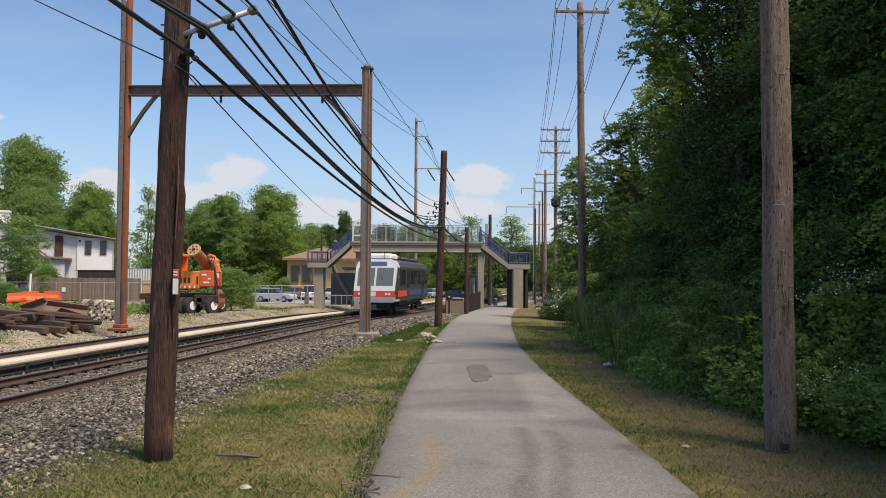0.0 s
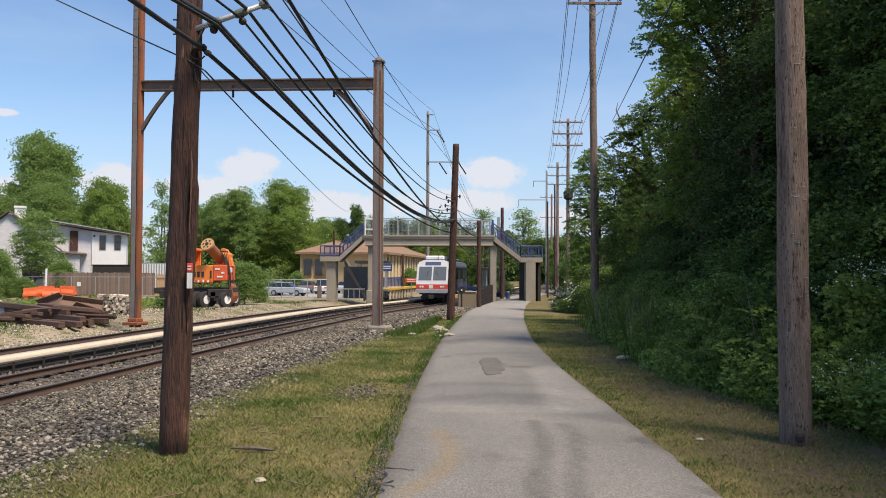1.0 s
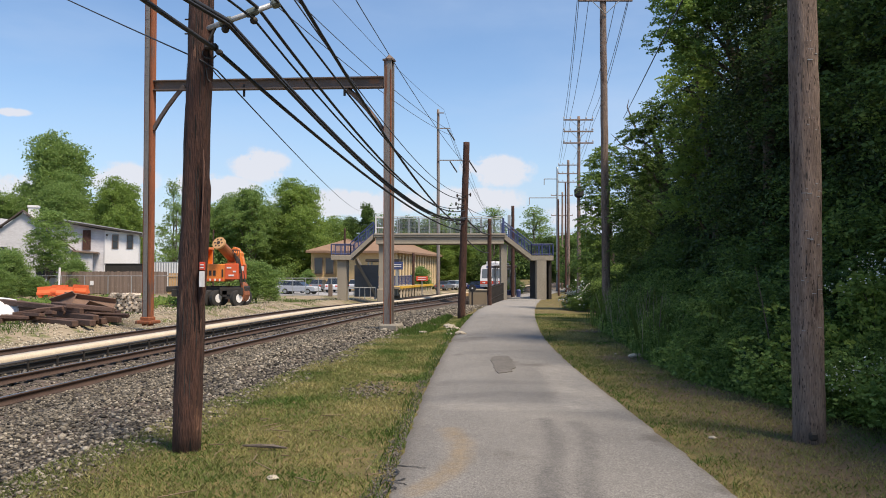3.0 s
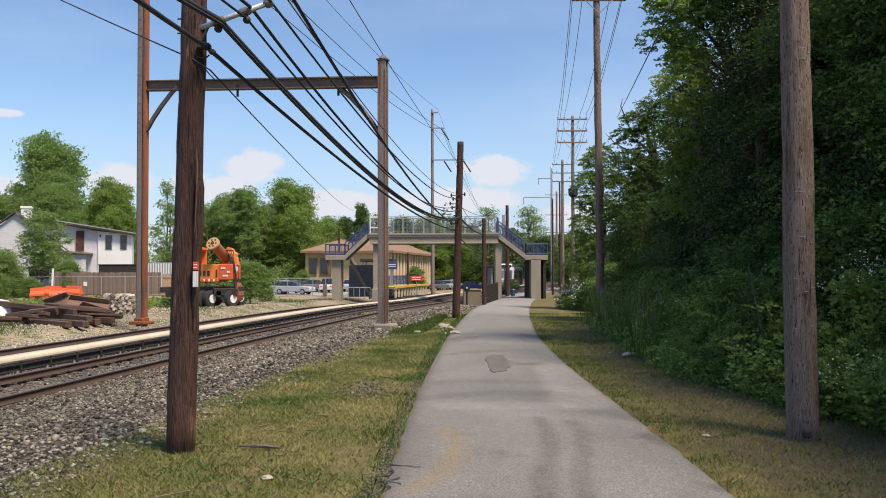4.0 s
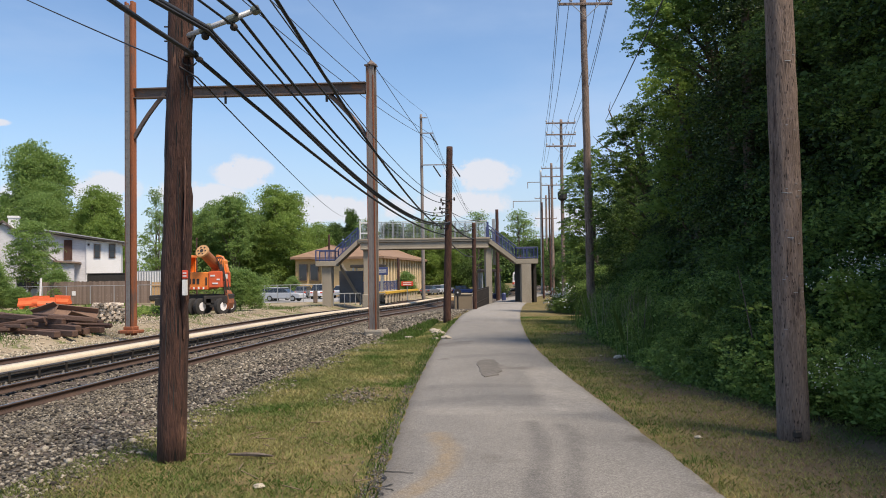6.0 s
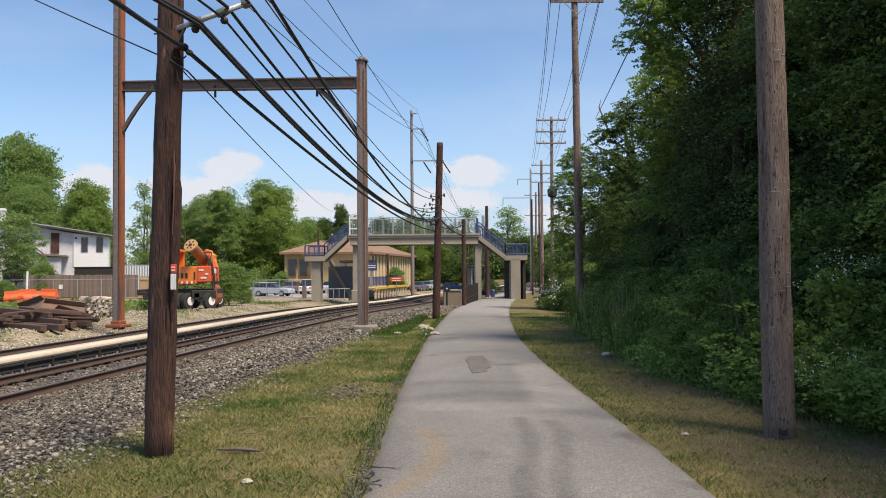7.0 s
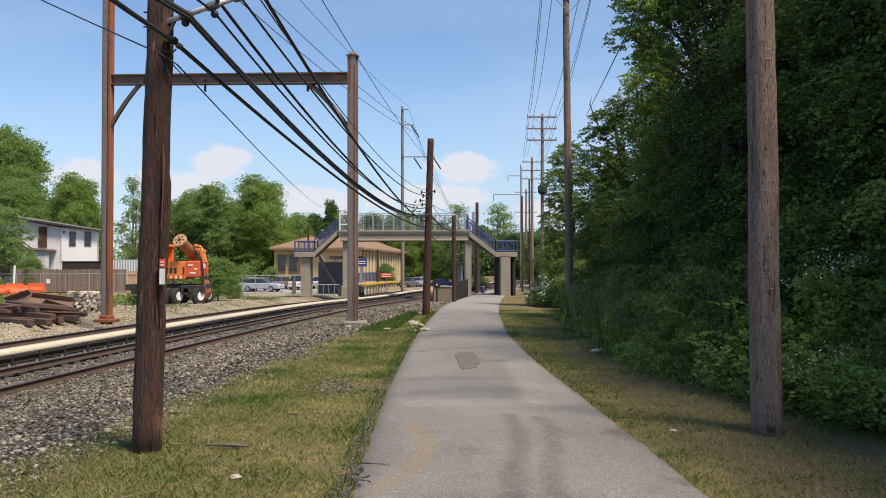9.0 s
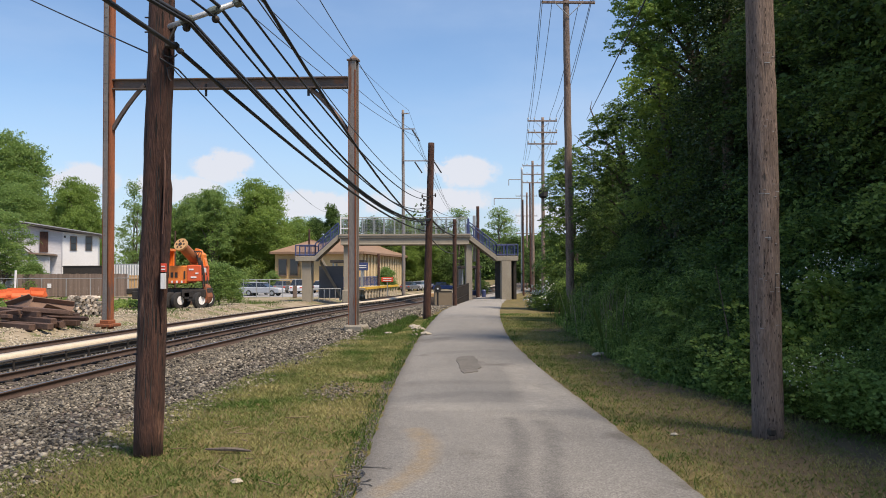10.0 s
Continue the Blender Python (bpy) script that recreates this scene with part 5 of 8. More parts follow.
    for k, (p, x, y, h, w) in enumerate(spots):
        place(p, x, y, -0.6, 57 * k, w, h / 12)
    s = tree("shrub", "dense green roadside shrub", 3.2, 0.1, 1.6, 150, 26, 0.11, M_LEAF_L, 14, 0.06, 0.3, "shrub", "shrubs in the yard", 14)
    s.matrix_world = pose(-14.4, 60, -0.2) @ Matrix.Diagonal((1.15, 1.0, 1.0, 1))
    for k, (x, y, h) in enumerate(((-41, 66, 3.0), (-38.5, 70, 2.6), (-44, 70, 4.0), (-36, 76, 3.6), (-39, 82, 3.2), (-47, 72, 3.6), (-16.8, 98, 2.6), (-2.6, 96, 3.0), (-34, 78, 2.0), (-36.5, 64, 2.6), (-34.5, 66, 2.0), (-39, 60, 2.2), (-38, 68, 4.2), (-41.5, 74, 4.6))):
        place(s, x, y, -0.2, 40 * k, h / 3.2)
    y_tree = tree("tree", "young sparse ornamental tree beside the house", 8, 1.6, 2.4, 60, 22, 0.16, M_LEAF_L, 15, 0.1, 0.4, lobes=14)
    y_tree.matrix_world = pose(-40.6, 80, -0.2) @ Matrix.Diagonal((1.25, 1.25, 1.1, 1))


left_trees()


def lobe_tree(name, label, base, lobes, leaf, material, seed, dense=70, group="woods beside the path"):
    """A tree whose crown is a set of heavy lobes, (x, y, z, radius) each, hung on limbs from one trunk."""
    rng = np.random.default_rng(seed)
    t = empty(name, pose(*base), label, "tree", group)
    b = np.array(base)
    top = max(q[2] for q in lobes)
    bm = bmesh.new()
    cx, cy = np.mean([q[0] for q in lobes]) - b[0], np.mean([q[1] for q in lobes]) - b[1]
    tube(bm, [(0, 0, -0.3), (cx * 0.1, cy * 0.1, top * 0.3), (cx * 0.4, cy * 0.4, top * 0.65), (cx * 0.8, cy * 0.8, top * 0.97)], [0.24, 0.18, 0.12, 0.04], 9)
    pos = []
    for x, y, z, r in lobes:
        tip = np.array([x, y, z]) - b
        f = max(0.1, (z - 1.6 * r) / top)
        root = np.array([cx * f * 0.6, cy * f * 0.6, top * f])
        mid = (root + tip) / 2 + np.array([0, 0, 0.2])
        tube(bm, [tuple(root), tuple(mid), tuple(tip)], [0.07, 0.045, 0.012], 6)
        k = int(dense * r * r) + 8
        d = rng.normal(size=(k, 3)) + np.array([-0.1, -0.3, 0.3])
        d /= np.linalg.norm(d, axis=1)[:, None]
        at = tip + d * (r * rng.uniform(0.45, 0.9, k))[:, None] * np.array([1, 1, 0.85])
        ang = np.arctan2(d[:, 1], d[:, 0]) + rng.normal(0, 0.5, k)
        way = np.stack([np.cos(ang), np.sin(ang), np.zeros(k)], 1)
        pos.append(fronds(rng, at, way, rng.uniform(0.3, 0.62, k) * min(1.0, r + 0.2), rng.uniform(0.0, 0.8, k), rng.uniform(0.3, 0.8, k), 26, 0.17))
        for i in range(3):
            e = at[i]
            tube(bm, [tuple(mid * 0.3 + tip * 0.7), tuple((tip + e) / 2), tuple(e)], [0.02, 0.014, 0.005], 4)
    part("trunk", bm, M_BARK, t, smooth=True)
    co, fa = leaf_quads(rng, np.concatenate(pos), leaf, 0.55)
    mesh_from("crown", co, fa, material, t)
    return t


def conifer(label, base, h, rad, seed):
    """A dark evergreen: whorls of drooping boughs down a straight trunk."""
    rng = np.random.default_rng(seed)
    t = empty("conifer", pose(*base), label, "tree", "woods beside the path")
    part("trunk", tube(bmesh.new(), [(0, 0, -0.3), (0, 0, h * 0.5), (0.05, 0, h)], [0.22, 0.13, 0.02], 9), M_BARK, t, smooth=True)
    n = int(h / 0.20)
    z = np.repeat(np.linspace(0.9, h - 0.2, n), 18) + rng.normal(0, 0.08, n * 18)
    ang = rng.uniform(0, 2 * np.pi, n * 18)
    way = np.stack([np.cos(ang), np.sin(ang), np.zeros(n * 18)], 1)
    long = rad * (1.05 - 0.85 * z / h) * rng.uniform(0.7, 1.25, n * 18) + 0.25
    at = np.stack([0 * z, 0 * z, z], 1) + way * 0.1
    pos = fronds(rng, at, way, long, rng.uniform(0.0, 0.25, n * 18), rng.uniform(0.35, 0.75, n * 18), 34, 0.15)
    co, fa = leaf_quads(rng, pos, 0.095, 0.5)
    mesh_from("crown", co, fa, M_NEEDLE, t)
    return t


def right_woods():
    grp = "woods beside the path"
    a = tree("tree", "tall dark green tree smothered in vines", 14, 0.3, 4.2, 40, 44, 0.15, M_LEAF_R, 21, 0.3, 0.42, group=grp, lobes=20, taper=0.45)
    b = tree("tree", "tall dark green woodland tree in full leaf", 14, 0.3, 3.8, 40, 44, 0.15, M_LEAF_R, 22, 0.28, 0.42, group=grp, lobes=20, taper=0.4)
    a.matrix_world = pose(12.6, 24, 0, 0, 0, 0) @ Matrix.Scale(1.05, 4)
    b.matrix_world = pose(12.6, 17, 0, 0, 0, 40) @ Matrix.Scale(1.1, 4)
    # Trees at (11.6, 4.2) and (12.6, 7.6): unseen, added to shade the verge.
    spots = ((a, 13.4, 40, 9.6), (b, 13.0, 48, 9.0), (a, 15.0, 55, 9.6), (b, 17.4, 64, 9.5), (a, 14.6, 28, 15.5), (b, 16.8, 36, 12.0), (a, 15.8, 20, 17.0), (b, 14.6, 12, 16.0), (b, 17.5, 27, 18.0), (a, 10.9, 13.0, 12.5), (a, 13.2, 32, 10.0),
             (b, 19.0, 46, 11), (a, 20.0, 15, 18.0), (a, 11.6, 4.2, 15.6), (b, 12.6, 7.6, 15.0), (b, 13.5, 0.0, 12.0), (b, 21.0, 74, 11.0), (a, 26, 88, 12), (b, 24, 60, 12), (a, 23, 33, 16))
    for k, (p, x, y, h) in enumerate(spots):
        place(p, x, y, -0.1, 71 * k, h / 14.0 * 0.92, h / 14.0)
    # the trees that stand out from the face of the woods
    lobe_tree("tree", "leafy tree leaning its crown out over the verge", (10.2, 23.5, 0), ((7.6, 22, 9.3, 1.0), (6.8, 21.6, 9.5, 0.7), (6.35, 21.6, 8.7, 0.5), (7.1, 21.8, 8.2, 0.55), (8.3, 22.4, 10.2, 1.1), (7.0, 22, 10.5, 0.8), (6.25, 21.6, 10.0, 0.45), (8.0, 22, 11.2, 1.0)), 0.085, M_LEAF_W, 61, 210)
    # Sunlight on this crown is put into a lighter leaf colour.
    lobe_tree("tree", "vine-hung tree, its sunlit look put into lighter leaves", (9.4, 26, 0), ((8.4, 25.2, 9.0, 0.7), (7.95, 25, 8.2, 0.8), (8.3, 25, 7.3, 0.75), (7.75, 25, 6.4, 0.7), (8.1, 25, 5.4, 0.8), (7.9, 25.2, 4.3, 0.8)), 0.10, M_LEAF_Y, 62, 130)
    lobe_tree("tree", "airy outer tree with light green shoots", (10.4, 34, 0), ((8.7, 33, 8.5, 0.75), (8.05, 33, 7.9, 0.5), (9.3, 33, 8.1, 0.9), (8.25, 33, 6.9, 0.75), (8.05, 33, 5.7, 0.9), (8.9, 33, 6.5, 1.0), (8.1, 33, 4.4, 1.0), (9.4, 33, 9.1, 0.7), (8.3, 33, 3.0, 1.0)), 0.088, M_LEAF_R, 63, 170)
    lobe_tree("tree", "dark slender tree at the far edge of the woods", (9.8, 44.6, 0), ((9.35, 44, 8.9, 0.6), (8.95, 44, 8.3, 0.75), (8.65, 44, 7.2, 0.8), (8.75, 44, 6.0, 0.9), (8.55, 44, 4.8, 0.9), (8.75, 44, 3.6, 1.0), (8.6, 44, 2.4, 1.0), (9.6, 44, 7.5, 0.9), (9.7, 44, 5.5, 1.1)), 0.095, M_LEAF_S, 64, 190)
    conifer("dark drooping evergreen in the woods", (8.75, 20.6, 0), 15.5, 2.0, 65)
    conifer("dark evergreen half hidden in the woods", (9.6, 29.0, 0), 11.5, 1.7, 66)
    conifer("dark drooping evergreen behind the brush", (9.6, 15.2, 0), 14.0, 1.9, 67)
    sh = tree("bush", "leafy green undergrowth bush", 2.2, 0.05, 1.3, 190, 34, 0.062, M_LEAF_S, 31, 0.04, 0.2, "bush", "brush along the woods", 14)
    s2 = tree("bush", "darker tangled undergrowth bush", 2.4, 0.05, 1.4, 190, 34, 0.065, M_LEAF_R, 32, 0.04, 0.2, "bush", "brush along the woods", 14)
    s3 = tree("bush", "bright yellow-green sapling clump in the brush", 2.0, 0.5, 0.8, 170, 20, 0.085, M_LEAF_Y, 33, 0.03, 0.2, "bush", "brush along the woods", 10, bare=0.4)
    sh.matrix_world = pose(6.2, 16.6, 0)
    s2.matrix_world = pose(7.0, 13.9, 0)
    s3.matrix_world = pose(7.0, 12.4, 0.2, 0, 0, 30)
    spots = ((sh, 6.4, 18.6, 2.1), (sh, 6.9, 21.5, 2.3), (sh, 7.2, 24, 2.3), (sh, 7.4, 27, 2.2), (sh, 8.4, 14.8, 2.7), (s2, 8.3, 18, 3.0), (sh, 8.0, 11.4, 2.2), (s2, 8.6, 12.8, 2.8), (sh, 7.4, 10.0, 1.6), (s2, 9.0, 9.8, 2.6), (sh, 7.2, 8.4, 1.4), (s2, 7.8, 7.2, 1.9),
             (sh, 9.0, 22, 3.0), (s2, 8.7, 26, 3.2), (sh, 8.7, 30, 2.8), (s2, 8.6, 34, 2.6), (sh, 9.2, 38, 2.6), (s2, 9.4, 42, 2.6), (s2, 10.2, 48, 2.4), (sh, 11, 54, 2.6), (s2, 12.2, 60, 3.0), (sh, 13, 66, 3.0), (s2, 9.4, 16, 3.4), (s3, 7.7, 11.9, 2.3), (s3, 6.2, 14.9, 1.5), (s3, 6.2, 13.0, 1.8),
             (sh, 5.6, 16.2, 1.2), (sh, 5.9, 15.2, 1.3), (sh, 6.3, 20.4, 1.6), (sh, 6.3, 14.6, 1.5), (sh, 6.6, 12.9, 1.4), (sh, 5.7, 17.6, 1.3), (s2, 9.4, 6.0, 2.6), (sh, 6.7, 11.6, 1.3), (sh, 7.3, 11.0, 1.5), (s2, 6.1, 12.2, 0.9), (sh, 7.6, 13.2, 2.0), (sh, 6.5, 10.4, 1.1), (sh, 6.1, 11.4, 1.0), (s3, 6.9, 9.8, 1.3), (sh, 6.4, 9.4, 0.8), (s3, 8.6, 11.6, 2.6))
    for k, (p, x, y, h) in enumerate(spots):
        place(p, x, y, -0.05, 83 * k, h / 2.2)
    for k, (x, y) in enumerate(((7.4, 45.0), (8.2, 46.6), (8.8, 47.6), (7.8, 43.2), (9.4, 49.5))):
        place(sh, x, y, -0.05, 40 * k, 0.75, 0.46)
    for k, (x, y, h) in enumerate(((8.6, 91, 1.9), (17, 92, 4.4), (15.5, 78, 4.0), (14.5, 70, 3.6), (18, 85, 5.0), (18.5, 100, 5.0), (20, 108, 5.4), (22, 118, 5.6), (16.5, 84, 3.2))):
        place(s2, x, y, -0.7, 61 * k, h / 2.2)


right_woods()


# ---- yard and buildings beyond the track ----
def house():
    h = empty("house", pose(-41, 90, -0.2, 0, 0, 20), "white and pale grey two-storey house with a low grey roof", "house")

    def wall(x0, x1, z0a, z0b, y0, y1, name, material, label=""):
        bm = bmesh.new()
        extrude_profile(bm, [(x0, 0), (x1, 0), (x1, z0b), (x0, z0a)], y0, y1, axis="y")
        return part(name, bm, material, h, label)
    # local coordinates: x from -41, y from 90
    wall(1.7, 5.4, 7.15, 6.75, 0, 9, "wall", M_WHITE, "bright white end wall")
    wall(-6.2, 1.7, 8.6, 7.15, 0.15, 9, "wall", M_SIDING, "pale grey siding wall")
    bm = bmesh.new()
    extrude_profile(bm, [(-6.8, 8.72), (5.8, 6.74), (5.8, 6.94), (-6.8, 8.98)], -0.6, 9.6, axis="y")
    part("roof", bm, M_ROOF_GREY, h)
    bm = bmesh.new()
    extrude_profile(bm, [(-6.82, 8.60), (5.82, 6.62), (5.82, 6.85), (-6.82, 8.84)], -0.68, -0.6, axis="y")
    part("fascia", bm, M_DARKMETAL, h)
    for x in (2.85, 4.45):
        w = part("window", boxes(((x, -0.03, 5.85), (0.72, 0.1, 1.65)), bevel=0.01), M_FENCEWOOD, h)
        part("pane", boxes(((x, -0.10, 6.2), (0.54, 0.05, 0.68))), M_GLASS, w)
        part("pane", boxes(((x, -0.10, 5.45), (0.54, 0.05, 0.68))), M_GLASS, w)
    part("door", boxes(((-0.2, 0.08, 6.0), (0.85, 0.2, 2.3))), M_POLE_DARK, h, "dark brown upstairs door")
    part("lamp", boxes(((1.95, -0.1, 6.6), (0.18, 0.2, 0.24))), M_DARKMETAL, h)
    # lower lean-to
    part("lean_to", boxes(((-1.2, -1.4, 2.2), (3.2, 3.0, 4.4)), ((0.4, -2.8, 2.2), (0.5, 0.3, 4.4))), M_SIDING, h)
    bm = bmesh.new()
    extrude_profile(bm, [(-2.9, 4.85), (1.2, 4.55), (1.2, 4.38), (-2.9, 4.62)], -3.3, 0.2, axis="y")
    part("lean_to_roof", bm, M_FENCEWOOD, h, "brown edged flat roof")
    # gabled front block
    bm = bmesh.new()
    extrude_profile(bm, [(-10.2, 0), (-1.4, 0), (-1.4, 4.7), (-6.2, 8.7), (-10.2, 5.4)], -4.0, -3.5, axis="y")
    part("gable_wall", bm, M_SIDING, h)
    for s in (-1, 1):
        bm = bmesh.new()
        extrude_profile(bm, [(-6.2, 9.05), (-6.2 + s * 5.2, 4.75), (-6.2 + s * 5.2, 4.6), (-6.2, 8.85)], -4.45, -3.5, axis="y")
        part("gable_roof", bm, M_TIE, h)
    part("chimney", boxes(((-5.3, -3.0, 5.1), (1.0, 1.0, 8.6)), ((-5.3, -3.0, 9.45), (1.15, 1.15, 0.25)), bevel=0.03), M_WHITE, h, "white painted chimney")
    for x, z in ((-8.2, 4.5), (-3.4, 2.2), (-4.4, 2.2)):
        w = part("window", boxes(((x, -4.03, z), (0.95, 0.1, 1.0))), M_DARKMETAL, h)
        part("pane", boxes(((x, -4.1, z), (0.8, 0.05, 0.85))), M_GLASS, w)
    # outside stair
    bm = bmesh.new()
    for k in range(14):
        box(bm, (-4.9 + k * 0.2, -5.0, 0.4 + k * 0.24), (0.26, 1.1, 0.07))
    part("stair", bm, M_FENCEWOOD, h)


house()


def neighbour_house():
    h = empty("house", pose(-53.5, 92, -0.2), "white house with a grey porch roof and red brick upper wall", "house")
    part("wall", boxes(((0, 4, 2.2), (7.0, 8, 4.4))), M_WHITE, h)
    part("upper_wall", boxes(((-0.6, 4.5, 5.6), (5.6, 7, 2.6))), M_BRICK_RED, h, "red brick upper wall")
    bm = bmesh.new()
    extrude_profile(bm, [(-0.9, 4.2), (1.2, 5.1), (1.2, 4.9), (-0.9, 4.0)], -4.0, 4.2)
    part("porch_roof", bm, M_ROOF_GREY, h)
    bm = bmesh.new()
    extrude_profile(bm, [(-4.2, 6.7), (-0.6, 8.6), (3.0, 6.7), (3.0, 6.9), (-0.6, 8.85), (-4.2, 6.9)], 0.2, 8.6, axis="y")
    part("roof", bm, M_ROOF_GREY, h)
    for x, z in ((2.2, 2.4), (0.6, 2.4)):
        w = part("window", boxes(((x, -0.04, z), (1.0, 0.1, 1.5))), M_YELLOW if x > 2 else M_WHITE, h)
        part("pane", boxes(((x, -0.1, z), (0.8, 0.05, 1.25))), M_GLASS, w)


neighbour_house()


def yard_fence():
    f = empty("wooden_fence", pose(0, 75, 0), "weathered brown board fence closing the yard", "fence")
    bm = boxes(((0, 0, 1.07), (0.135, 0.03, 2.14)), bevel=0.006)
    board = bpy.data.meshes.new("board")
    bm.to_mesh(board)
    bm.free()
    board.materials.append(M_FENCEWOOD)
    rnd = random.Random(3)
    x = -37.0
    while x < -26.6:
        o = new("board", board)
        o.parent = f
        o.matrix_basis = pose(x, rnd.uniform(-0.01, 0.01), 0.02 + rnd.uniform(-0.03, 0.03))
        x += 0.142
    for z in (0.5, 1.75):
        part("fence_rail", boxes(((-31.8, 0.06, z), (10.6, 0.06, 0.09))), M_FENCEWOOD, f)
    part("notice", boxes(((-33.8, -0.04, 1.05), (0.35, 0.03, 0.42))), M_WHITE, f, "small pale notice")
    n = empty("lumber_panel", pose(-25.7, 75, 0.0), "fresh pale lumber panel leaning in the fence line", "panel")
    for k in range(5):
        part("board", boxes(((-0.6 + k * 0.26, 0, 1.0), (0.2, 0.04, 2.0))), M_NEWWOOD, n)
    for z in (0.3, 1.7):
        part("batten", boxes(((-0.08, -0.05, z), (1.4, 0.05, 0.12))), M_NEWWOOD, n)
    c = empty("chain_link_fence", pose(0, 0, 0), "galvanised chain-link fence before the boards", "fence")
    for k in range(7):
        x = -38 + k * 2.2
        part("post", stick((x, 73, -0.2), (x, 73, 1.75), 0.035, 6), M_GALV, c)
    part("top_rail", stick((-38, 73, 1.75), (-24.8, 73, 1.75), 0.028, 6), M_GALV, c)
    d = empty("chain_link_fence", pose(0, 0, 0), "galvanised chain-link fence along the parking lot", "fence")
    for k in range(7):
        x = -18.5 + k * 1.35
        part("post", stick((x, 82, -0.4), (x, 82, 1.45), 0.04, 6), M_GALV, d)
    part("top_rail", stick((-18.5, 82, 1.45), (-10.4, 82, 1.45), 0.035, 6), M_GALV, d)
    bm = bmesh.new()
    for k in range(60):
        x = -18.5 + k * 0.135
        tube(bm, [(x, 82, -0.2), (x, 82, 1.42)], 0.005, 3, cap=False)
    part("wire_mesh", bm, M_GALV, d)
    b = empty("bollard", pose(-11.4, 79, -0.35), "squat weathered timber bollard by the lot", "bollard")
    part("post", boxes(((0, 0, 0.6), (0.4, 0.4, 1.2)), bevel=0.03), M_FENCEWOOD, b)


yard_fence()


def lot():
    bm = bmesh.new()
    a = [bm.verts.new((x, y, 0)) for x, y in ((-24, 83), (-9.5, 83), (-7.5, 101), (-24, 104))]
    r = bmesh.ops.extrude_face_region(bm, geom=[bm.faces.new(a)])
    bmesh.ops.translate(bm, vec=(0, 0, 0.06), verts=[v for v in r["geom"] if isinstance(v, bmesh.types.BMVert)])
    bmesh.ops.translate(bm, vec=(0, 0, -0.44), verts=bm.verts)
    bmesh.ops.recalc_face_normals(bm, faces=bm.faces)
    ob = part("parking_lot", bm, mat("pale_lot_asphalt", (0.26, 0.26, 0.26), (0.34, 0.34, 0.34), 0.5, 0.9, 0, 0.2))
    tagged(ob, "pale asphalt parking lot behind the fence", "parking lot", kind="structure")


lot()


def yard_container():
    t = empty("covered_trailer", pose(-33.9, 84, 0.0), "low black covered trailer behind the fence", "trailer")
    part("body", boxes(((0, 0, 1.9), (4.3, 2.0, 2.0)), bevel=0.06), M_DARKMETAL, t)
    part("lid", boxes(((0, 0, 2.95), (4.4, 2.1, 0.12)), bevel=0.03), M_RUBBER, t)
    c = empty("storage_container", pose(-29.6, 86, 0.0), "pale grey corrugated storage container", "container")
    bm = bmesh.new()
    box(bm, (0, 0, 1.6), (4.4, 2.4, 3.2))
    part("body", bm, M_GALV, c)
    bm = bmesh.new()
    for k in range(16):
        box(bm, (-2.1 + k * 0.28, -1.22, 1.6), (0.12, 0.08, 3.0))
    part("rib_panel", bm, M_WHITE, c)


yard_container()


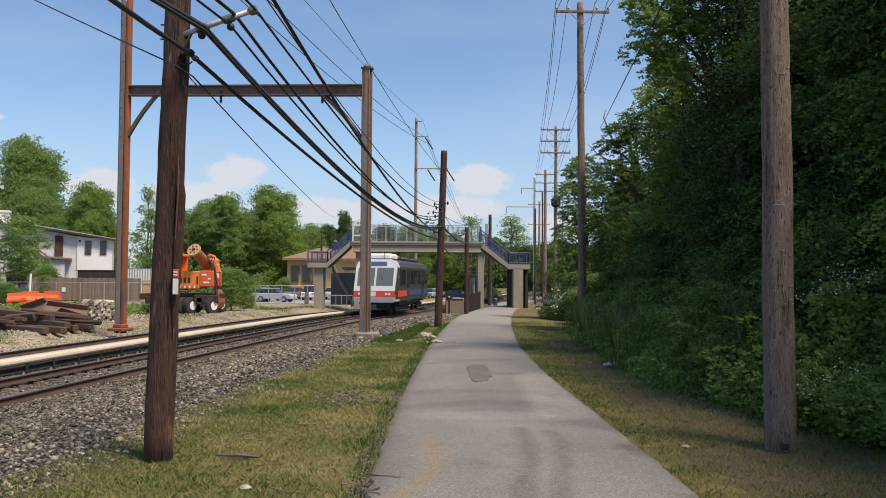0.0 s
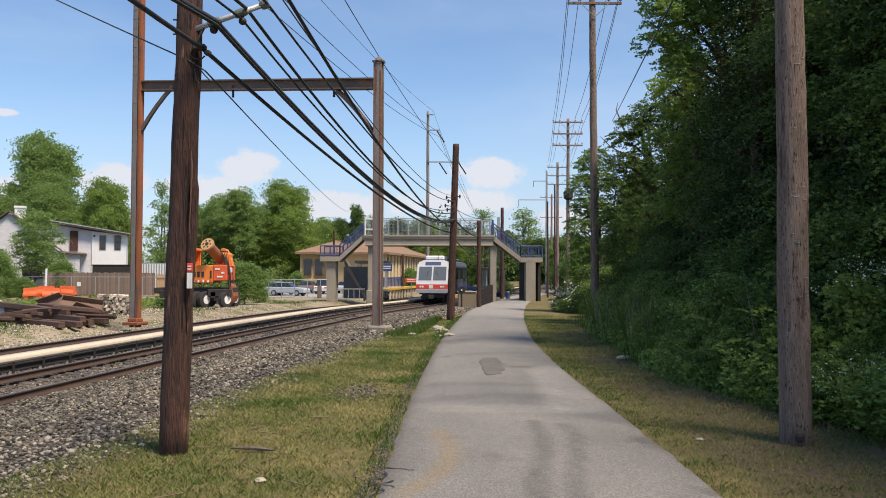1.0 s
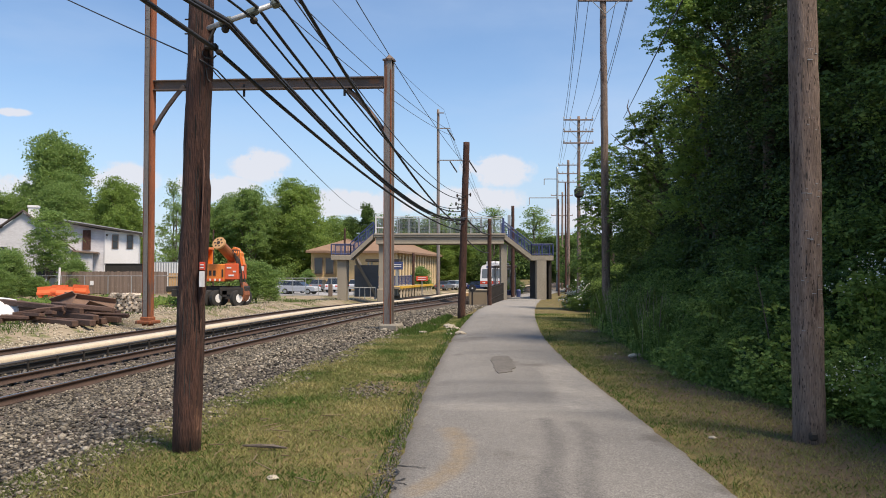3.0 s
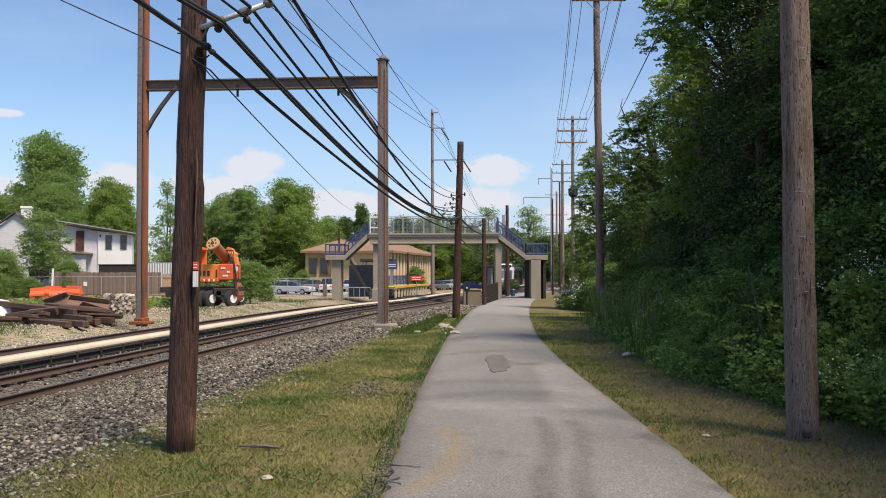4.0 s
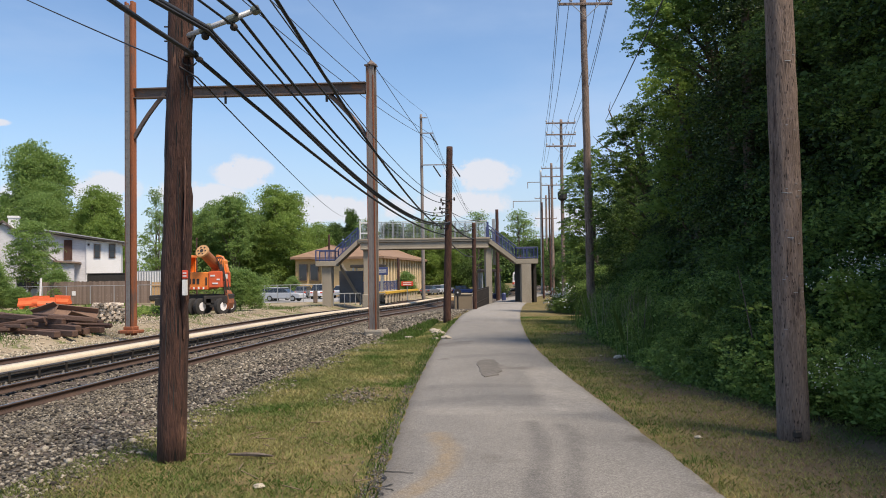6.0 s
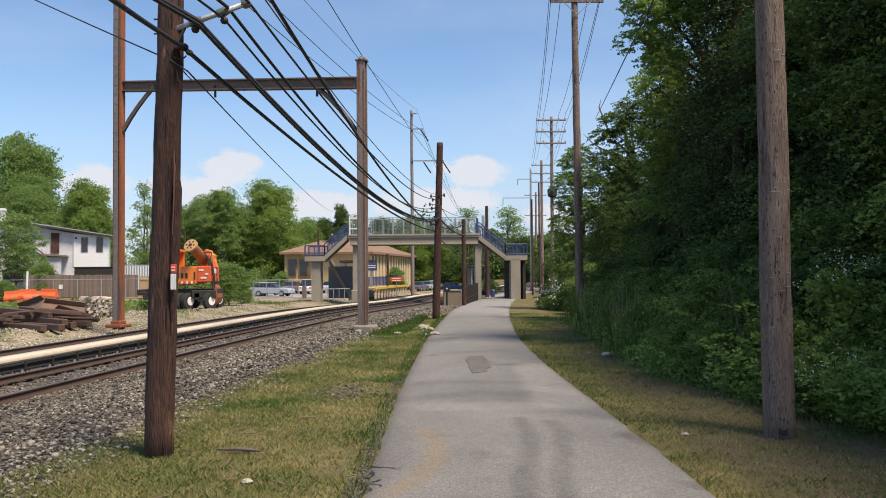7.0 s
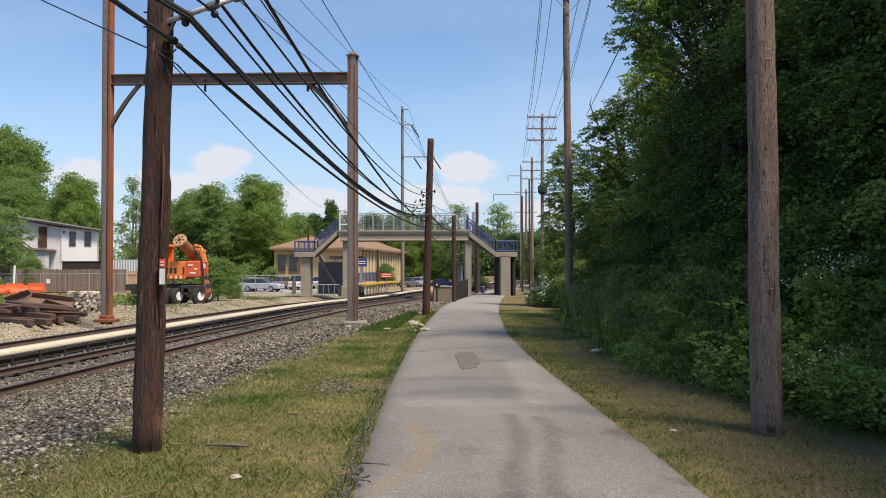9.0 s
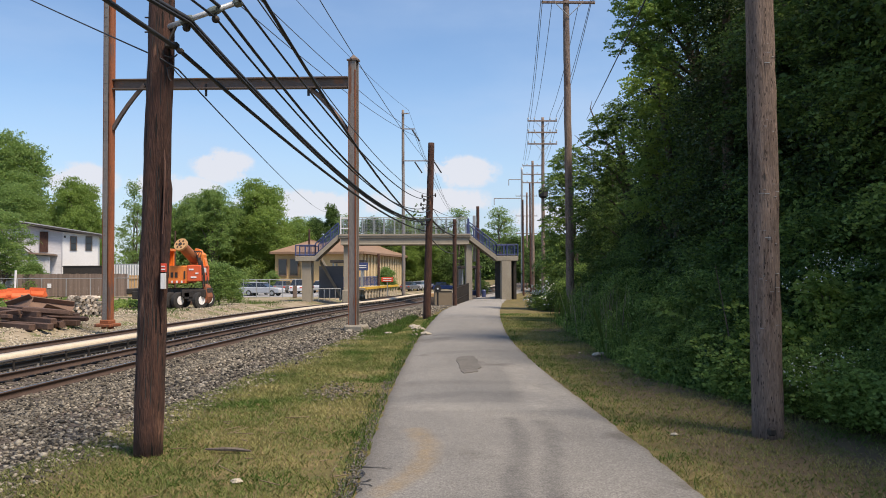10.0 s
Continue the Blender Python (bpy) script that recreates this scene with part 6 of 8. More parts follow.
def excavator_truck():
    t = empty("excavator_truck", pose(-14.75, 52, -0.12), "orange wheeled excavator truck with its boom raised", "excavator")
    part("chassis", boxes(((-0.9, 0, 1.15), (5.2, 1.5, 0.35)), ((0.9, -0.3, 1.0), (1.5, 1.8, 0.5)), ((-2.3, 0, 0.9), (1.6, 1.7, 0.5)), bevel=0.04), M_DARKMETAL, t)
    body = part("engine_house", boxes(((-0.95, -0.1, 2.22), (3.0, 2.2, 1.15)), bevel=0.06), M_ORANGE, t)
    part("rear_house", boxes(((0.95, -0.15, 2.3), (0.9, 2.2, 1.05)), bevel=0.05), mat("red_orange_panel", (0.62, 0.09, 0.03), (0.72, 0.13, 0.04), 2, 0.5, 0, 0.1), t, "red-orange end panel")
    for k in range(5):
        part("letter_bar", boxes(((-1.25 + k * 0.27, -1.215, 2.2), (0.17, 0.02, 0.34))), M_DARKMETAL, body)
    for k in range(18):
        bm = bmesh.new()
        box(bm, (0, 0, 0), (0.085, 0.02, 0.15), turn=Matrix.Shear("XZ", 4, (0.5, 0.0)))
        bmesh.ops.translate(bm, vec=(-2.3 + k * 0.155, -1.212, 1.76), verts=bm.verts)
        part("hazard_stripe", bm, M_RED if k % 2 else M_WHITE, body)
    part("grille", boxes(((0.36, -1.215, 2.2), (0.1, 0.03, 0.5))), M_DARKMETAL, body)
    for x, z, w in ((0.8, 2.55, 0.3), (1.15, 2.3, 0.2), (0.95, 2.05, 0.36)):
        part("decal", boxes(((x, -1.265, z), (w, 0.02, 0.1))), M_WHITE, t)
    cab = part("cab", boxes(((-1.5, 0.2, 3.85), (1.35, 1.4, 0.16)), ((-2.1, 0.2, 3.3), (0.12, 1.3, 1.1)), ((-0.95, -0.4, 3.3), (0.12, 0.1, 1.1)), ((-0.95, 0.8, 3.3), (0.12, 0.1, 1.1)), ((-1.5, 0.8, 3.3), (1.1, 0.1, 1.1)), bevel=0.02), M_ORANGE, t)
    part("cab_glass", boxes(((-1.52, -0.38, 3.3), (1.0, 0.04, 0.95))), M_GLASS, cab)
    part("seat", boxes(((-1.5, 0.3, 3.0), (0.5, 0.5, 0.4))), M_DARKMETAL, cab)
    # boom: round tube pointing up and towards the track
    bm = bmesh.new()
    a, b = Vector((0.95, 0.6, 2.75)), Vector((0.25, -1.6, 4.12))
    tube(bm, [a, a.lerp(b, 0.5), b], [0.38, 0.34, 0.32], 16)
    boom = part("boom", bm, mat("brown_orange_boom", (0.22, 0.08, 0.03), (0.36, 0.13, 0.045), 1.4, 0.5, 0, 0.2), t, "brownish orange tube boom")
    d = (b - a).normalized()
    bm = bmesh.new()
    tube(bm, [b - d * 0.05, b + d * 0.1], 0.44, 20)
    plate = part("end_plate", bm, mat("tan_worn_plate", (0.5, 0.27, 0.11), (0.6, 0.36, 0.17), 3, 0.6, 0.1, 0.2), boom, "round worn end plate")
    side = d.cross(Vector((0, 0, 1))).normalized()
    up = side.cross(d)
    for k in range(6):
        o = side * math.cos(k * 1.05) * 0.26 + up * math.sin(k * 1.05) * 0.26
        bm = bmesh.new()
        tube(bm, [b + d * 0.1 + o, b + d * 0.13 + o], 0.06, 6)
        part("bolt", bm, M_DARKMETAL, plate)
    part("hub", tube(bmesh.new(), [b + d * 0.1, b + d * 0.14], 0.12, 10), M_DARKMETAL, plate)
    part("boom_pivot", boxes(((0.85, 0.2, 3.2), (0.9, 1.0, 0.9)), bevel=0.12), M_ORANGE, t)
    for k in range(4):
        o = k * 0.16
        part("hose", tube(bmesh.new(), [(0.55 + o, -0.5, 3.75), (0.95 + o * 0.8, -0.8, 3.7), (1.3 + o * 0.3, -1.05, 3.0), (1.55 + o * 0.1, -1.1, 2.2), (1.6, -1.0, 1.4)], 0.035, 6), M_DARKMETAL, t)
    bm = bmesh.new()
    extrude_profile(bm, [(0.5, 2.75), (1.45, 2.75), (1.35, 3.2), (1.05, 3.85), (0.75, 3.95), (0.5, 3.4)], -0.1, 0.5, axis="y")
    part("boom_cradle", bm, M_ORANGE, t)
    for y in (-0.5, 0.5):
        part("hydraulic_ram", stick((0.95, y, 3.5), (1.4, y - 0.4, 2.2), 0.07, 8), M_DARKMETAL, t)
        part("lower_arm", stick((1.1, y, 3.3), (1.5, y - 0.3, 1.3), 0.08, 6), M_DARKMETAL, t)
    bm = bmesh.new()
    extrude_profile(bm, [(1.47, 1.6), (1.62, 1.4), (1.75, 0.75), (1.65, 0.4), (1.48, 0.3), (1.57, 0.65), (1.5, 1.1)], -0.9, 0.5, axis="y")
    part("bucket", bm, M_RUST, t, "rust-worn digging bucket")
    part("mirror", boxes(((1.6, -1.0, 2.5), (0.16, 0.06, 0.3))), M_WHITE, t)
    for x, y in ((-2.0, -0.95), (-0.55, -1.0), (-0.05, -1.05), (1.3, -1.05), (-2.0, 0.9), (-0.3, 0.9), (1.3, 0.9)):
        bm = bmesh.new()
        hubp, out = Vector((x, y, 0.55)), Vector((0.86, -0.51, 0))
        tube(bm, [hubp + out * s for s in (0.16, 0.13, -0.13, -0.16)], [0.46, 0.55, 0.55, 0.46], 24)
        w = part("wheel", bm, M_RUBBER, t)
        bm = bmesh.new()
        tube(bm, [hubp + out * 0.15, hubp + out * 0.18, hubp + out * 0.172, hubp + out * 0.08], [0.28, 0.28, 0.2, 0.08], 16)
        part("rim", bm, M_WHITE if x in (-0.05, 1.3) else M_DARKMETAL, w, "pale wheel rim")
        part("axle", stick((x, y, 0.55), (x, 0, 0.6), 0.08, 8), M_DARKMETAL, w)
    part("bumper", boxes(((1.0, -1.1, 0.75), (0.9, 0.1, 0.5)), ((0.5, -1.0, 0.85), (0.3, 0.4, 0.4))), M_DARKMETAL, t)


excavator_truck()


def debris():
    rnd = random.Random(8)
    m_old = mat("dark_weathered_timber", (0.045, 0.026, 0.02), (0.15, 0.088, 0.063), 2.2, 0.9, 0, 0.8, 24, (0.6, 5, 5))
    beams = ((-18.2, 34.4, 0.15, 8.4, -40, 0), (-17.2, 34.0, 0.16, 7.0, -36, 0), (-17.8, 35.2, 0.42, 8.2, -38, 1.5), (-17.2, 35.5, 0.46, 6.4, -44, 3), (-15.9, 34.2, 0.16, 3.2, -30, 0), (-15.5, 34.8, 0.16, 2.8, -24, 0), (-15.6, 35.3, 0.42, 2.6, -28, 0),
             (-18.8, 35.8, 0.72, 8.0, -35, 2), (-16.8, 36.0, 0.16, 5.0, -42, 0), (-20.6, 33.6, 0.14, 3.6, -8, 0), (-19.6, 37.0, 0.5, 6.0, -30, 4), (-15.0, 33.9, 0.15, 1.6, -50, 0), (-16.4, 35.0, 0.68, 4.0, -33, 2))
    for x, y, z, n, turn, tip in beams:
        b = empty("timber_beam", pose(x, y, z - 0.08, 0, tip, turn), "dark weathered timber beam on the yard heap", "beam", "heap of old timbers")
        bm = bmesh.new()
        box(bm, (0, 0, 0), (n, 0.27, 0.25), bevel=0.025)
        part("beam", bm, m_old, b)
    for k in range(12):
        b = empty("timber_beam", pose(rnd.uniform(-18.5, -14.8), rnd.uniform(33.2, 36.2), rnd.uniform(0.15, 0.75), rnd.uniform(-20, 20), rnd.uniform(-9, 9), rnd.uniform(-70, 10)), "short rotten timber on the yard heap", "beam", "heap of old timbers")
        part("beam", boxes(((0, 0, 0), (rnd.uniform(0.8, 2.4), rnd.uniform(0.16, 0.26), rnd.uniform(0.14, 0.24))), bevel=0.02), m_old, b)
    for x, y, n, turn, z in ((-24, 54, 14, 3, 0.25), (-26, 55.5, 16, 1, 0.22), (-20, 56, 12, -2, 0.3), (-26, 50, 9, 8, 0.2)):
        b = empty("timber_beam", pose(x, y, z - 0.3, 0, 0, turn), "long dark beam lying across the yard", "beam", "beams lying in the yard")
        part("beam", boxes(((0, 0, 0.1), (n, 0.3, 0.28)), bevel=0.02), m_old, b)
    # rusted steel plates
    for x, y, z, w, d, rx, ry, rz in ((-17.3, 37.8, 0.6, 2.4, 1.1, 35, 8, 10), (-16.6, 37.4, 0.45, 1.3, 1.2, -30, 20, 40), (-18.4, 37.4, 0.6, 1.5, 1.1, 48, -15, -20), (-17.0, 36.6, 0.2, 2.4, 0.6, 6, 4, -5)):
        b = empty("steel_plate", pose(x, y, z - 0.12, rx, ry, rz), "bent rusty steel plate on the yard heap", "scrap", "scrap plates")
        bm = bmesh.new()
        box(bm, (0, 0, 0), (w, d, 0.05), bevel=0.01)
        box(bm, (0, d / 2, 0.14), (w, 0.05, 0.3))
        part("plate", bm, mat("brown_scrap_steel", (0.16, 0.095, 0.065), (0.25, 0.16, 0.115), 2, 0.8, 0.2, 0.3), b)
    # stacked firewood
    pile = empty("firewood_stack", pose(-16.9, 41.6, -0.1), "stack of split firewood with pale cut ends", "firewood")
    m_log = mat("split_log", (0.11, 0.075, 0.05), (0.60, 0.53, 0.44), 6, 0.9, 0, 0.4, vary=0.8)
    me_list = []
    for k in range(3):
        bm = bmesh.new()
        tube(bm, [(0, -0.3, 0), (0, 0.3, 0)], 0.085, (6, 5, 7)[k], wobble=0.5, seed=k)
        me = bpy.data.meshes.new("log")
        bm.to_mesh(me)
        bm.free()
        me.materials.append(m_log)
        me_list.append(me)
    for row in range(8):
        for k in range(11 - row // 3):
            o = new("log", me_list[rnd.randrange(3)])
            o.parent = pile
            o.matrix_basis = pose(-0.85 + k * 0.165 + (row % 2) * 0.08 + rnd.uniform(-0.02, 0.02), rnd.uniform(-0.08, 0.08), 0.1 + row * 0.135 + rnd.uniform(-0.02, 0.02), 0, rnd.uniform(0, 360), rnd.uniform(-8, 8))
    part("bearer", boxes(((0, 0, 0.0), (2.0, 0.5, 0.1))), m_old, pile)
    # orange plastic barriers
    for k, (x, y, rz) in enumerate(((-31.6, 62, 3), (-30.5, 62, -2), (-29.7, 61.2, 12), (-29.0, 62.3, -8), (-31.2, 63, 5))):
        b = empty("plastic_barrier", pose(x, y, 0.32 + 0.12 * (k % 2), 0, rnd.uniform(-6, 6), rz), "bright orange plastic traffic barrier", "barrier", "heap of orange barriers")
        bm = bmesh.new()
        extrude_profile(bm, [(-0.3, 0), (0.3, 0), (0.3, 0.15), (0.12, 0.4), (0.1, 0.66), (-0.1, 0.66), (-0.12, 0.4), (-0.3, 0.15)], -0.62, 0.62)
        part("shell", bm, M_BARRIER, b)
        for s in (-0.4, 0.4):
            part("foot", boxes(((s, 0, -0.15), (0.3, 0.5, 0.32)), bevel=0.03), M_BARRIER, b)
    # white sacks
    for x, y, s in ((-21.4, 37.6, 0.9), (-20.6, 37.2, 0.7), (-20.9, 36.8, 0.6), (-22.2, 37.4, 0.8)):
        b = empty("sack", pose(x, y, -0.1), "lumpy white sack on the yard edge", "sack", "white sacks")
        bm = bmesh.new()
        bmesh.ops.create_icosphere(bm, subdivisions=3, radius=s)
        for v in bm.verts:
            v.co *= 1 + 0.28 * noise.noise(v.co * 1.7 + Vector((x, y, 0)))
            v.co.z = max(v.co.z * 0.75 + s * 0.4, 0.0)
        part("cloth", bm, M_TARP, b, smooth=True)
    # thin white stake
    st = empty("marker_stake", pose(-32.6, 66, -0.1), "thin white marker stake in the weeds", "stake")
    part("shaft", stick((0, 0, 0), (0.1, 0, 2.6), 0.09, 6), M_WHITE, st)
    # weeds on the heap
    rng = np.random.default_rng(4)
    n = 9000
    px = rng.uniform(-30, -17, n)
    py = rng.uniform(38, 62, n)
    keep = (np.sin(px * 0.9) + np.cos(py * 0.7) + rng.normal(0, 0.4, n)) > 0.1
    pos = np.stack([px, py, rng.uniform(0, 0.5, n) ** 1.5], 1)[keep]
    co, fa = leaf_quads(rng, pos, 0.28)
    w = mesh_from("weeds", co, fa, M_LEAF_Y)
    tagged(w, "low green weeds growing over the yard heaps", "weeds", kind="stuff")


debris()


def station():
    s = empty("station_house", pose(0, 0, -0.4), "tan brick station house with a brown hipped roof", "building")
    # long wing beside the tracks
    a, b = Vector((-6.5, 104, 0)), Vector((-0.8, 136, 0))
    d = (b - a).normalized()
    n = Vector((d.y, -d.x, 0))
    m = Matrix(((d.x, -n.x, 0, a.x), (d.y, -n.y, 0, a.y), (0, 0, 1, 0), (0, 0, 0, 1)))
    L, W = (b - a).length, 8.0

    def put(bm):
        bmesh.ops.transform(bm, matrix=m, verts=bm.verts)
        return bm
    part("wall", put(boxes(((L / 2, W / 2, 2.55), (L, W, 5.1)))), M_BRICK_TAN, s)
    m_col = mat("cream_masonry", (0.60, 0.46, 0.26), (0.72, 0.57, 0.35), 1.4, 0.85, 0, 0.3, 16, (1, 1, 2))
    for k in range(17):
        u = 0.6 + k * (L - 1.2) / 16
        part("pilaster", put(boxes(((u, -0.12, 2.5), (0.75, 0.3, 5.0)), bevel=0.02)), m_col, s)
        if k < 16:
            w = part("window", put(boxes(((u + (L - 1.2) / 32, -0.02, 2.9), (1.0, 0.12, 3.4)))), M_FENCEWOOD, s)
            part("pane", put(boxes(((u + (L - 1.2) / 32, -0.09, 2.9), (0.8, 0.06, 3.1)))), M_GLASS, w)

    def hip(x0, x1, y0, y1, z0, z1, over):
        bm = bmesh.new()
        x0, x1, y0, y1 = x0 - over, x1 + over, y0 - over, y1 + over
        h = (y1 - y0) / 2
        v = [bm.verts.new(p) for p in ((x0, y0, z0), (x1, y0, z0), (x1, y1, z0), (x0, y1, z0), (x0 + h, y0 + h, z1), (x1 - h, y0 + h, z1))]
        lo = [bm.verts.new(p) for p in ((x0, y0, z0 - 0.3), (x1, y0, z0 - 0.3), (x1, y1, z0 - 0.3), (x0, y1, z0 - 0.3))]
        for f in ((0, 1, 5, 4), (1, 2, 5), (2, 3, 4, 5), (3, 0, 4)):
            bm.faces.new([v[i] for i in f])
        for k in range(4):
            bm.faces.new((lo[k], lo[(k + 1) % 4], v[(k + 1) % 4], v[k]))
        bm.faces.new(lo[::-1])
        bmesh.ops.recalc_face_normals(bm, faces=bm.faces)
        return bm
    part("roof", put(hip(0, L, 0, W, 5.3, 7.2, 0.9)), M_ROOF_BROWN, s)
    # wing towards the lot
    part("wall", boxes(((-14.6, 116, 2.6), (8.6, 8.9, 5.2))), M_BRICK_TAN, s)
    part("roof", hip(-18.6, -10.2, 111.5, 120.5, 5.5, 7.4, 0.9), M_ROOF_BROWN, s)
    for x in (-17.8, -16.2, -13.6):
        w = part("window", boxes(((x, 111.45, 3.3), (1.2, 0.15, 2.4))), M_FENCEWOOD, s)
        part("pane", boxes(((x, 111.36, 3.3), (1.0, 0.06, 2.1))), M_GLASS, w)


station()


def platform():
    p = empty("station_platform", pose(0, 0, 0), "low station platform with a yellow edge on pale posts", "platform")
    y0, y1 = 76.5, 92.0
    sl = track_slope(84)
    s = math.sqrt(1 + sl * sl)

    def at(y, off, z):
        v = track_at(y, off, 0)
        return Vector((v.x, v.y, z))

    def slab(off, wide, z, high, name, material, label=""):
        bm = bmesh.new()
        a, b = at(y0, off, z), at(y1, off, z)
        q = (b - a).to_track_quat("Y", "Z").to_matrix().to_4x4()
        box(bm, (0, 0, 0), (wide, (b - a).length, high), turn=None)
        bmesh.ops.transform(bm, matrix=Matrix.Translation((a + b) / 2) @ q, verts=bm.verts)
        return part(name, bm, material, p, label)
    slab(-7.4, 2.6, 0.50, 0.18, "deck", M_CONC)
    slab(-6.05, 0.18, 0.56, 0.22, "edge_strip", M_YELLOW, "yellow painted edge")
    slab(-6.6, 0.7, 0.605, 0.04, "warning_strip", M_YELLOW, "yellow warning surface")
    for k in range(12):
        y = y0 + 0.4 + k * (y1 - y0 - 0.8) / 11
        for off in (-6.1, -8.4):
            v = at(y, off, 0)
            part("post", boxes(((v.x, v.y, 0.0), (0.2, 0.2, 0.95))), M_COVER, p)
    bm_f, bm_i = bmesh.new(), bmesh.new()
    rail_panel(bm_f, bm_i, at(y0, -8.5, 0.58), at(y1, -8.5, 0.58), 1.05, 9)
    part("railing", bm_f, M_BLUE, p)
    part("railing_infill", bm_i, M_BLUE, p)
    sh = empty("platform_shelter", pose(0, 0, 0), "small station shelter with a dark flat roof", "shelter")
    c = at(84, -9.8, 0)
    part("roof", boxes(((c.x, c.y, 3.35), (3.6, 4.6, 0.3)), bevel=0.03), M_DARKMETAL, sh)
    for dx in (-1.5, 1.5):
        for dy in (-2, 2):
            part("column", boxes(((c.x + dx, c.y + dy, 1.4), (0.16, 0.16, 3.7))), M_GALV, sh)
    part("glass_panel", boxes(((c.x - 1.5, c.y, 1.6), (0.05, 3.8, 2.0))), M_GLASS_BLUE, sh)
    for x, y, z, w, h, m, lab in ((-4.65, 80, 2.75, 1.1, 0.8, M_BLUE, "dark blue station sign on a post"), (-2.3, 86, 1.35, 1.3, 0.5, M_RED, "red notice board on the platform railing"), (-6.25, 71.5, 1.2, 0.6, 0.9, M_BLUE, "small blue sign beside the footbridge"), (3.9, 60, 0.2, 0.35, 0.6, M_BLUE, "blue waste bin beside the path")):
        g = empty("sign", pose(x, y, -0.4), lab, "sign")
        if "bin" in lab:
            bm = bmesh.new()
            tube(bm, [(3.3, 14, 0), (3.3, 14, 0.75), (3.3, 14, 0.85)], [0.19, 0.22, 0.14], 12)
            part("bin", bm, M_BLUE, g)
            continue
        part("board", boxes(((0, 0, z + 0.4), (w, 0.08, h)), bevel=0.02), m, g)
        part("post", stick((0, 0.08, 0), (0, 0.08, z + 0.4), 0.06, 6), M_GALV, g)
        for k in range(2):
            part("text_bar", boxes(((0, -0.05, z + 0.5 - k * 0.2), (w * 0.7, 0.02, 0.08))), M_WHITE, g)
    ph = wood_pole("utility_pole", (-3.4, 90, -0.4), (-3.4, 90, 4.3), 0.16, 0.14, M_POLE_DARK, "dark platform lamp pole", 8)
    for x, y, zt in ((-9.2, 73, 6.2), (-29.5, 100, 7.5), (11.9, 80, 9.6), (13.6, 86, 12.0), (9.6, 80, 4.2)):
        wood_pole("utility_pole", (x, y, -0.5), (x, y, zt), 0.11, 0.09, M_POLE_DARK, "dark far wooden pole", 8, "far poles")


platform()


def car_thing(x, y, turn, paint, label, tall=1.45, long=4.4):
    c = empty("car", pose(x, y, -0.38 if y < 103 else ground_z(x, y), 0, 0, turn), label, "car", "parked cars")
    L = long / 2
    bm = bmesh.new()
    extrude_profile(bm, [(-L, 0.35), (L, 0.35), (L, 0.75), (L - 0.15, 0.85), (L * 0.45, 0.95), (-L + 0.15, 0.98), (-L, 0.8)], -0.86, 0.86, axis="y")
    bmesh.ops.bevel(bm, geom=list(bm.edges), offset=0.05, segments=1, affect="EDGES")
    part("body", bm, paint, c)
    bm = bmesh.new()
    lo = [(-L + 0.25, -0.8), (L * 0.42, -0.8), (L * 0.42, 0.8), (-L + 0.25, 0.8)]
    hi = [(-L + 0.7, -0.62), (L * 0.05, -0.62), (L * 0.05, 0.62), (-L + 0.7, 0.62)]
    a = [bm.verts.new((p, q, 0.93)) for p, q in lo]
    b = [bm.verts.new((p, q, tall - 0.05)) for p, q in hi]
    for k in range(4):
        bm.faces.new((a[k], a[(k + 1) % 4], b[(k + 1) % 4], b[k]))
    bm.faces.new(b)
    bmesh.ops.recalc_face_normals(bm, faces=bm.faces)
    part("cabin_glass", bm, M_GLASS, c, "dark glazed cabin")
    part("roof", boxes(((-L * 0.33 + 0.12, 0, tall - 0.02), (L * 0.75, 1.26, 0.07)), bevel=0.02), paint, c)
    for px in (-L * 0.62, L * 0.62):
        for sy in (-1, 1):
            bm = bmesh.new()
            tube(bm, [(px, sy * 0.68, 0.33), (px, sy * 0.88, 0.33)], 0.33, 16)
            w = part("wheel", bm, M_RUBBER, c)
            bm = bmesh.new()
            tube(bm, [(px, sy * 0.87, 0.33), (px, sy * 0.9, 0.33)], 0.19, 12)
            part("rim", bm, M_GALV, w)
    for sy in (-0.6, 0.6):
        part("headlight", boxes(((L - 0.02, sy, 0.7), (0.06, 0.32, 0.14))), M_WHITE, c)
        part("tail_light", boxes(((-L + 0.02, sy, 0.78), (0.06, 0.26, 0.16))), M_RED, c)
    return c


def paint_mat(name, col):
    return mat(name, tuple(v * 0.92 for v in col), col, 1.0, 0.3, 0.0, 0.0)


P_WHITE, P_SILVER, P_GREY, P_BLUE = paint_mat("white_car_paint", (0.74, 0.75, 0.77)), paint_mat("silver_car_paint", (0.45, 0.48, 0.52)), paint_mat("grey_car_paint", (0.14, 0.15, 0.17)), paint_mat("blue_car_paint", (0.04, 0.08, 0.24))
car_thing(-15.9, 86.5, -15, P_SILVER, "silver parked hatchback behind the fence", 1.5)
car_thing(-17.6, 89.5, 65, P_SILVER, "silver parked car behind the fence", 1.5)
car_thing(-12.9, 95, 80, P_WHITE, "white parked sport utility car", 1.75)
car_thing(-15.4, 98, 82, P_GREY, "dark grey parked car in the lot", 1.5)
car_thing(-10.5, 98, 75, P_SILVER, "silver parked car in the lot", 1.5)
car_thing(1.9, 125, 70, P_SILVER, "silver parked car beyond the platform", 1.5)
car_thing(0.3, 121, 68, P_GREY, "dark parked car beyond the platform", 1.5)
car_thing(3.1, 130, 72, P_WHITE, "pale parked car beyond the platform", 1.5)
car_thing(6.0, 131, 15, P_BLUE, "blue parked car beyond the tracks", 1.5)


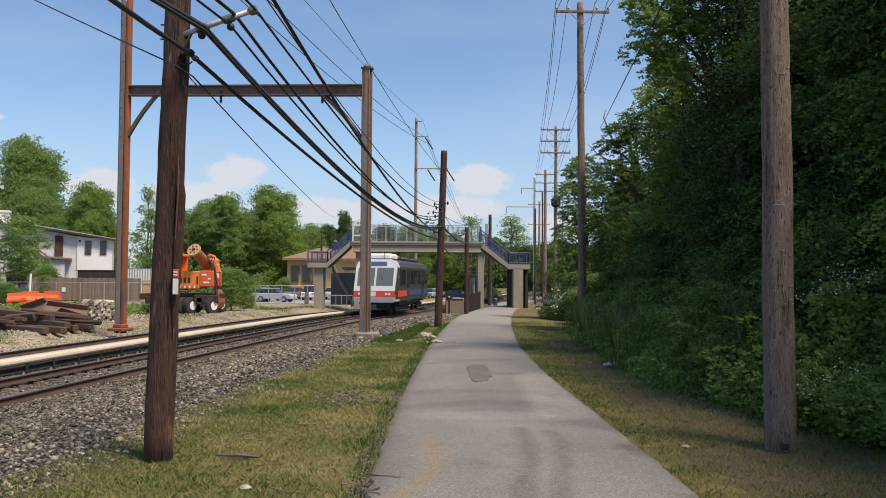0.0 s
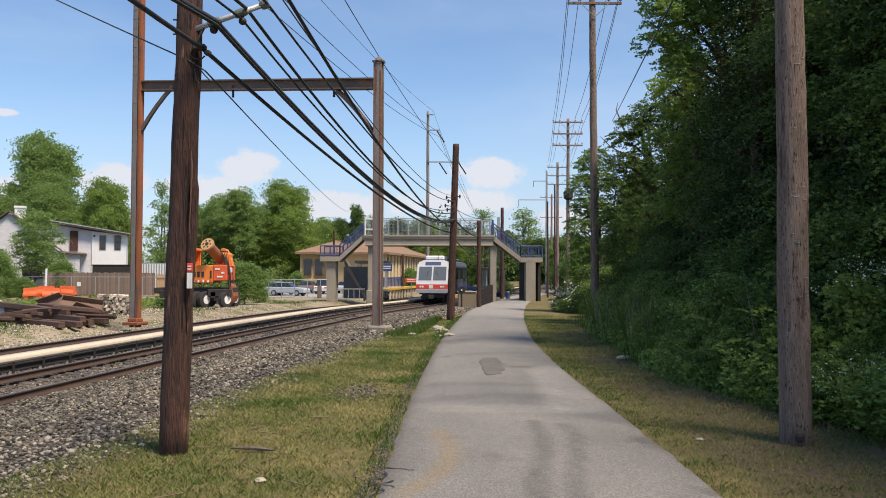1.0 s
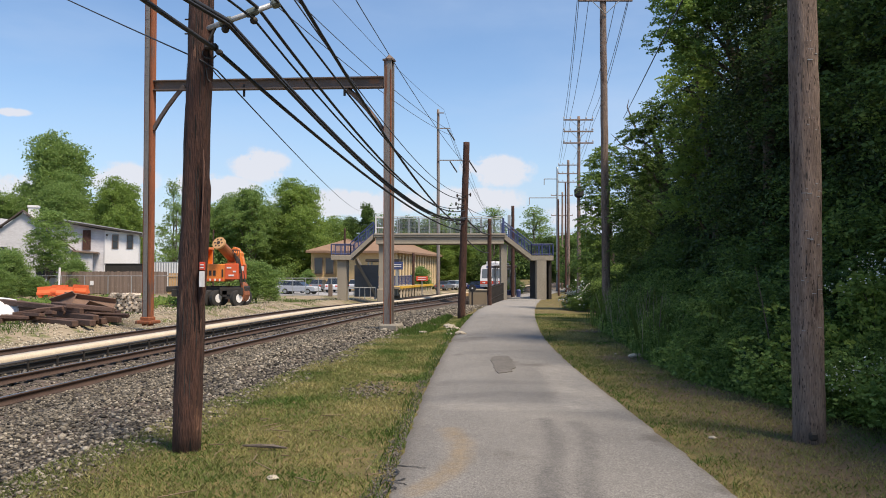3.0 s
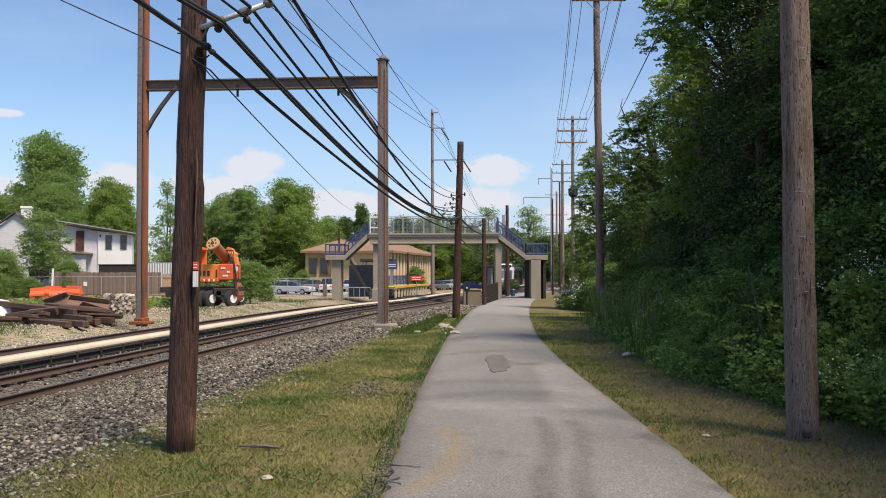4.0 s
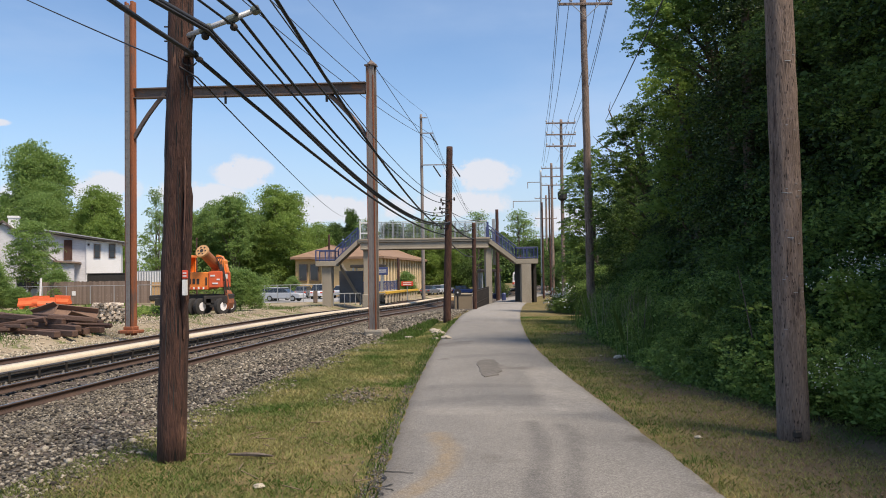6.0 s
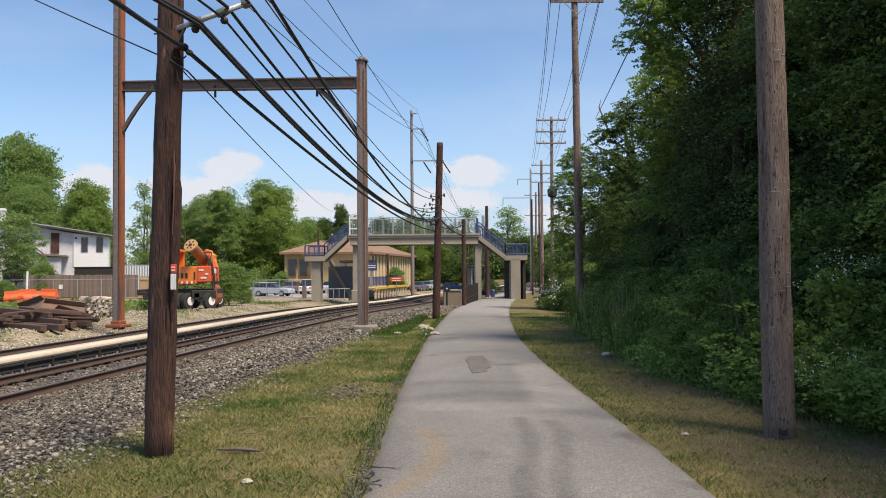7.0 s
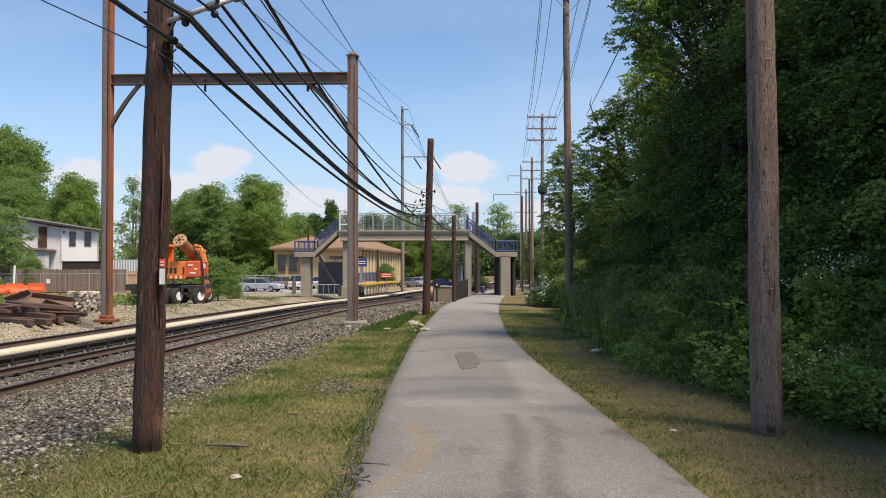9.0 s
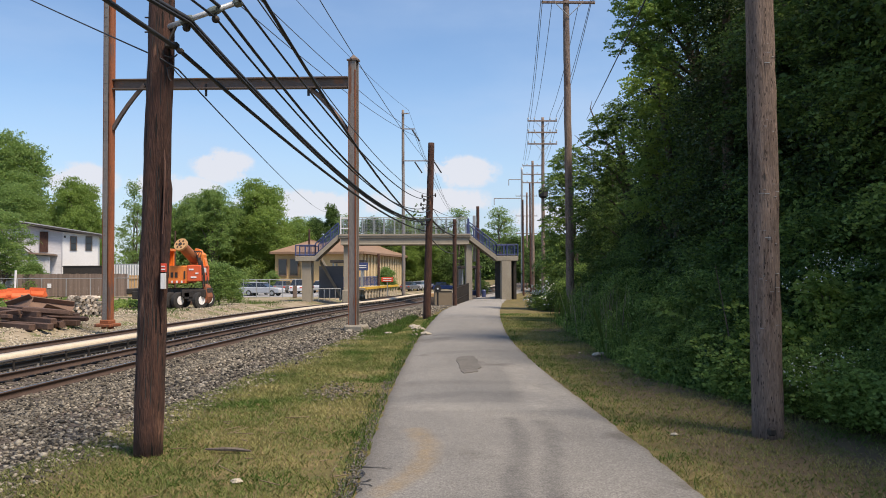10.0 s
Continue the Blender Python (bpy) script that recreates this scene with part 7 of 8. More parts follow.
# ---- lines and fittings ----
def cable(name, pts, sags, r, material, label, n=22):
    """A hanging line through the points, each span with its own sag."""
    bm = bmesh.new()
    line = []
    for i, (p, q) in enumerate(zip(pts, pts[1:])):
        p, q = Vector(p), Vector(q)
        for k in range(n + (i == len(pts) - 2)):
            t = k / n
            line.append(p.lerp(q, t) - Vector((0, 0, 4 * sags[i] * t * (1 - t))))
    tube(bm, line, r, 6)
    ob = part(name, bm, material, smooth=True)
    return tagged(ob, label, "cable", "overhead lines")


def lines():
    cable("overhead_cable", [(-7.2, -25, 7.4), (-2.65, 9.35, 5.32), (1.12, 37.8, 4.82), (3.07, 50.85, 4.6)], [1.3, 0.84, 0.2], 0.042, M_CABLE, "thick black bundled overhead cable")
    cable("overhead_cable", [(-7.0, -25, 7.3), (-2.62, 9.30, 5.26), (1.10, 37.8, 4.74)], [1.25, 0.84], 0.024, M_CABLE, "black cable lashed beside the bundle")
    cable("overhead_cable", [(-2.0, -25, 5.2), (-2.80, 9.33, 4.98), (0.85, 37.8, 4.2), (3.0, 50.85, 3.4)], [1.0, 0.42, 0.3], 0.028, M_CABLE, "black overhead cable clamped to the pole")
    cable("overhead_wire", [(-5.0, -25, 7.2), (-2.33, 9.4, 5.36), (1.05, 37.8, 5.4), (5.6, 69, 7.5)], [1.2, 0.9, 0.5], 0.015, M_CABLE, "thin black overhead wire")
    cable("overhead_wire", [(-5.2, -25, 7.4), (-2.28, 9.4, 5.50), (1.1, 37.8, 5.2)], [1.2, 0.9], 0.022, M_CABLE, "black overhead wire on the standoff arm")
    cable("overhead_wire", [(-4.0, -25, 7.4), (-2.02, 9.4, 5.56), (1.0, 37.8, 5.75), (4, 75, 7)], [1.2, 0.65, 0.5], 0.016, M_CABLE, "thin black overhead wire")
    cable("overhead_wire", [(-3.8, -25, 7.4), (-1.95, 9.4, 5.78), (0.95, 37.8, 6.0)], [1.0, 0.6], 0.010, M_WIRE, "fine grey overhead wire")
    cable("overhead_cable", [(-3.5, -25, 7.6), (-1.80, 9.4, 5.68), (0.95, 37.8, 4.45), (3.05, 50.9, 5.3)], [1.0, 0.54, 0.2], 0.026, M_CABLE, "black overhead cable to the leaning pole")
    cable("overhead_wire", [(-16.6, -40, 16.2), (0.75, 80, 16.7), (14, 200, 17)], [3.0, 3.0], 0.02, M_WIRE, "fine grey wire to the steel mast")
    cable("overhead_wire", [(-16.0, -40, 17.6), (0.1, 80, 18.9), (13, 200, 18)], [3.0, 3.0], 0.014, M_WIRE, "fine grey wire to the top of the mast")
    cable("overhead_wire", [(-17.6, -40, 15.8), (0.75, 79.8, 16.2), (14, 200, 16)], [3.2, 3.0], 0.02, M_WIRE, "fine grey wire to the steel mast")
    cable("overhead_wire", [(-9, -40, 13.6), (2.7, 79.8, 12.8), (15, 200, 13)], [2.4, 2.4], 0.016, M_WIRE, "fine grey wire to the lower mast arm")
    cable("overhead_wire", [(-19.8, 25.0, 15.0), (-2.98, 9.36, 4.84), (-2.76, 9.34, 4.70), (-8.5, 80, 8.4)], [0.15, 0.0, 0.35], 0.010, M_CABLE, "thin black wire over the track")
    for dx, z0, z1 in ((-1.14, 14.55, 14.45), (-0.62, 14.55, 14.45), (-1.1, 14.2, 13.55), (0.62, 14.55, 14.45), (1.14, 14.55, 14.45), (1.1, 14.2, 13.55)):
        cable("line_wire", [(4.6 + dx, -30, z0), (7.12 + dx, 33.86, z0), (10.55 + dx * 0.97, 59.86, z1), (14.72 + dx, 90.86, z1 + 0.8)], [1.2, 0.55, 0.5], 0.014, M_WIRE, "fine line wire between the tall poles")
    cable("line_wire", [(2.6, 5, 6.0), (11.7, 50, 12.1)], [0.05], 0.016, M_CABLE, "dark drop wire slanting past the woods")


lines()


def on_pole(ob, pole=None):
    """Hang a fitting, built at its true place, on its pole."""
    pole = pole or pole_near
    ob.parent = pole
    ob.matrix_parent_inverse = pole.matrix_basis.inverted()
    return ob


def near_pole_fittings():
    bm = bmesh.new()
    a, b = Vector((-2.92, 9.42, 5.24)), Vector((-2.06, 9.42, 5.56))
    tube(bm, [a, b], 0.035, 10)
    arm = on_pole(part("cable_arm", bm, M_CERAMIC, None, "pale standoff arm with grey insulators", True))
    for f, r, n in ((0.28, 0.055, 0.16), (0.66, 0.055, 0.16), (1.0, 0.06, 0.10)):
        p = a.lerp(b, f)
        d = (b - a).normalized() * n / 2
        part("insulator", tube(bmesh.new(), [p - d, p - d * 0.5, p + d * 0.5, p + d], [r * 0.8, r, r, r * 0.8], 12), mat("green_grey_porcelain", (0.10, 0.12, 0.10), (0.17, 0.19, 0.16), 5, 0.3, 0, 0.1), arm)
    for f, dz in ((0.28, -0.10), (0.69, -0.12)):
        p = a.lerp(b, f)
        bm = bmesh.new()
        bmesh.ops.create_icosphere(bm, subdivisions=2, radius=0.05)
        bmesh.ops.translate(bm, vec=p + Vector((0, -0.02, dz)), verts=bm.verts)
        part("clamp", bm, M_DARKMETAL, arm, smooth=True)
        part("hanger", stick(p, p + Vector((0, -0.02, dz)), 0.015, 6), M_DARKMETAL, arm)
    part("brace", stick((-2.93, 9.42, 5.0), a.lerp(b, 0.14), 0.02, 6), M_DARKMETAL, arm)
    c = on_pole(part("cable_clamp", boxes(((-2.84, 9.36, 5.0), (0.16, 0.1, 0.07)), ((-2.74, 9.36, 4.93), (0.08, 0.08, 0.06)), bevel=0.015), M_DARKMETAL, None, "black cable clamp"))
    bm = bmesh.new()
    tube(bm, [(-2.86 + 0.09 * math.cos(t), 9.36, 4.92 + 0.07 * math.sin(t)) for t in (2.8, 3.4, 4.0, 4.7, 5.3, 5.9)], 0.01, 5)
    part("loop", bm, M_CABLE, c)
    part("hook", tube(bmesh.new(), [(-2.90, 9.36, 4.72), (-2.84, 9.36, 4.74), (-2.78, 9.36, 4.66), (-2.70, 9.36, 4.58)], 0.008, 5), M_CABLE, c)
    part("hook", tube(bmesh.new(), [(-2.90, 9.36, 4.72), (-2.88, 9.36, 4.6), (-2.85, 9.36, 4.56)], 0.008, 5), M_CABLE, c)
    for z in (5.18, 5.36):
        on_pole(part("step_pin", stick((-3.07, 9.42, z), (-3.19, 9.42, z), 0.010, 6), M_DARKMETAL, None, "steel step pin"))
    # split and hollow along the side of the pole
    bm = bmesh.new()
    tube(bm, [(0.0, 0.0, -0.5), (0.03, -0.01, 0.0), (0.05, -0.02, 0.7), (0.075, -0.02, 1.25), (0.06, -0.01, 1.65)], [0.01, 0.05, 0.055, 0.045, 0.008], 9, wobble=0.5, seed=4)
    bmesh.ops.translate(bm, vec=(-2.965, 9.40, 2.0), verts=bm.verts)
    sp = on_pole(part("splint", bm, M_POLE_DARK, None, "splintered strip of wood"))
    bm = bmesh.new()
    tube(bm, [(0.03, -0.07, 0.7), (0.045, -0.075, 1.05), (0.055, -0.07, 1.5), (0.045, -0.06, 1.72)], [0.004, 0.009, 0.014, 0.004], 6, wobble=0.7, seed=5)
    bmesh.ops.translate(bm, vec=(-2.965, 9.40, 2.0), verts=bm.verts)
    part("torn_wood", bm, mat("torn_red_wood", (0.09, 0.042, 0.03), (0.24, 0.13, 0.09), 3, 0.85, 0, 0.6, 20, (6, 6, 0.6)), sp, "pale torn wood")
    tx, ty, tz = -2.985, 9.27, 2.16
    tag = on_pole(part("red_plate", boxes(((tx + 0.075, ty + 0.03, tz + 0.13), (0.062, 0.04, 0.10)), bevel=0.003), M_RED, None, "red plastic notice plate"))
    on_pole(part("white_plate", boxes(((tx + 0.072, ty + 0.03, tz - 0.03), (0.058, 0.04, 0.19)), bevel=0.003), M_WHITE, None, "blank white notice plate"))
    for k in range(2):
        part("text_bar", boxes(((tx + 0.075, ty + 0.008, tz + 0.145 - k * 0.035), (0.045, 0.004, 0.014))), M_WHITE, tag)
    # the grey pole's marks
    rnd = random.Random(2)
    for k in range(34):
        z = rnd.choice((2.68, 2.02, 3.25, 1.5, 4.2, 5.1)) + rnd.gauss(0, 0.09)
        ang = radians(rnd.uniform(-130, -50))
        r = 0.207 - 0.0045 * z
        bm = bmesh.new()
        box(bm, (0, 0, 0), (rnd.uniform(0.015, 0.08), 0.006, 0.006))
        bmesh.ops.transform(bm, matrix=Matrix.Translation((4.825 + math.cos(ang) * r, 10.1 + math.sin(ang) * r, z)) @ Matrix.Rotation(ang + math.pi / 2, 4, "Z"), verts=bm.verts)
        on_pole(part("staple", bm, M_CERAMIC), pole_right)
    on_pole(part("ground_clamp", boxes(((4.78, 9.88, 0.1), (0.1, 0.08, 0.1)), bevel=0.02), M_DARKMETAL, None, "dark metal clamp"), pole_right)
    # drying cracks down the faces of both near poles
    for pole, foot, head, r0, r1, n in ((pole_near, (-3.15, 9.5, 0.05), (-2.80, 9.5, 13.2), 0.173, 0.125, 60), (pole_right, (4.83, 10.1, 0.0), (4.80, 10.1, 12.0), 0.205, 0.15, 40)):
        foot, head = Vector(foot), Vector(head)
        for k in range(n):
            t = rnd.uniform(0.02, 0.46)
            long = rnd.uniform(0.1, 0.9) if pole is pole_near else rnd.uniform(0.05, 0.3)
            ang = radians(rnd.uniform(-165, -15))
            r = r0 + (r1 - r0) * t + 0.001
            c = foot.lerp(head, t) + Vector((math.cos(ang) * r, math.sin(ang) * r, 0))
            up = (head - foot).normalized()
            w = rnd.uniform(0.003, 0.007)
            sd = Vector((-math.sin(ang), math.cos(ang), 0))
            out = Vector((math.cos(ang), math.sin(ang), 0))
            bm = bmesh.new()
            ring = [bm.verts.new(c + up * (long * v) + sd * (w * h) + out * o) for v, h, o in ((-0.5, 0, 0), (-0.1, 1, 0), (0.5, 0.2, 0), (0.1, -1, 0), (0, 0, 0.004))]
            for i in range(4):
                bm.faces.new((ring[i], ring[(i + 1) % 4], ring[4]))
            bm.faces.new(ring[3::-1])
            on_pole(part("drying_crack", bm, M_RUBBER), pole)
    # fittings on the leaning pole
    for x, z in ((0.72, 5.9), (0.8, 5.72), (0.66, 5.5), (0.75, 5.3), (0.9, 4.8), (0.7, 4.55), (1.36, 5.95)):
        on_pole(part("insulator", tube(bmesh.new(), [(x, 37.75, z - 0.1), (x, 37.75, z), (x, 37.75, z + 0.08)], [0.03, 0.05, 0.03], 8), M_DARKMETAL, None), pole_lean)
        on_pole(part("pin", stick((x, 37.75, z), (1.08, 37.85, z - 0.05), 0.02, 5), M_DARKMETAL, None), pole_lean)


near_pole_fittings()


def trackside():
    c = empty("equipment_cabinet", pose(2.45, 54.5, -0.4), "beige trackside equipment cabinet", "cabinet")
    part("body", boxes(((0, 0, 0.62), (1.25, 0.9, 1.24)), bevel=0.03), mat("beige_cabinet", (0.20, 0.155, 0.10), (0.27, 0.215, 0.145), 1.5, 0.7, 0, 0.1), c)
    part("lid", boxes(((0, 0, 1.28), (1.35, 1.0, 0.08)), bevel=0.02), M_CONC, c)
    d = empty("timber_crib", pose(1.35, 55.5, -0.45), "short timber crib wall at the trackside", "crib")
    for k in range(4):
        part("timber", boxes(((0.2, 0, 0.15 + k * 0.28), (0.7, 0.3, 0.26)), bevel=0.02), M_NEWWOOD if k == 3 else M_TIE, d)
    s = empty("dwarf_signal", pose(2.0, 52.5, -0.4), "black round dwarf signal with a pale lens", "signal")
    part("post", stick((0, 0, 0), (0, 0, 1.2), 0.06, 8), M_DARKMETAL, s)
    part("target", tube(bmesh.new(), [(0, -0.02, 1.45), (0, -0.1, 1.45)], 0.25, 18), M_RUBBER, s)
    part("lens", tube(bmesh.new(), [(0, -0.09, 1.45), (0, -0.14, 1.45)], 0.06, 12), M_WHITE, s)
    f = empty("path_fence", pose(0, 0, 0), "dark picket fence between the path and the tracks", "fence")
    for k in range(15):
        t = k / 14
        x, y = 3.3 + 1.9 * t, 53 + 14 * t
        part("picket", boxes(((x, y, 0.35), (0.09, 0.09, 1.7))), M_DARKMETAL, f)
    for z in (0.3, 1.1):
        part("rail", stick((3.3, 53, z), (5.2, 67, z), 0.03, 5), M_DARKMETAL, f)
    g = empty("gate", pose(7.9, 92, -0.9), "pale low gate across the path beyond the bridge", "gate")
    for x in (-1.2, 0, 1.2):
        part("gate_post", boxes(((x, 0, 0.5), (0.08, 0.08, 1.1))), M_GALV, g)
    part("gate_bar", boxes(((0, 0, 0.95), (2.4, 0.06, 0.07)), ((0, 0, 0.45), (2.4, 0.06, 0.07))), M_GALV, g)
    # shelter on the near platform
    sh = empty("platform_shelter", pose(0, 0, 0), "dark roofed shelter on the near platform", "shelter")
    part("roof", boxes(((6.6, 84, 2.65), (2.2, 6.0, 0.28)), bevel=0.03), M_DARKMETAL, sh)
    for dx in (-0.9, 0.9):
        for dy in (-2.6, 0, 2.6):
            part("column", boxes(((6.6 + dx, 84 + dy, 0.95), (0.14, 0.14, 3.4))), M_GALV, sh)
    part("back_wall", boxes(((7.6, 84, 0.9), (0.1, 5.4, 2.4))), M_SIDEGREY, sh)
    part("bench", boxes(((7.2, 84, 0.1), (0.5, 3.0, 0.08)), ((7.2, 83, -0.3), (0.4, 0.1, 0.9)), ((7.2, 85, -0.3), (0.4, 0.1, 0.9))), M_BLUE, sh)
    st = empty("fallen_stick", pose(-2.2, 9.55, 0.03), "thick dark stick lying on the grass", "stick")
    part("stick", tube(bmesh.new(), [(-0.28, 0.05, 0.02), (-0.05, 0.0, 0.03), (0.12, -0.02, 0.025), (0.3, -0.08, 0.02)], [0.012, 0.024, 0.022, 0.01], 7, wobble=0.4), M_BARK, st)
    # path repairs and stones
    pt = bmesh.new()
    ring = [pt.verts.new((1.40 + 0.25 * math.copysign(abs(math.cos(a)) ** 0.6, math.cos(a)) * (1 + 0.4 * noise.noise((math.cos(a) * 2.6, math.sin(a) * 2.6, 0))) + 0.1 * math.sin(a), 18.0 + 1.6 * math.copysign(abs(math.sin(a)) ** 0.7, math.sin(a)) * (1 + 0.16 * noise.noise((math.cos(a) * 3, math.sin(a) * 3, 4))), 0.082)) for a in (2 * math.pi * k / 36 for k in range(36))]
    face = pt.faces.new(ring)
    r = bmesh.ops.extrude_face_region(pt, geom=[face])
    bmesh.ops.translate(pt, vec=(0, 0, -0.04), verts=[v for v in r["geom"] if isinstance(v, bmesh.types.BMVert)])
    bmesh.ops.recalc_face_normals(pt, faces=pt.faces)
    ob = part("asphalt_patch", pt, mat("old_patch_asphalt", (0.085, 0.078, 0.068), (0.165, 0.153, 0.134), 2.5, 0.9, 0, 0.6, 18))
    tagged(ob, "darker worn oval patch in the asphalt", "patch", kind="structure")
    rnd = random.Random(12)
    for k in range(11):
        x, y, s = 0.36 + rnd.uniform(-0.15, 0.3), 28.2 + rnd.uniform(-1.6, 3.2), rnd.uniform(0.09, 0.20)
        place_stone(x, y, s, k, "broken pale kerb stone at the path edge", "stones at the path edge")
    for k, (x, y, s) in enumerate(((4.93, 19.9, 0.14), (5.1, 20.2, 0.1), (4.6, 20.6, 0.05), (-2.2, 29.0, 0.12), (-0.7, 28.5, 0.16), (3.6, 10.2, 0.05), (-1.8, 8.2, 0.06))):
        place_stone(x, y, s, k + 30, "pale stone lying in the grass", "stones in the grass")


def place_stone(x, y, s, seed, label, group):
    bm = bmesh.new()
    bmesh.ops.create_icosphere(bm, subdivisions=2, radius=s)
    for v in bm.verts:
        v.co *= 1 + 0.5 * noise.noise(v.co * (1.2 / s) + Vector((seed * 3.1, 0, 0)))
        v.co.z *= 0.45
    ob = part("stone", bm, M_PALE_STONE)
    ob.matrix_world = pose(x, y, ground_z(x, y) + s * 0.3, 0, 0, seed * 40)
    tagged(ob, label, "stone", group)


trackside()


# ---- ballast stones, grass, brush and distance ----
def ballast_stones():
    rng = np.random.default_rng(7)
    base = []
    for k in range(6):
        bm = bmesh.new()
        bmesh.ops.create_icosphere(bm, subdivisions=1, radius=1.0)
        co = np.array([v.co[:] for v in bm.verts]) * rng.uniform(0.55, 1.2, (len(bm.verts), 1))
        co[:, 2] *= rng.uniform(0.55, 0.8)
        fa = np.array([[v.index for v in f.verts] for f in bm.faces])
        bm.free()
        base.append((co, fa))
    grey, pale = [[], [], 0], [[], [], 0]
    count = 0
    while count < 54000:
        y = 6.5 + 44 * rng.random() ** 1.9
        u = rng.uniform(0.9, 6.3) if rng.random() < 0.74 else rng.uniform(-3.6, 0.7)
        x = track_x(y) + u
        if u > 5.3 and rng.random() < (u - 5.3) * 1.1:
            continue
        co, fa = base[rng.integers(6)]
        s = rng.uniform(0.011, 0.033) * (1 + y / 55)
        if rng.random() < 0.03:
            s *= 1.6
        a, b = rng.uniform(0, 6.28), rng.uniform(-0.6, 0.6)
        ca, sa = math.cos(a), math.sin(a)
        rot = np.array([[ca, -sa, 0], [sa, ca, 0], [0, 0, 1]]) @ np.array([[1, 0, 0], [0, math.cos(b), -math.sin(b)], [0, math.sin(b), math.cos(b)]])
        heap = pale if rng.random() < (0.16 if 3.6 < u < 6.0 else 0.02) else grey
        heap[0].append(co @ rot.T * s + np.array([x, y, ground_z(x, y) + s * 0.35]))
        heap[1].append(fa + heap[2])
        heap[2] += len(co)
        count += 1
    for heap, name, m, label in ((grey, "ballast_stones", M_STONE, "loose crushed grey ballast stones beside the track"), (pale, "pale_ballast", M_PALE_STONE, "pale stones spread through the ballast shoulder")):
        ob = mesh_from(name, np.concatenate(heap[0]), np.concatenate(heap[1]), m)
        tagged(ob, label, "ballast", kind="stuff")


ballast_stones()


def blades(rng, x, y, z, h, lean, wide):
    n = len(x)
    a = rng.uniform(0, 2 * np.pi, n)
    t = rng.uniform(0, 2 * np.pi, n)
    w = wide[:, None] * np.stack([np.cos(a), np.sin(a), np.zeros(n)], 1) * 0.5
    p = np.stack([x, y, z], 1)
    tip = p + np.stack([np.cos(t) * lean * h, np.sin(t) * lean * h, h], 1)
    mid = p + np.stack([np.cos(t) * lean * h * 0.3, np.sin(t) * lean * h * 0.3, h * 0.6], 1)
    co = np.stack([p - w, p + w, mid + w * 0.7, tip, mid - w * 0.7], 1).reshape(-1, 3)
    return co, np.arange(5 * n).reshape(-1, 5)


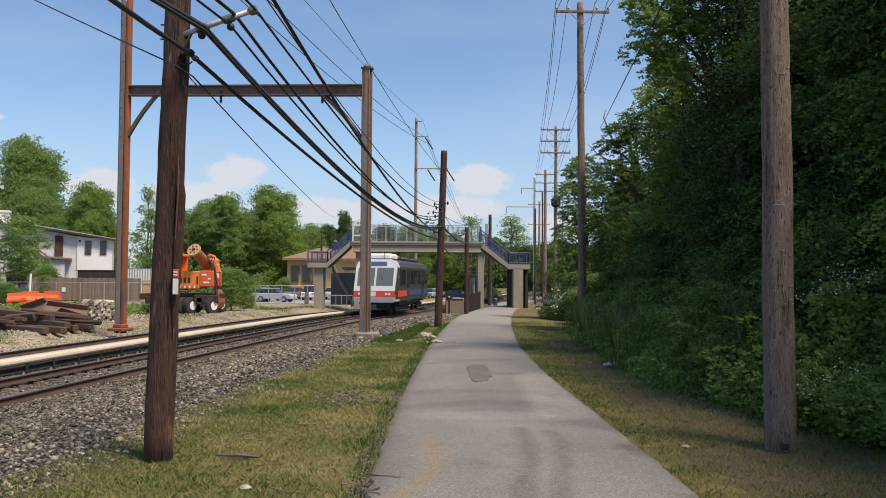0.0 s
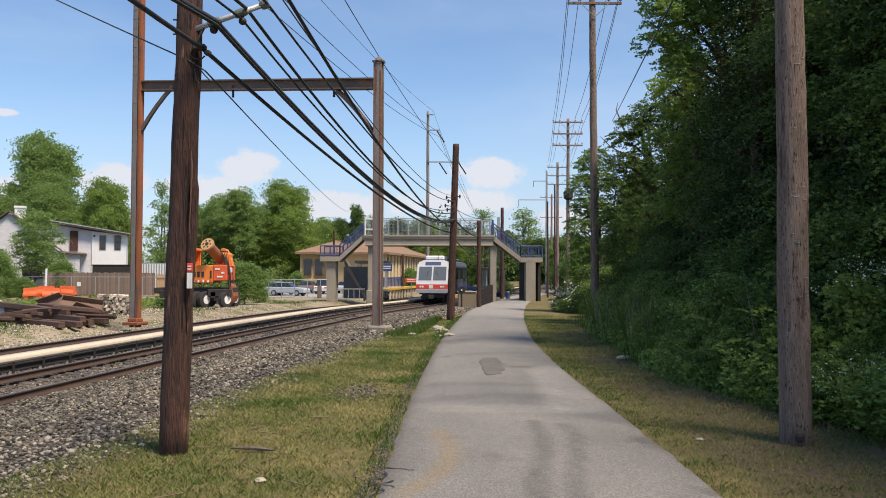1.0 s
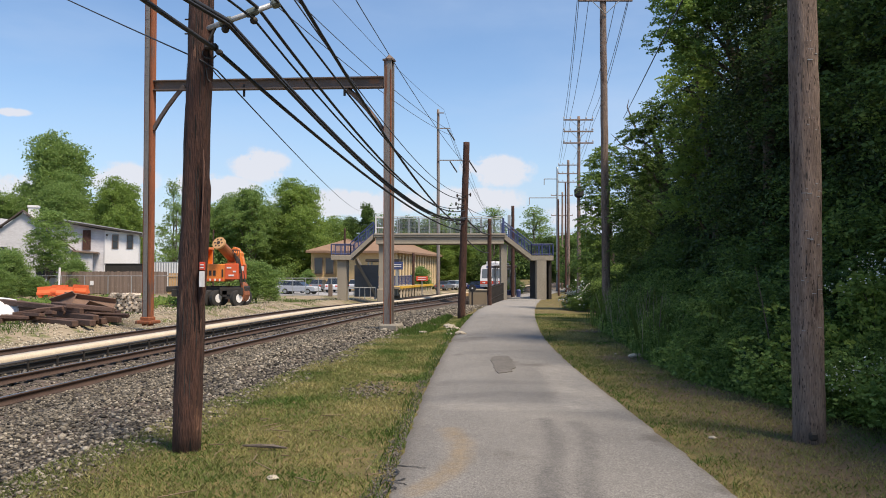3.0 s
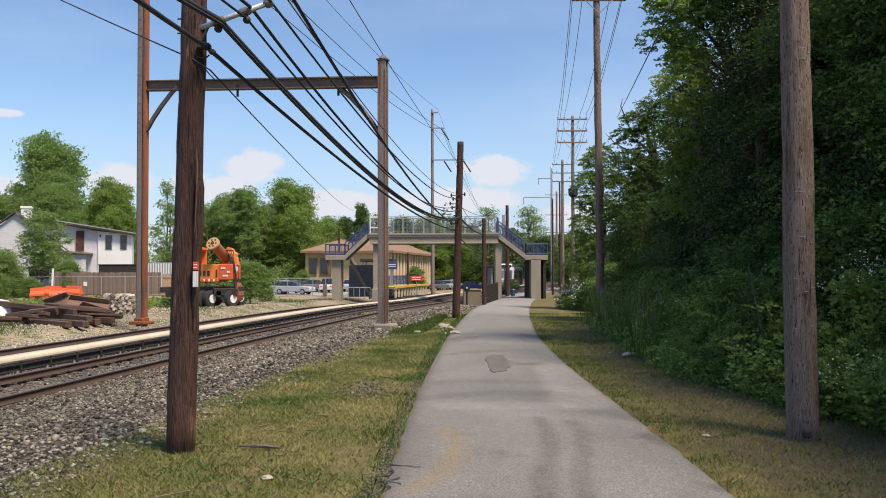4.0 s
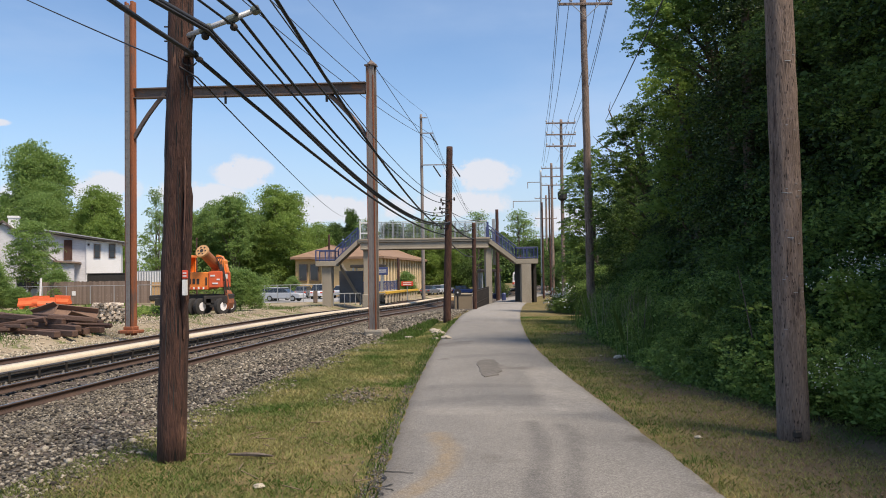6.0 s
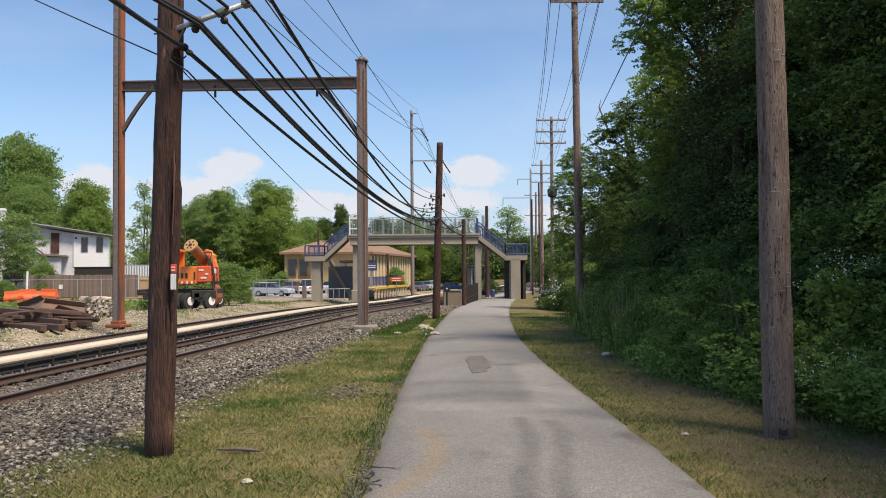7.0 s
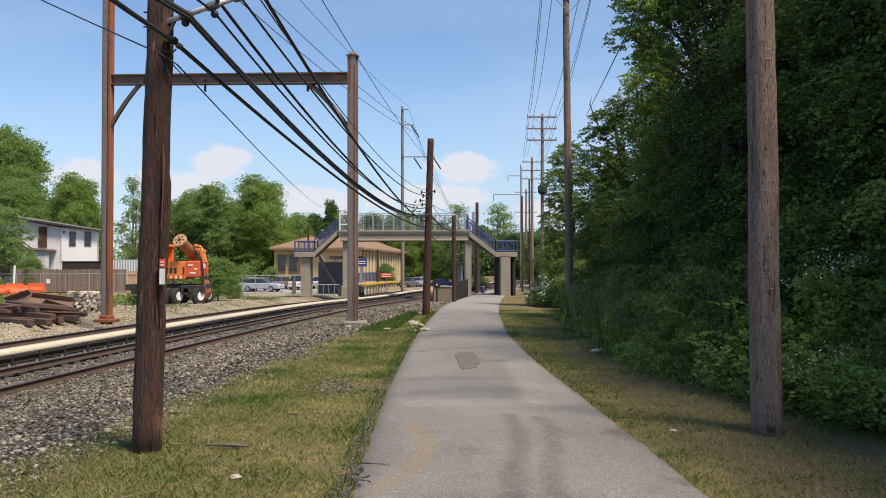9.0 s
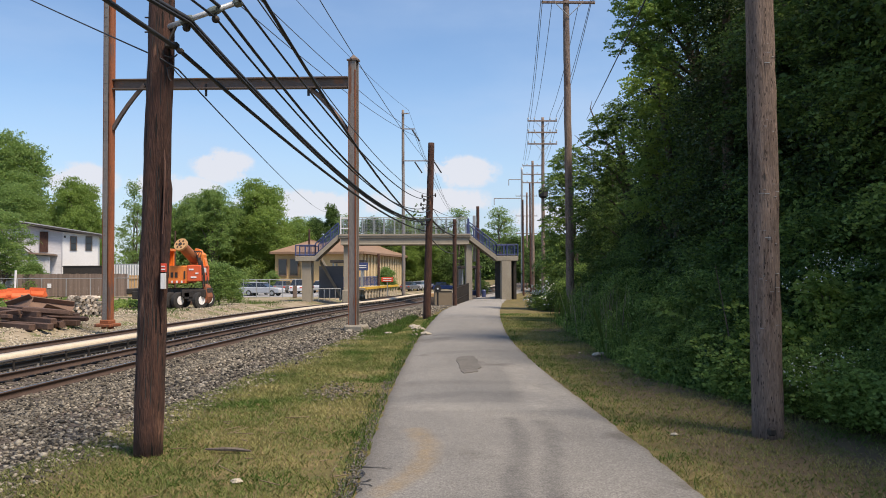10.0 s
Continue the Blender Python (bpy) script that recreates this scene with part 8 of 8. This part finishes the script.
def grass():
    rng = np.random.default_rng(9)
    xs, ys, zs, hs = [], [], [], []
    tx, ty, tz, th = [], [], [], []
    rnd = random.Random(9)
    tries = 0
    while len(xs) < 150000 and tries < 480000:
        tries += 1
        y = 5.5 + 34 * rnd.random() ** 1.9
        left = rnd.random() < 0.62
        a, b = along(TRAIL_L, y), along(TRAIL_R, y)
        if left:
            lo = track_x(y) + 5.3
            x = rnd.uniform(lo, a + 0.06)
        else:
            x = rnd.uniform(b - 0.05, b + 3.4)
        patchy = noise.noise((x * 0.55, y * 0.4, 3)) + 0.5 * noise.noise((x * 1.7, y * 1.3, 8))
        if not left and rnd.random() < 0.25:
            continue
        if patchy < -0.32 and rnd.random() < 0.75:
            continue
        e = min(abs(x - a), abs(x - b))
        h = rnd.uniform(0.018, 0.05) * (1 + 0.6 * max(0, patchy)) * (1.0 + y / 50)
        tall = (e < 0.22 and rnd.random() < (0.22 if left else 0.06)) or (y > 26 and left and x < a - 0.9 and rnd.random() < 0.45 * smooth(y, 26, 30))
        if tall:
            tx.append(x), ty.append(y), tz.append(ground_z(x, y)), th.append(h * rnd.uniform(1.3, 2.6))
        else:
            xs.append(x), ys.append(y), zs.append(ground_z(x, y)), hs.append(h)
    for name, X, Y, Z, H, m, lean, label in (("mown_grass", xs, ys, zs, hs, M_GRASS, 0.9, "short mown grass, yellowed in patches"), ("long_grass", tx, ty, tz, th, M_GRASS_TALL, 0.5, "longer green grass along the edges")):
        X, Y, Z, H = (np.array(v) for v in (X, Y, Z, H))
        co, fa = blades(rng, X, Y, Z - 0.01, H, lean, 0.005 + 0.0008 * Y)
        ob = mesh_from(name, co, fa, m)
        tagged(ob, label, "grass", kind="stuff")
    # tufts: green ones along the ballast and the path, dry ones on the worn middle of the verge
    for name, count, m, label in (("green_tufts", 420, M_GRASS_TALL, "ragged green grass tufts on the verge"), ("dry_tufts", 260, M_STRAW, "dry straw-coloured grass patches on the verge")):
        px, py = [], []
        for k in range(count):
            y = 6.3 + 24 * rnd.random() ** 1.6
            a, b, lo = along(TRAIL_L, y), along(TRAIL_R, y), track_x(y) + 5.9
            if rnd.random() < 0.72:
                f = rnd.betavariate(1.1, 2.2) if m is M_GRASS_TALL else rnd.betavariate(2.5, 2.0)
                x = lo + (a - 0.1 - lo) * f
            else:
                x = b + 0.1 + 2.2 * rnd.betavariate(1.0, 2.0 if m is M_GRASS_TALL else 1.2)
            n = rnd.randint(18, 60)
            wide = rnd.uniform(0.05, 0.2)
            px.append(x + wide * rng.normal(0, 1, n) * 1.5)
            py.append(y + wide * rng.normal(0, 1, n))
        px, py = np.concatenate(px), np.concatenate(py)
        ok = np.array([p < along(TRAIL_L, q) - 0.02 or p > along(TRAIL_R, q) + 0.02 for p, q in zip(px, py)])
        px, py = px[ok], py[ok]
        pz = np.array([ground_z(p, q) for p, q in zip(px, py)])
        co, fa = blades(rng, px, py, pz - 0.01, rng.uniform(0.02, 0.062, len(px)), 0.9, 0.003 + 0.0005 * py)
        ob = mesh_from(name, co, fa, m)
        tagged(ob, label, "grass", kind="stuff")
    # reeds at the edge of the brush
    n = 1500
    y = rng.uniform(18, 34, n)
    x = np.interp(y, [15, 20, 27, 40, 50], [5.6, 5.6, 6.2, 7.5, 8.6]) + rng.normal(0.3, 0.4, n)
    z = np.array([ground_z(p, q) for p, q in zip(x, y)])
    co, fa = blades(rng, x, y, z, rng.uniform(0.4, 1.7, n), 0.25, np.full(n, 0.03))
    ob = mesh_from("reeds", co, fa, M_GRASS_TALL)
    tagged(ob, "tall reedy weeds at the edge of the brush", "weeds", kind="stuff")
    bm = bmesh.new()
    for k in range(90):
        py = 19.5 + 12 * rnd.random()
        px = float(np.interp(py, [15, 20, 27, 40], [5.5, 5.5, 6.1, 7.4])) + rnd.gauss(0.15, 0.28)
        pz, hh = ground_z(px, py), rnd.uniform(0.8, 1.9)
        lx, ly = rnd.gauss(0, 0.12) * hh, rnd.gauss(0, 0.1) * hh
        tube(bm, [(px, py, pz), (px + lx * 0.4, py + ly * 0.4, pz + hh * 0.55), (px + lx, py + ly, pz + hh)], [0.011, 0.009, 0.003], 4)
    ob = part("reed_stalks", bm, mat("dry_reed", (0.16, 0.155, 0.085), (0.33, 0.31, 0.19), 4, 0.8, 0, 0.1))
    tagged(ob, "pale dry reed stalks at the edge of the brush", "reeds", kind="stuff")
    # long grass that leans out of the brush
    n = 1500
    cen = np.array([(6.9, 18.0), (7.3, 17.0), (6.4, 15.8), (8.2, 15.5), (6.9, 14.0)])
    q = cen[rng.integers(0, len(cen), n)] + rng.normal(0, 0.38, (n, 2))
    z = rng.uniform(0.3, 1.3, n)
    co, fa = blades(rng, q[:, 0], q[:, 1], z, rng.uniform(0.4, 1.0, n), 0.45, np.full(n, 0.016))
    ob = mesh_from("brush_grass", co, fa, M_GRASS_TALL)
    tagged(ob, "long green grass standing among the brush", "grass", kind="stuff")
    # low trailing plants on the edge of the brush
    n = 60000
    y = 7 + 26 * rng.random(n) ** 1.4
    edge = np.interp(y, [7, 10.7, 12.2, 13.9, 16, 19.6, 27.4, 40], [6.6, 6.2, 5.6, 5.3, 4.8, 5.1, 5.7, 7.0])
    d = rng.gamma(2.0, 0.45, n)
    x = edge + d
    z = rng.uniform(0, 1, n) ** 1.6 * np.minimum(1.5, 0.12 + d * 0.9)
    co, fa = leaf_quads(rng, np.stack([x, y, z], 1), 0.06 + 0.0015 * y)
    ob = mesh_from("ground_creepers", co, fa, M_LEAF_S)
    tagged(ob, "low leafy creepers spilling from the brush onto the verge", "creepers", kind="stuff")
    # broad-leaved weeds at the foot of the brush
    k = 420
    yy = rng.uniform(8.6, 13.5, k)
    base = np.stack([np.interp(yy, [7, 10.7, 12.2, 13.9], [6.2, 5.75, 5.4, 5.2]) + rng.uniform(0, 1.1, k), yy, rng.uniform(0.1, 0.75, k)], 1)
    ang = rng.uniform(2.0, 5.2, k)
    pos = fronds(rng, base, np.stack([np.cos(ang), np.sin(ang), np.zeros(k)], 1), rng.uniform(0.25, 0.6, k), rng.uniform(0.5, 1.3, k), rng.uniform(0.3, 0.9, k), 16, 0.2)
    co, fa = leaf_quads(rng, pos, 0.075, 0.7)
    ob = mesh_from("leafy_weeds", co, fa, M_LEAF_W)
    tagged(ob, "fresh broad-leaved weeds at the foot of the brush", "weeds", kind="stuff")
    # white blossom
    n = 620
    cen = np.array([(5.95, 11.0, 0.78), (5.7, 10.9, 0.68), (6.2, 10.6, 0.95), (6.85, 12.3, 2.15), (7.15, 12.6, 2.4), (6.65, 12.8, 1.95), (7.4, 12.4, 2.3), (7.3, 44.5, 0.8), (8.0, 45.9, 0.9), (8.5, 46.7, 0.95), (7.7, 43.0, 0.75)])
    pos = cen[rng.integers(0, len(cen), n)] + rng.normal(0, 1, (n, 3)) * np.array([0.17, 0.17, 0.09])
    far = pos[:, 1] > 30
    pos[far] += rng.normal(0, 0.3, (far.sum(), 3))
    co, fa = leaf_quads(rng, pos, 0.038 + 0.11 * far)
    ob = mesh_from("blossom", co, fa, M_FLOWER)
    tagged(ob, "small white blossom scattered over the brush", "flowers", kind="stuff")
    # dry twigs and straw on the verge
    bm = bmesh.new()
    for k in range(26):
        px, py = rnd.uniform(-2.8, -0.8), rnd.uniform(6.6, 12)
        a = rnd.uniform(0, 6.28)
        l = rnd.uniform(0.1, 0.4)
        z = ground_z(px, py) + 0.05
        tube(bm, [(px, py, z), (px + math.cos(a) * l, py + math.sin(a) * l, z + rnd.uniform(-0.02, 0.03))], 0.006, 4)
    ob = part("dry_twigs", bm, mat("dry_twig", (0.13, 0.095, 0.06), (0.25, 0.19, 0.12), 6, 0.9, 0, 0.2))
    tagged(ob, "dry twigs and sticks lying on the mown grass", "twigs", kind="stuff")
    # bare stems leaning out of the brush, and a dead branch in the woods
    for k, (x, y, hx, h) in enumerate(((5.9, 13.6, -0.35, 2.3), (5.3, 19.0, 0.1, 1.6), (5.6, 20.5, -0.2, 1.4), (5.7, 22.0, 0.15, 1.7), (5.4, 18.2, 0.3, 1.2))):
        s = empty("bare_stem", pose(x, y, 0), "thin bare grey stem standing out of the brush", "stem", "bare stems")
        part("stem", tube(bmesh.new(), [(0, 0, 0), (hx * 0.4, 0, h * 0.5), (hx, 0, h)], [0.018, 0.013, 0.005], 5), M_BARK, s)
    db = empty("dead_branch", pose(9.6, 37.6, 0.3), "bare grey dead branches above the woods", "branch")
    for q in (((0.5, 0, 6.0), (0.2, 0, 8.2), (-0.4, 0, 9.2)), ((0.3, 0, 7.4), (-0.9, 0, 8.1), (-1.4, 0, 8.6)), ((0.1, 0, 8.4), (0.4, 0, 9.3), (0.3, 0, 9.9)), ((-0.2, 0, 8.9), (-0.6, 0, 9.9), (-0.5, 0, 10.3)), ((0.35, 0, 7.0), (-0.6, 0, 7.2), (-1.6, 0, 7.7))):
        part("limb", tube(bmesh.new(), q, [0.05, 0.028, 0.008], 6), M_BARK, db)


grass()


def boughs():
    rng = np.random.default_rng(41)
    # shoots of the brush
    for name, k, leaf, m, lo, hi, label in (("brush_shoots", 1300, 0.075, M_LEAF_S, 0.2, 1.5, "arching leafy shoots over the brush"), ("bright_shoots", 60, 0.10, M_LEAF_Y, 0.9, 1.7, "bright young shoots standing out of the brush")):
        y = 8 + 22 * rng.random(k) ** 1.3 if m is M_LEAF_S else rng.normal(12.6, 1.4, k)
        edge = np.interp(y, [7, 10.7, 12.2, 13.9, 16, 19.6, 27.4, 40], [6.8, 6.3, 5.7, 5.4, 4.95, 5.2, 5.8, 7.0])
        d = rng.uniform(0.1, 2.6, k)
        z = np.minimum(lo + d * 0.75 * rng.uniform(0.4, 1.1, k), hi + 0.5)
        base = np.stack([edge + d, y, z], 1)
        ang = rng.uniform(2.2, 5.2, k)
        way = np.stack([np.cos(ang), np.sin(ang), np.zeros(k)], 1)
        pos = fronds(rng, base, way, rng.uniform(0.35, 0.85, k), rng.uniform(0.3, 1.1, k), rng.uniform(0.4, 1.0, k), 22, 0.14)
        co, fa = leaf_quads(rng, pos, leaf, 0.6)
        ob = mesh_from(name, co, fa, m)
        tagged(ob, label, "shoots", kind="stuff")
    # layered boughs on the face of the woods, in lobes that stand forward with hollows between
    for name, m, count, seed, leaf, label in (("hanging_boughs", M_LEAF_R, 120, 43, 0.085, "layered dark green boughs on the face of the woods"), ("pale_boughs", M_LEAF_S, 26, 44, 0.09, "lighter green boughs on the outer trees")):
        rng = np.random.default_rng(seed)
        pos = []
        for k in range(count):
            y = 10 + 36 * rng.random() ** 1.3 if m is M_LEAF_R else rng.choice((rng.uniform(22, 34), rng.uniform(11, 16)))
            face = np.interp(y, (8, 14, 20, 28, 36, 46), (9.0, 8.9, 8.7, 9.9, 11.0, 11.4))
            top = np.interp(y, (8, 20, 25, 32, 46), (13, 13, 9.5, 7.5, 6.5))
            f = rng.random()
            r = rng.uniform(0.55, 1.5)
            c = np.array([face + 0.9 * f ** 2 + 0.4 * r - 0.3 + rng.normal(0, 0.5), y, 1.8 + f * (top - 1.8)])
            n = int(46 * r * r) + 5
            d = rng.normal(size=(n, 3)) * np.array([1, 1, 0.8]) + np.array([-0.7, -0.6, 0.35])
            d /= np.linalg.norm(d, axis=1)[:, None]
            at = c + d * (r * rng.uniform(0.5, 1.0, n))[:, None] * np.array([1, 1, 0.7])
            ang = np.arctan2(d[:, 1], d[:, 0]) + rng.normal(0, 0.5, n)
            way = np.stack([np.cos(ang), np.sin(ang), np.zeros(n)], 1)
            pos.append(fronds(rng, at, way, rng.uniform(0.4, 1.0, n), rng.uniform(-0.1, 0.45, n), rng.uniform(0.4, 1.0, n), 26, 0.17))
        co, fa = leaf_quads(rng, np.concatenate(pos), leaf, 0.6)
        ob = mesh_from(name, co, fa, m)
        tagged(ob, label, "boughs", kind="stuff")


boughs()


def far_woods():
    rng = np.random.default_rng(17)
    n = 70000
    x = rng.uniform(-190, 130, n)
    y = rng.uniform(148, 176, n) + np.abs(x) * 0.12
    top = 8.5 + 2.6 * np.sin(x * 0.13) + 1.6 * np.sin(x * 0.41 + 1) + 1.2 * np.sin(x * 0.9) + 4.0 * np.exp(-((x - 0) / 9) ** 2)
    z = rng.uniform(-0.5, 1, n) * top
    z = np.maximum(z, 0.0)
    lane = np.abs(x - np.array([track_x(v) for v in y]) + 2) > 6
    pts = np.stack([x, y, z], 1)[lane]
    # Right part stands in shade, put in as a darker leaf colour.
    for keep, m, label in ((pts[:, 0] < -14, M_LEAF_L, "far belt of fresh green woods closing the view"), (pts[:, 0] >= -14, M_LEAF_R, "far belt of woods beyond the station, shade put into darker leaves")):
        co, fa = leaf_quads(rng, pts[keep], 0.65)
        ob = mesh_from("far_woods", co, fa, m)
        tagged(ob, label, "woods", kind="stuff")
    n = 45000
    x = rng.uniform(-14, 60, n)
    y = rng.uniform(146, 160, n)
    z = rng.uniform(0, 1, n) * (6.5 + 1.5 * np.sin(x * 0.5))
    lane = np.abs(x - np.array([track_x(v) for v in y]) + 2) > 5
    # Thicket's shade is put into the dark leaf material as well.
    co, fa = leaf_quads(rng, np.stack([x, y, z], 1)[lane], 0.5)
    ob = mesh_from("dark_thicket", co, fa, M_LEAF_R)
    tagged(ob, "thicket beyond the footbridge, its shade put into dark green leaves", "thicket", kind="stuff")
    n = 80000
    x = rng.uniform(0, 75, n)
    y = rng.uniform(262, 282, n)
    z = rng.uniform(-0.08, 1, n) * (13.5 + 2.0 * np.sin(x * 0.3) + 1.2 * np.sin(x * 0.8))
    co, fa = leaf_quads(rng, np.stack([x, y, z], 1), 1.1)
    ob = mesh_from("distant_woods", co, fa, M_LEAF_R)
    tagged(ob, "distant dark woods where the railway bends away", "woods", kind="stuff")
    n = 30000
    x = rng.uniform(-75, -21, n)
    y = rng.uniform(103, 126, n)
    top = 3.6 + 1.5 * np.sin(x * 0.35) + 1.0 * np.sin(x * 1.1)
    z = rng.uniform(0, 1, len(x)) * top
    co, fa = leaf_quads(rng, np.stack([x, y, z], 1), 0.3)
    ob = mesh_from("undergrowth", co, fa, M_LEAF_L)
    tagged(ob, "undergrowth beneath the trees behind the yard", "undergrowth", kind="stuff")


far_woods()


def yard_litter():
    rng = np.random.default_rng(27)
    tet = np.array([(1, 0, -0.3), (-0.5, 0.9, -0.3), (-0.6, -0.8, -0.3), (0.1, 0.1, 0.7), (0.6, 0.5, 0.25)])
    tf = np.array([(0, 1, 4), (1, 2, 3), (2, 0, 3), (0, 4, 3), (4, 1, 3), (0, 2, 1)])
    vs, fs = [], []
    n = 9000
    for k in range(n):
        y = 20 + 36 * rng.random() ** 1.4
        u = -6.0 - 11 * rng.random() ** 1.6
        x = track_x(y) + u
        a = rng.uniform(0, 6.28)
        s = rng.uniform(0.025, 0.085)
        r = np.array([[math.cos(a), -math.sin(a), 0], [math.sin(a), math.cos(a), 0], [0, 0, 0.8]])
        vs.append(tet * rng.uniform(0.7, 1.2, (5, 1)) @ r.T * s + np.array([x, y, ground_z(x, y) + s * 0.25]))
        fs.append(tf + 5 * k)
    ob = mesh_from("yard_gravel", np.concatenate(vs), np.concatenate(fs), mat("pale_yard_gravel", (0.24, 0.205, 0.15), (0.44, 0.385, 0.29), 3, 0.9, 0, 0.3, island=0.4))
    tagged(ob, "pale loose gravel along the far side of the track", "gravel", kind="stuff")
    n = 30000
    y = 22 + 50 * rng.random(n) ** 1.3
    x = np.array([track_x(v) for v in y]) - 8.4 - 16 * rng.random(n)
    keep = (np.sin(x * 1.3 + 1) * np.cos(y * 0.55) + 0.5 * np.sin(x * 0.4 + y * 0.3) + rng.normal(0, 0.25, n)) > 0.35
    x, y = x[keep], y[keep]
    z = np.array([ground_z(a, b) for a, b in zip(x, y)])
    co, fa = blades(rng, x, y, z, rng.uniform(0.05, 0.2, len(x)), 0.6, np.full(len(x), 0.028))
    ob = mesh_from("yard_weeds", co, fa, M_GRASS_TALL)
    tagged(ob, "patches of thin green weeds in the gravel yard", "weeds", kind="stuff")


yard_litter()


def crumbs():
    """Broken asphalt and grit along the path's edges, and a spill of gravel in the grass."""
    rng = np.random.default_rng(51)
    tet = np.array([(1, 0, -0.3), (-0.5, 0.9, -0.3), (-0.6, -0.8, -0.3), (0.1, 0.1, 0.7), (0.6, 0.5, 0.25)])
    tf = np.array([(0, 1, 4), (1, 2, 3), (2, 0, 3), (0, 4, 3), (4, 1, 3), (0, 2, 1)])

    def scatter(name, places, lo, hi, material, label, category):
        vs, fs = [], []
        for k, (x, y) in enumerate(places):
            a, s = rng.uniform(0, 6.28), rng.uniform(lo, hi)
            r = np.array([[math.cos(a), -math.sin(a), 0], [math.sin(a), math.cos(a), 0], [0, 0, 0.7]])
            vs.append(tet * rng.uniform(0.6, 1.3, (5, 1)) @ r.T * s + np.array([x, y, ground_z(x, y) + 0.012 + s * 0.2]))
            fs.append(tf + 5 * k)
        ob = mesh_from(name, np.concatenate(vs), np.concatenate(fs), material)
        tagged(ob, label, category, kind="stuff")
    ys = 6.5 + 22 * rng.random(2600) ** 1.8
    scatter("edge_crumbs", [(soft_along(TRAIL_L, y) - abs(rng.normal(0, 0.10)) + 0.03, y) for y in ys], 0.008, 0.028, mat("crumbled_asphalt", (0.06, 0.055, 0.048), (0.16, 0.145, 0.12), 3, 0.9, 0, 0.3, island=0.4), "crumbled asphalt grit along the broken path edge", "grit")
    scatter("gravel_spill", [(-1.35 + rng.normal(0, 0.28), 14.3 + rng.normal(0, 0.5)) for k in range(420)], 0.015, 0.045, M_STONE, "small spill of grey gravel in the grass", "gravel")
    ys = 6.5 + 20 * rng.random(3200) ** 1.4
    scatter("verge_litter", [(soft_along(TRAIL_R, y) + 0.15 + 2.6 * rng.beta(1.6, 1.2), y) for y in ys], 0.006, 0.019, mat("dry_leaf_litter", (0.10, 0.06, 0.035), (0.30, 0.21, 0.13), 5, 0.9, 0, 0.2, island=0.6), "dry leaf litter on the shaded verge", "leaf litter")


crumbs()


# ---- what moves ----
def motions():
    rows = []
    for k in range(0, 21):
        t = k * 0.5
        y = 50.6 + 15.8 * t
        p = track_at(y, 0, 0.20)
        rows.append((t, pose(p.x + 0.1, p.y, p.z, 0, 0, 1.4 - math.degrees(math.atan(track_slope(y + 9))))))
    walk(railcar_thing, rows)


motions()
